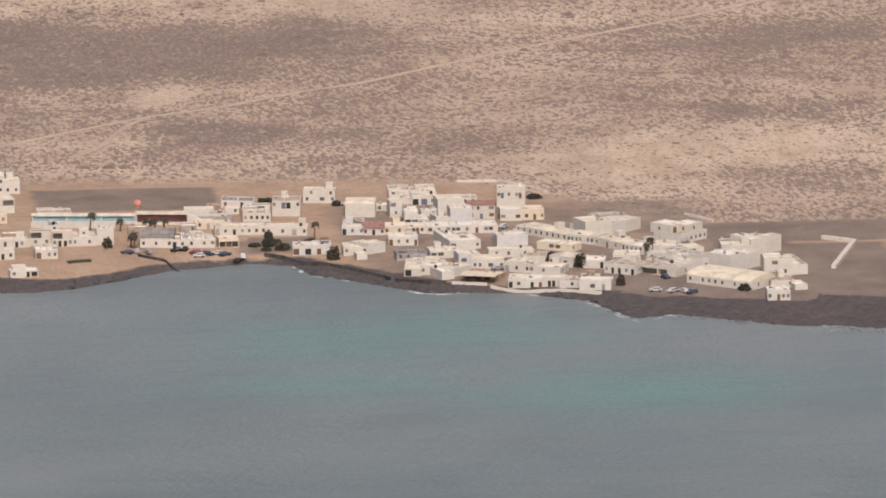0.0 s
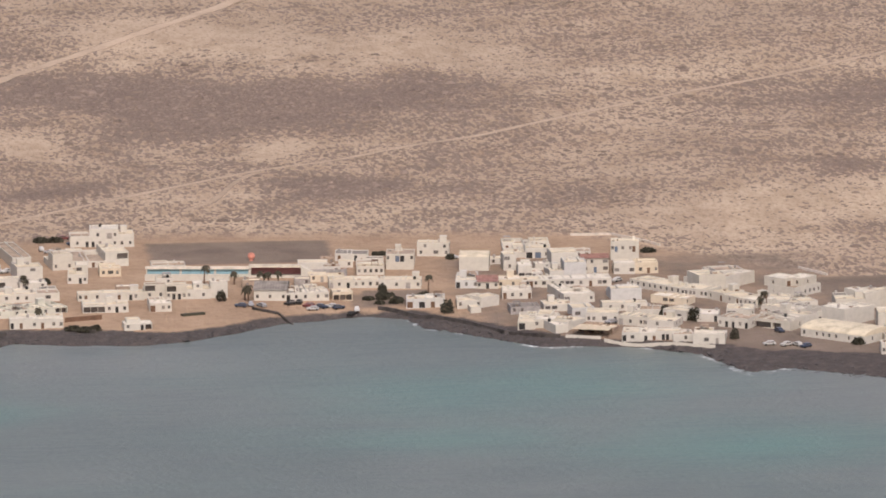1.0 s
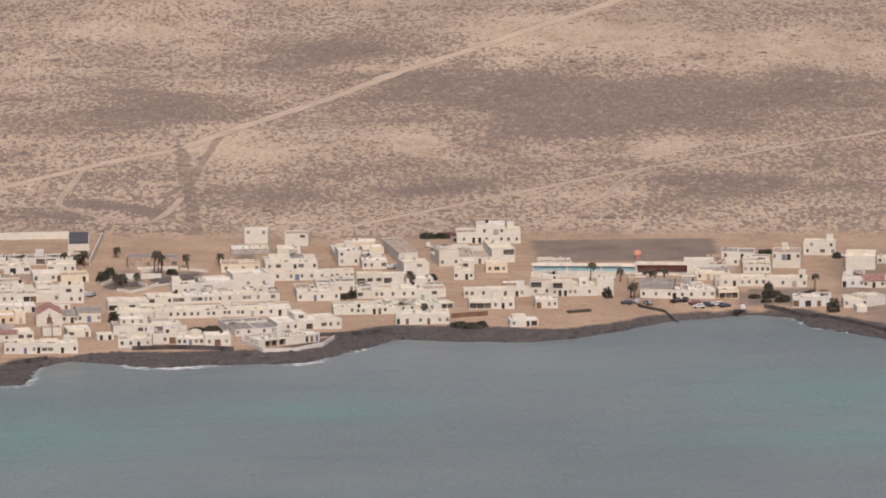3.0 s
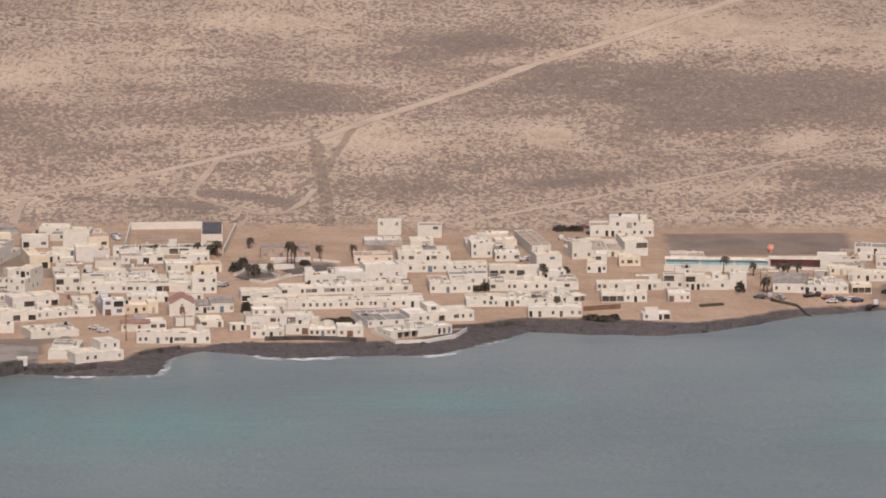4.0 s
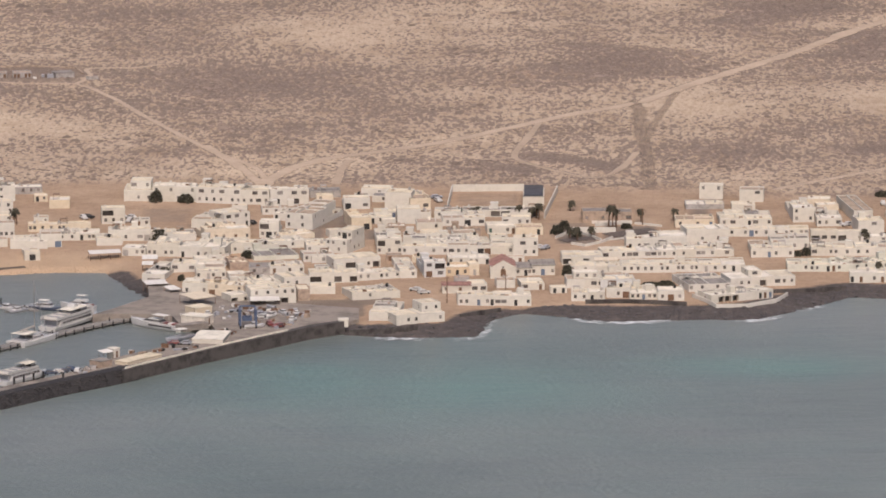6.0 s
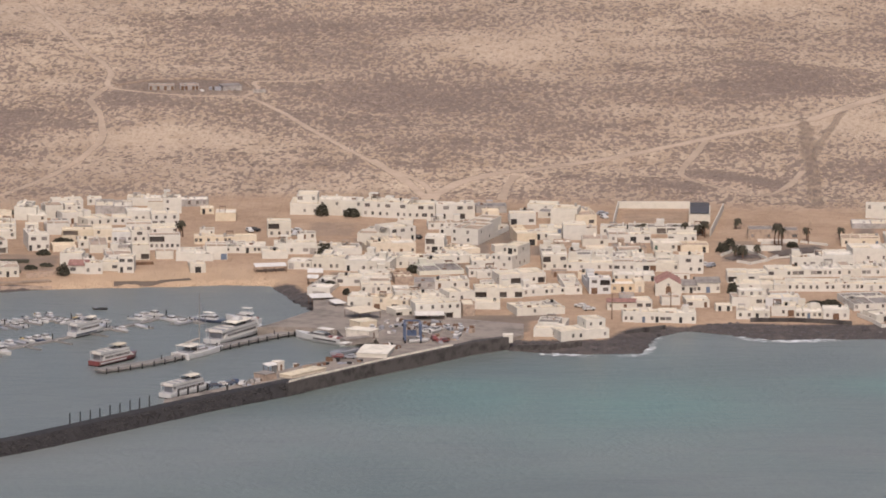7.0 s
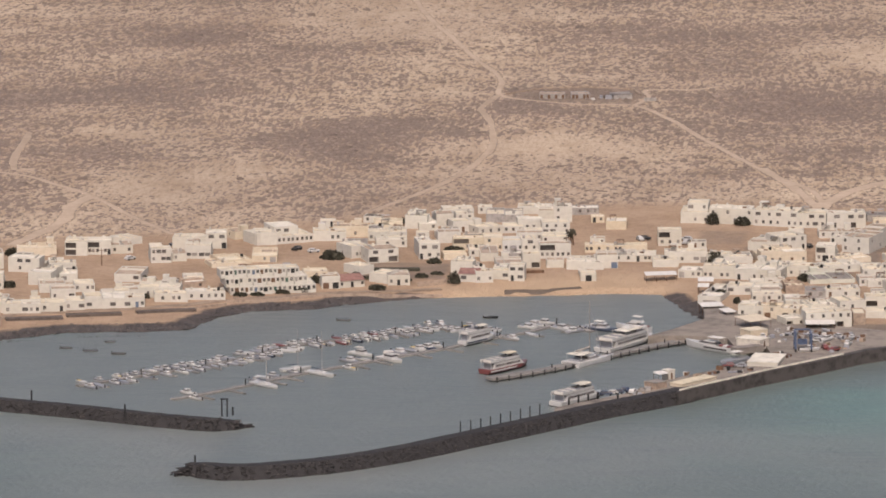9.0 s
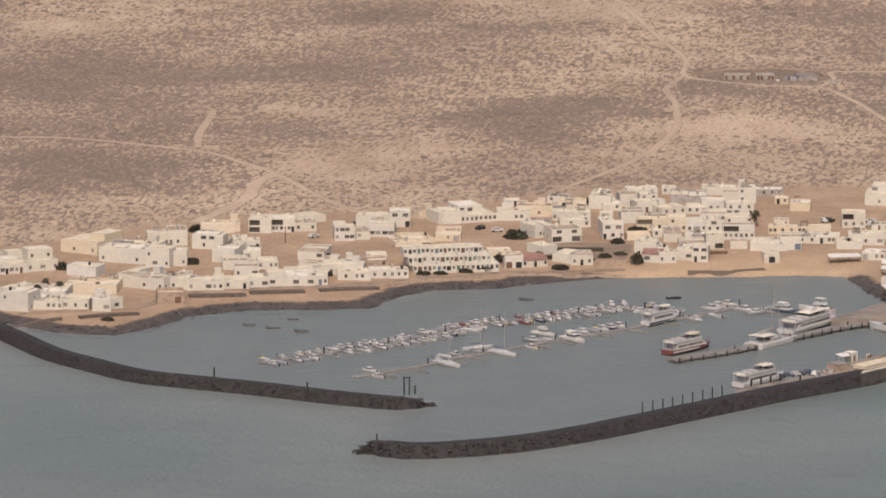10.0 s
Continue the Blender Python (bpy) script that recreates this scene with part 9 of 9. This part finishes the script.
motorboat(-85.3, 2497.1, 257, 6.0, BOAT_WHITE, True, CANVAS, "small white boat laid up ashore on the quay", 3.2)
motorboat(-113.8, 2507.0, 90, 6.0, BOAT_WHITE, True, CANVAS, "small white boat laid up ashore on the quay", 3.2)
crate_stack(-105.0, 2523.7, 157, 2.9, 2.7, 1.7, 1.2, WOOD, "nets and fishing gear heaped on the waterfront")
crate_stack(-102.2, 2519.7, 169, 2.9, 3.3, 2.0, 0.8, WOOD, "nets and fishing gear heaped on the waterfront")
crate_stack(-99.4, 2515.6, 70, 2.9, 3.5, 2.0, 1.1, WOOD, "nets and fishing gear heaped on the waterfront")
crate_stack(-97.4, 2520.7, 25, 2.9, 3.7, 1.5, 0.7, BOAT_GREY, "nets and fishing gear heaped on the waterfront")
crate_stack(-94.6, 2516.7, 6, 2.9, 4.7, 2.5, 1.0, WOOD, "nets and fishing gear heaped on the waterfront")
crate_stack(-91.8, 2513.6, 119, 2.9, 2.9, 1.7, 0.7, WOOD, "nets and fishing gear heaped on the waterfront")
crate_stack(-90.1, 2518.7, 123, 2.9, 2.9, 2.7, 0.7, TAN, "nets and fishing gear heaped on the waterfront")
crate_stack(-87.6, 2511.6, 44, 2.9, 4.7, 2.4, 1.0, WOOD, "nets and fishing gear heaped on the waterfront")
crate_stack(-101.1, 2509.5, 132, 2.9, 2.9, 2.8, 0.5, BOAT_GREY, "nets and fishing gear heaped on the waterfront")
crate_stack(-95.8, 2507.5, 6, 2.9, 2.6, 3.0, 0.6, GREY, "nets and fishing gear heaped on the waterfront")
crate_stack(-85.9, 2515.7, 8, 2.9, 3.1, 2.3, 1.1, WOOD, "nets and fishing gear heaped on the waterfront")
crate_stack(-109.8, 2519.6, 74, 2.9, 4.7, 2.0, 0.8, GREY, "nets and fishing gear heaped on the waterfront")
crate_stack(-106.9, 2513.5, 27, 2.9, 5.0, 2.1, 0.9, BOAT_GREY, "nets and fishing gear heaped on the waterfront")
crate_stack(-82.3, 2509.6, 70, 2.9, 4.1, 1.8, 0.8, WOOD, "nets and fishing gear heaped on the waterfront")
crate_stack(-80.2, 2513.7, 95, 2.9, 2.9, 2.9, 1.0, WOOD, "nets and fishing gear heaped on the waterfront")
crate_stack(-121.5, 2505.3, 110, 2.9, 4.3, 1.8, 1.1, GREY, "nets and fishing gear heaped on the waterfront")
crate_stack(-112.2, 2505.3, 70, 2.9, 2.8, 1.7, 0.7, GREY, "nets and fishing gear heaped on the waterfront")
motorboat(-103.6, 2515.6, 80, 5.5, BOAT_GREY, True, None, "small grey boat drawn up on the waterfront", 3.2)
motorboat(-97.8, 2511.5, 152, 6.0, BOAT_GREY, False, None, "small grey boat drawn up on the waterfront", 3.2)
motorboat(-93.2, 2520.8, 126, 5.0, BOAT_GREY, False, None, "small grey boat drawn up on the waterfront", 3.2)
motorboat(-88.7, 2509.6, 121, 5.5, BOAT_GREY, True, None, "small grey boat drawn up on the waterfront", 3.2)
motorboat(-84.2, 2508.6, 268, 5.0, BOAT_GREY, True, None, "small grey boat drawn up on the waterfront", 3.2)
car(182.9, 2602.9, 156, BOAT_BLUE, "dark blue car parked on the sand")
car(186.5, 2604.5, 271, BOAT_GREY, "grey car parked on the sand")
car(190.1, 2603.1, 119, BOAT_GREY, "grey car parked on the sand")
car(200.1, 2606.0, 216, DARK, "black car parked on the sand")
car(203.4, 2607.6, 76, DARK, "black car parked on the sand")
car(206.4, 2603.1, 204, BOAT_RED, "red car parked on the sand")
car(207.4, 2598.9, 182, BOAT_WHITE, "white car parked on the sand")
car(210.7, 2601.6, 321, BOAT_BLUE, "dark blue car parked on the sand")
car(214.1, 2602.2, 169, BOAT_WHITE, "white car parked on the sand")
car(216.5, 2600.8, 22, BOAT_BLUE, "dark blue car parked on the sand")
car(346.0, 2602.7, 72, BOAT_WHITE, "white car parked on the sand")
car(317.1, 2633.7, 227, BOAT_WHITE, "white car parked on the sand")
car(360.9, 2536.1, 292, BOAT_BLUE, "dark blue car parked on the sand")
car(354.3, 2513.8, 181, BOAT_WHITE, "white car parked on the sand")
car(359.6, 2511.0, 217, BOAT_WHITE, "white car parked on the sand")
car(363.4, 2510.5, 113, BOAT_WHITE, "white car parked on the sand")
car(365.9, 2508.1, 217, BOAT_BLUE, "dark blue car parked on the sand")
car(306.1, 2558.2, 203, BOAT_GREY, "grey car parked on the sand")
car(220.4, 2595.2, 61, DARK, "black car parked on the sand")
car(222.6, 2598.0, 267, BOAT_WHITE, "white car parked on the sand")
car(264.4, 2683.7, 345, BOAT_WHITE, "white car parked on the sand")
car(102.5, 2674.6, 330, BOAT_WHITE, "white car parked on the sand")
car(105.5, 2675.5, 52, BOAT_WHITE, "white car parked on the sand")
car(119.3, 2715.5, 273, BOAT_WHITE, "white car parked on the sand")
car(122.0, 2709.8, 141, BOAT_WHITE, "white car parked on the sand")
car(125.2, 2711.9, 76, DARK, "black car parked on the sand")
car(130.9, 2726.2, 188, BOAT_BLUE, "dark blue car parked on the sand")
car(128.4, 2737.5, 7, BOAT_RED, "red car parked on the sand")
car(-41.0, 2726.9, 17, BOAT_GREY, "grey car parked on the sand")
car(-40.3, 2720.2, 294, BOAT_WHITE, "white car parked on the sand")
car(-106.0, 2675.9, 159, DARK, "black car parked on the sand")
car(-111.4, 2598.2, 198, BOAT_WHITE, "white car parked on the sand")
car(-109.7, 2604.3, 32, BOAT_WHITE, "white car parked on the sand")
car(-45.5, 2554.5, 150, BOAT_WHITE, "white car parked on the sand")
car(-42.6, 2549.6, 19, BOAT_WHITE, "white car parked on the sand")
car(-27.1, 2620.4, 301, BOAT_WHITE, "white car parked on the sand")
car(-3.6, 2631.0, 0, BOAT_WHITE, "white car parked on the sand")
car(-1.7, 2629.9, 242, BOAT_GREY, "grey car parked on the sand")
car(-90.2, 2520.9, 69, DARK, "black car parked on the sand")
car(-87.2, 2515.8, 311, BOAT_BLUE, "dark blue car parked on the sand")
car(-82.6, 2517.9, 156, BOAT_WHITE, "white car parked on the sand")
car(-165.7, 2685.7, 292, BOAT_WHITE, "white car parked on the sand")
car(-164.1, 2686.9, 344, DARK, "black car parked on the sand")
car(-149.2, 2686.7, 160, BOAT_WHITE, "white car parked on the sand")
car(-149.2, 2680.1, 258, BOAT_WHITE, "white car parked on the sand")
car(-325.2, 2667.4, 166, BOAT_WHITE, "white car parked on the sand")
car(-326.9, 2662.9, 223, BOAT_GREY, "grey car parked on the sand")
car(-329.3, 2662.8, 146, BOAT_BLUE, "dark blue car parked on the sand")
car(-285.5, 2658.3, 237, DARK, "black car parked on the sand")
car(-279.1, 2654.5, 14, BOAT_WHITE, "white car parked on the sand")
car(-342.0, 2636.0, 49, BOAT_WHITE, "white car parked on the sand")
car(-159.3, 2405.6, 13, BOAT_BLUE, "dark blue car parked on the quay", 2.91)
car(-157.6, 2407.6, 194, BOAT_WHITE, "white car parked on the quay", 2.91)
car(-155.9, 2408.7, 194, BOAT_BLUE, "dark blue car parked on the quay", 2.91)
car(-153.2, 2411.8, 315, BOAT_BLUE, "dark blue car parked on the quay", 2.91)
car(-150.9, 2410.0, 77, BOAT_WHITE, "white car parked on the quay", 2.91)
car(-122.5, 2456.5, 195, BOAT_RED, "red car parked on the quay", 2.91)
car(-118.8, 2456.8, 175, BOAT_GREY, "grey car parked on the quay", 2.91)
car(-95.8, 2503.3, 174, BOAT_WHITE, "white car parked on the quay", 2.91)
car(-92.5, 2490.5, 287, BOAT_RED, "red car parked on the quay", 2.91)
car(-89.6, 2486.7, 220, BOAT_RED, "red car parked on the quay", 2.91)
palm(172.9, 2642.9, 7.0, 0)
palm(183.5, 2643.8, 4.6, 1)
palm(192.6, 2646.9, 3.6, 2)
palm(195.7, 2645.4, 3.6, 3)
palm(199.0, 2645.0, 4.0, 4)
palm(186.1, 2611.8, 5.5, 5)
palm(185.1, 2614.1, 4.5, 6)
palm(249.6, 2620.8, 6.0, 7)
palm(362.2, 2583.0, 5.0, 8)
palm(360.8, 2580.0, 3.5, 9)
palm(110.0, 2644.3, 4.5, 10)
palm(110.7, 2642.2, 3.5, 11)
palm(112.8, 2591.3, 3.2, 12)
palm(32.1, 2680.8, 4.6, 13)
palm(43.8, 2684.0, 4.2, 14)
palm(20.6, 2669.0, 8.0, 15)
palm(22.0, 2666.8, 8.5, 16)
palm(23.2, 2671.1, 6.5, 17)
palm(9.4, 2645.5, 4.5, 18)
palm(14.6, 2651.9, 3.8, 19)
palm(6.8, 2649.8, 4.0, 20)
palm(-4.9, 2688.6, 5.0, 21)
palm(-4.1, 2685.3, 5.5, 22)
palm(-11.4, 2691.8, 4.0, 23)
palm(-6.7, 2689.6, 3.6, 24)
palm(-14.6, 2691.8, 3.0, 25)
palm(-25.8, 2691.7, 3.4, 26)
palm(-27.8, 2691.7, 3.0, 27)
palm(7.1, 2702.9, 3.6, 28)
palm(-188.8, 2674.6, 5.5, 29)
palm(-189.8, 2676.8, 4.5, 30)
palm(-420.4, 2515.3, 4.5, 31)
palm(-413.7, 2521.4, 4.5, 32)
palm(-419.4, 2529.1, 4.2, 33)
bush(231.4, 2606.2, 1.9, 1.1, 1.1, 40, "dry dark garden bush in front of a long house")
bush(235.2, 2616.0, 2.4, 1.6, 1.3, 41, "dry dark garden bush in front of a long house")
bush(238.3, 2608.3, 1.6, 1.1, 1.3, 42, "dry dark garden bush in front of a long house")
bush(247.3, 2614.9, 2.4, 1.6, 1.2, 43, "dry dark garden bush in front of a long house")
bush(233.1, 2612.5, 2.3, 1.7, 2.1, 44, "dry dark garden bush in front of a long house")
bush(228.0, 2612.3, 2.2, 1.4, 1.2, 45, "dry dark garden bush in front of a long house")
bush(236.9, 2606.1, 2.5, 1.7, 1.7, 46, "dry dark garden bush in front of a long house")
bush(232.9, 2615.9, 2.1, 1.7, 2.0, 47, "dry dark garden bush in front of a long house")
bush(237.7, 2610.0, 2.1, 1.3, 1.2, 48, "dry dark garden bush in front of a long house")
bush(233.0, 2614.8, 1.5, 1.0, 1.8, 49, "dry dark garden bush in front of a long house")
bush(232.4, 2611.4, 2.0, 1.3, 2.2, 50, "dry dark garden bush in front of a long house")
bush(-262.0, 2610.0, 2.2, 1.3, 0.9, 60, "low dark scrub of a garden behind the shore")
bush(-256.0, 2606.0, 2.8, 1.2, 1.0, 61, "low dark scrub of a garden behind the shore")
bush(-250.0, 2605.0, 2.9, 1.3, 1.1, 62, "low dark scrub of a garden behind the shore")
bush(-243.0, 2606.0, 3.1, 1.1, 0.8, 63, "low dark scrub of a garden behind the shore")
bush(-237.0, 2611.0, 2.3, 1.6, 1.2, 64, "low dark scrub of a garden behind the shore")
bush(-232.0, 2616.0, 2.3, 1.3, 0.9, 65, "low dark scrub of a garden behind the shore")
bush(252.8, 2587.1, 2.4, 2.2, 4.4, 0, "low dark green tree beside the houses", "tree")
bush(176.8, 2613.0, 1.8, 1.6, 3.6, 1, "low dark green tree beside the houses", "tree")
bush(233.9, 2625.9, 1.6, 1.4, 2, 2)
bush(333.9, 2559.8, 1.8, 1.6, 4.2, 3, "low dark green tree beside the houses", "tree")
bush(335.5, 2558.6, 1.6, 1.5, 4.4, 4, "low dark green tree beside the houses", "tree")
bush(344.2, 2526.6, 1.6, 1.6, 3.6, 5, "low dark green tree beside the houses", "tree")
bush(263.3, 2682.7, 1.8, 1.4, 1.8, 6)
bush(334.9, 2688.3, 2.6, 2, 1.6, 7)
bush(384.0, 2509.9, 2.2, 1.5, 2.2, 8)
bush(247.6, 2604.3, 2, 1.5, 2, 9)
bush(239.0, 2693.4, 3, 2, 1.3, 10)
bush(325.9, 2568.9, 1.8, 1.6, 3.5, 11, "low dark green tree beside the houses", "tree")
bush(280.4, 2571.4, 2.4, 2, 1.6, 12)
bush(88.6, 2619.1, 1.8, 1.6, 2.8, 13, "low dark green tree beside the houses", "tree")
bush(85.6, 2618.2, 1.4, 1.2, 1.8, 14)
bush(117.8, 2651.4, 1.8, 1.6, 2, 15)
bush(120.0, 2732.3, 3, 2, 1.8, 16)
bush(125.1, 2732.1, 3, 2, 1.8, 17)
bush(123.4, 2569.6, 3, 1.5, 1.6, 18)
bush(127.2, 2567.4, 3, 1.5, 1.8, 19)
bush(131.1, 2569.2, 2, 1.5, 1.8, 20)
bush(4.7, 2665.8, 2.2, 1.8, 3.2, 21, "low dark green tree beside the houses", "tree")
bush(2.3, 2658.3, 2.4, 2, 3, 23, "low dark green tree beside the houses", "tree")
bush(5.7, 2582.6, 1.8, 1.6, 3.2, 24, "low dark green tree beside the houses", "tree")
bush(26.8, 2668.9, 2, 1.5, 1.8, 25)
bush(34.4, 2562.6, 3.4, 2.5, 1.5, 26)
bush(39.2, 2564.5, 3, 2.2, 1.5, 27)
bush(-141.7, 2718.3, 2.4, 2.2, 4, 28, "low dark green tree beside the houses", "tree")
bush(-130.9, 2717.3, 3, 2, 2.8, 29, "low dark green tree beside the houses", "tree")
bush(-137.0, 2644.7, 3.2, 2.6, 3.6, 30, "low dark green tree beside the houses", "tree")
bush(-104.7, 2612.6, 2, 1.8, 2.6, 31, "low dark green tree beside the houses", "tree")
bush(9.2, 2652.1, 2, 1.8, 3.4, 33, "low dark green tree beside the houses", "tree")
bush(6.1, 2584.8, 1.8, 1.6, 3, 34, "low dark green tree beside the houses", "tree")
bush(-132.2, 2586.8, 2, 1.6, 2.2, 36)
bush(-125.7, 2573.8, 1.4, 1.2, 2, 37)
bush(-32.3, 2697.1, 1.8, 1.5, 2, 38)
bush(-225.1, 2603.8, 2.4, 2.2, 3.8, 39, "low dark green tree beside the houses", "tree")
bush(-271.2, 2643.2, 4.4, 4, 2.6, 40)
bush(-252.9, 2714.0, 2, 1.8, 1.6, 41)
bush(-230.1, 2661.5, 3.6, 2, 1.4, 42)
bush(-234.9, 2636.7, 2.4, 1.6, 1.8, 43)
bush(-272.5, 2598.1, 2.6, 2, 2.2, 44)
bush(-250.5, 2592.1, 3, 2, 1.6, 45)
bush(-265.6, 2667.1, 3, 2, 1.6, 46)
bush(-384.4, 2641.6, 2.6, 2, 2.6, 47, "low dark green tree beside the houses", "tree")
bush(-377.0, 2657.2, 2.4, 2, 1.4, 48)
bush(-332.5, 2599.9, 1.6, 1.4, 1.4, 49)
bush(-327.7, 2566.5, 1.4, 1.2, 1.4, 50)
bush(-380.4, 2645.5, 2.6, 2, 2, 51)
bush(-420.2, 2567.2, 2.2, 1.8, 2.6, 52, "low dark green tree beside the houses", "tree")
bush(-377.3, 2582.4, 2.6, 2, 2, 53)
bush(-390.9, 2480.5, 2.2, 1.6, 1, 54)
bush(-296.1, 2574.8, 2.5, 1, 1.2, 55)
bush(-290.4, 2576.2, 2.5, 1, 1, 56)
bush(-282.1, 2579.9, 2.5, 1, 1.2, 57)
bush(-275.6, 2583.4, 2.5, 1, 1.2, 58)
bush(396.7, 2503.0, 1.5, 1, 1, 59)
home(-218.6, 2980.0, 5, 10.0, 5.0, 2.1, "d.d.d.d", c="grey", roof="tan")
home(-207.6, 2982.0, 8, 7.2, 5.0, 2.1, "dd.dd", c="grey", roof="tan")
shed(-191.0, 2984.5, 20, 7.5, 6, 1.8, GREY, ROOF_GREY, "low grey shed inside a desert compound", 4.0)
wall_run([(-182.5, 2981.0), (-177.8, 2983.0)], 1.4, 0.5, GREY, "pale grey wall beside a desert compound", "garden_wall")
crate_stack(-198.6, 2984.0, 10, ground_at(-198.6, 2984.0), 5.0, 4.0, 1.9, SOIL, "dark heap of rubble in a desert compound")
crate_stack(-202.6, 2980.0, 25, ground_at(-202.6, 2980.0), 1.6, 1.6, 1.0, CANVAS, "small white heap of sacks in a compound")
wall_run([(-237.8, 2992.1), (-223.8, 3008.9), (-206.1, 3012.7), (-188.2, 3007.9), (-184.7, 2994.2)], 0.6, 0.8, TAN, "low brown boundary bank of a desert compound", "boundary_wall")
build_shrubs(80000)
build_shore_rocks(5000)
build_foam([(329, 352, 2.8), (353, 371, 2.0), (372, 430, 3.0), (8, 96, 1.3), (-57, -16, 1.4), (236, 330, 0.5)])
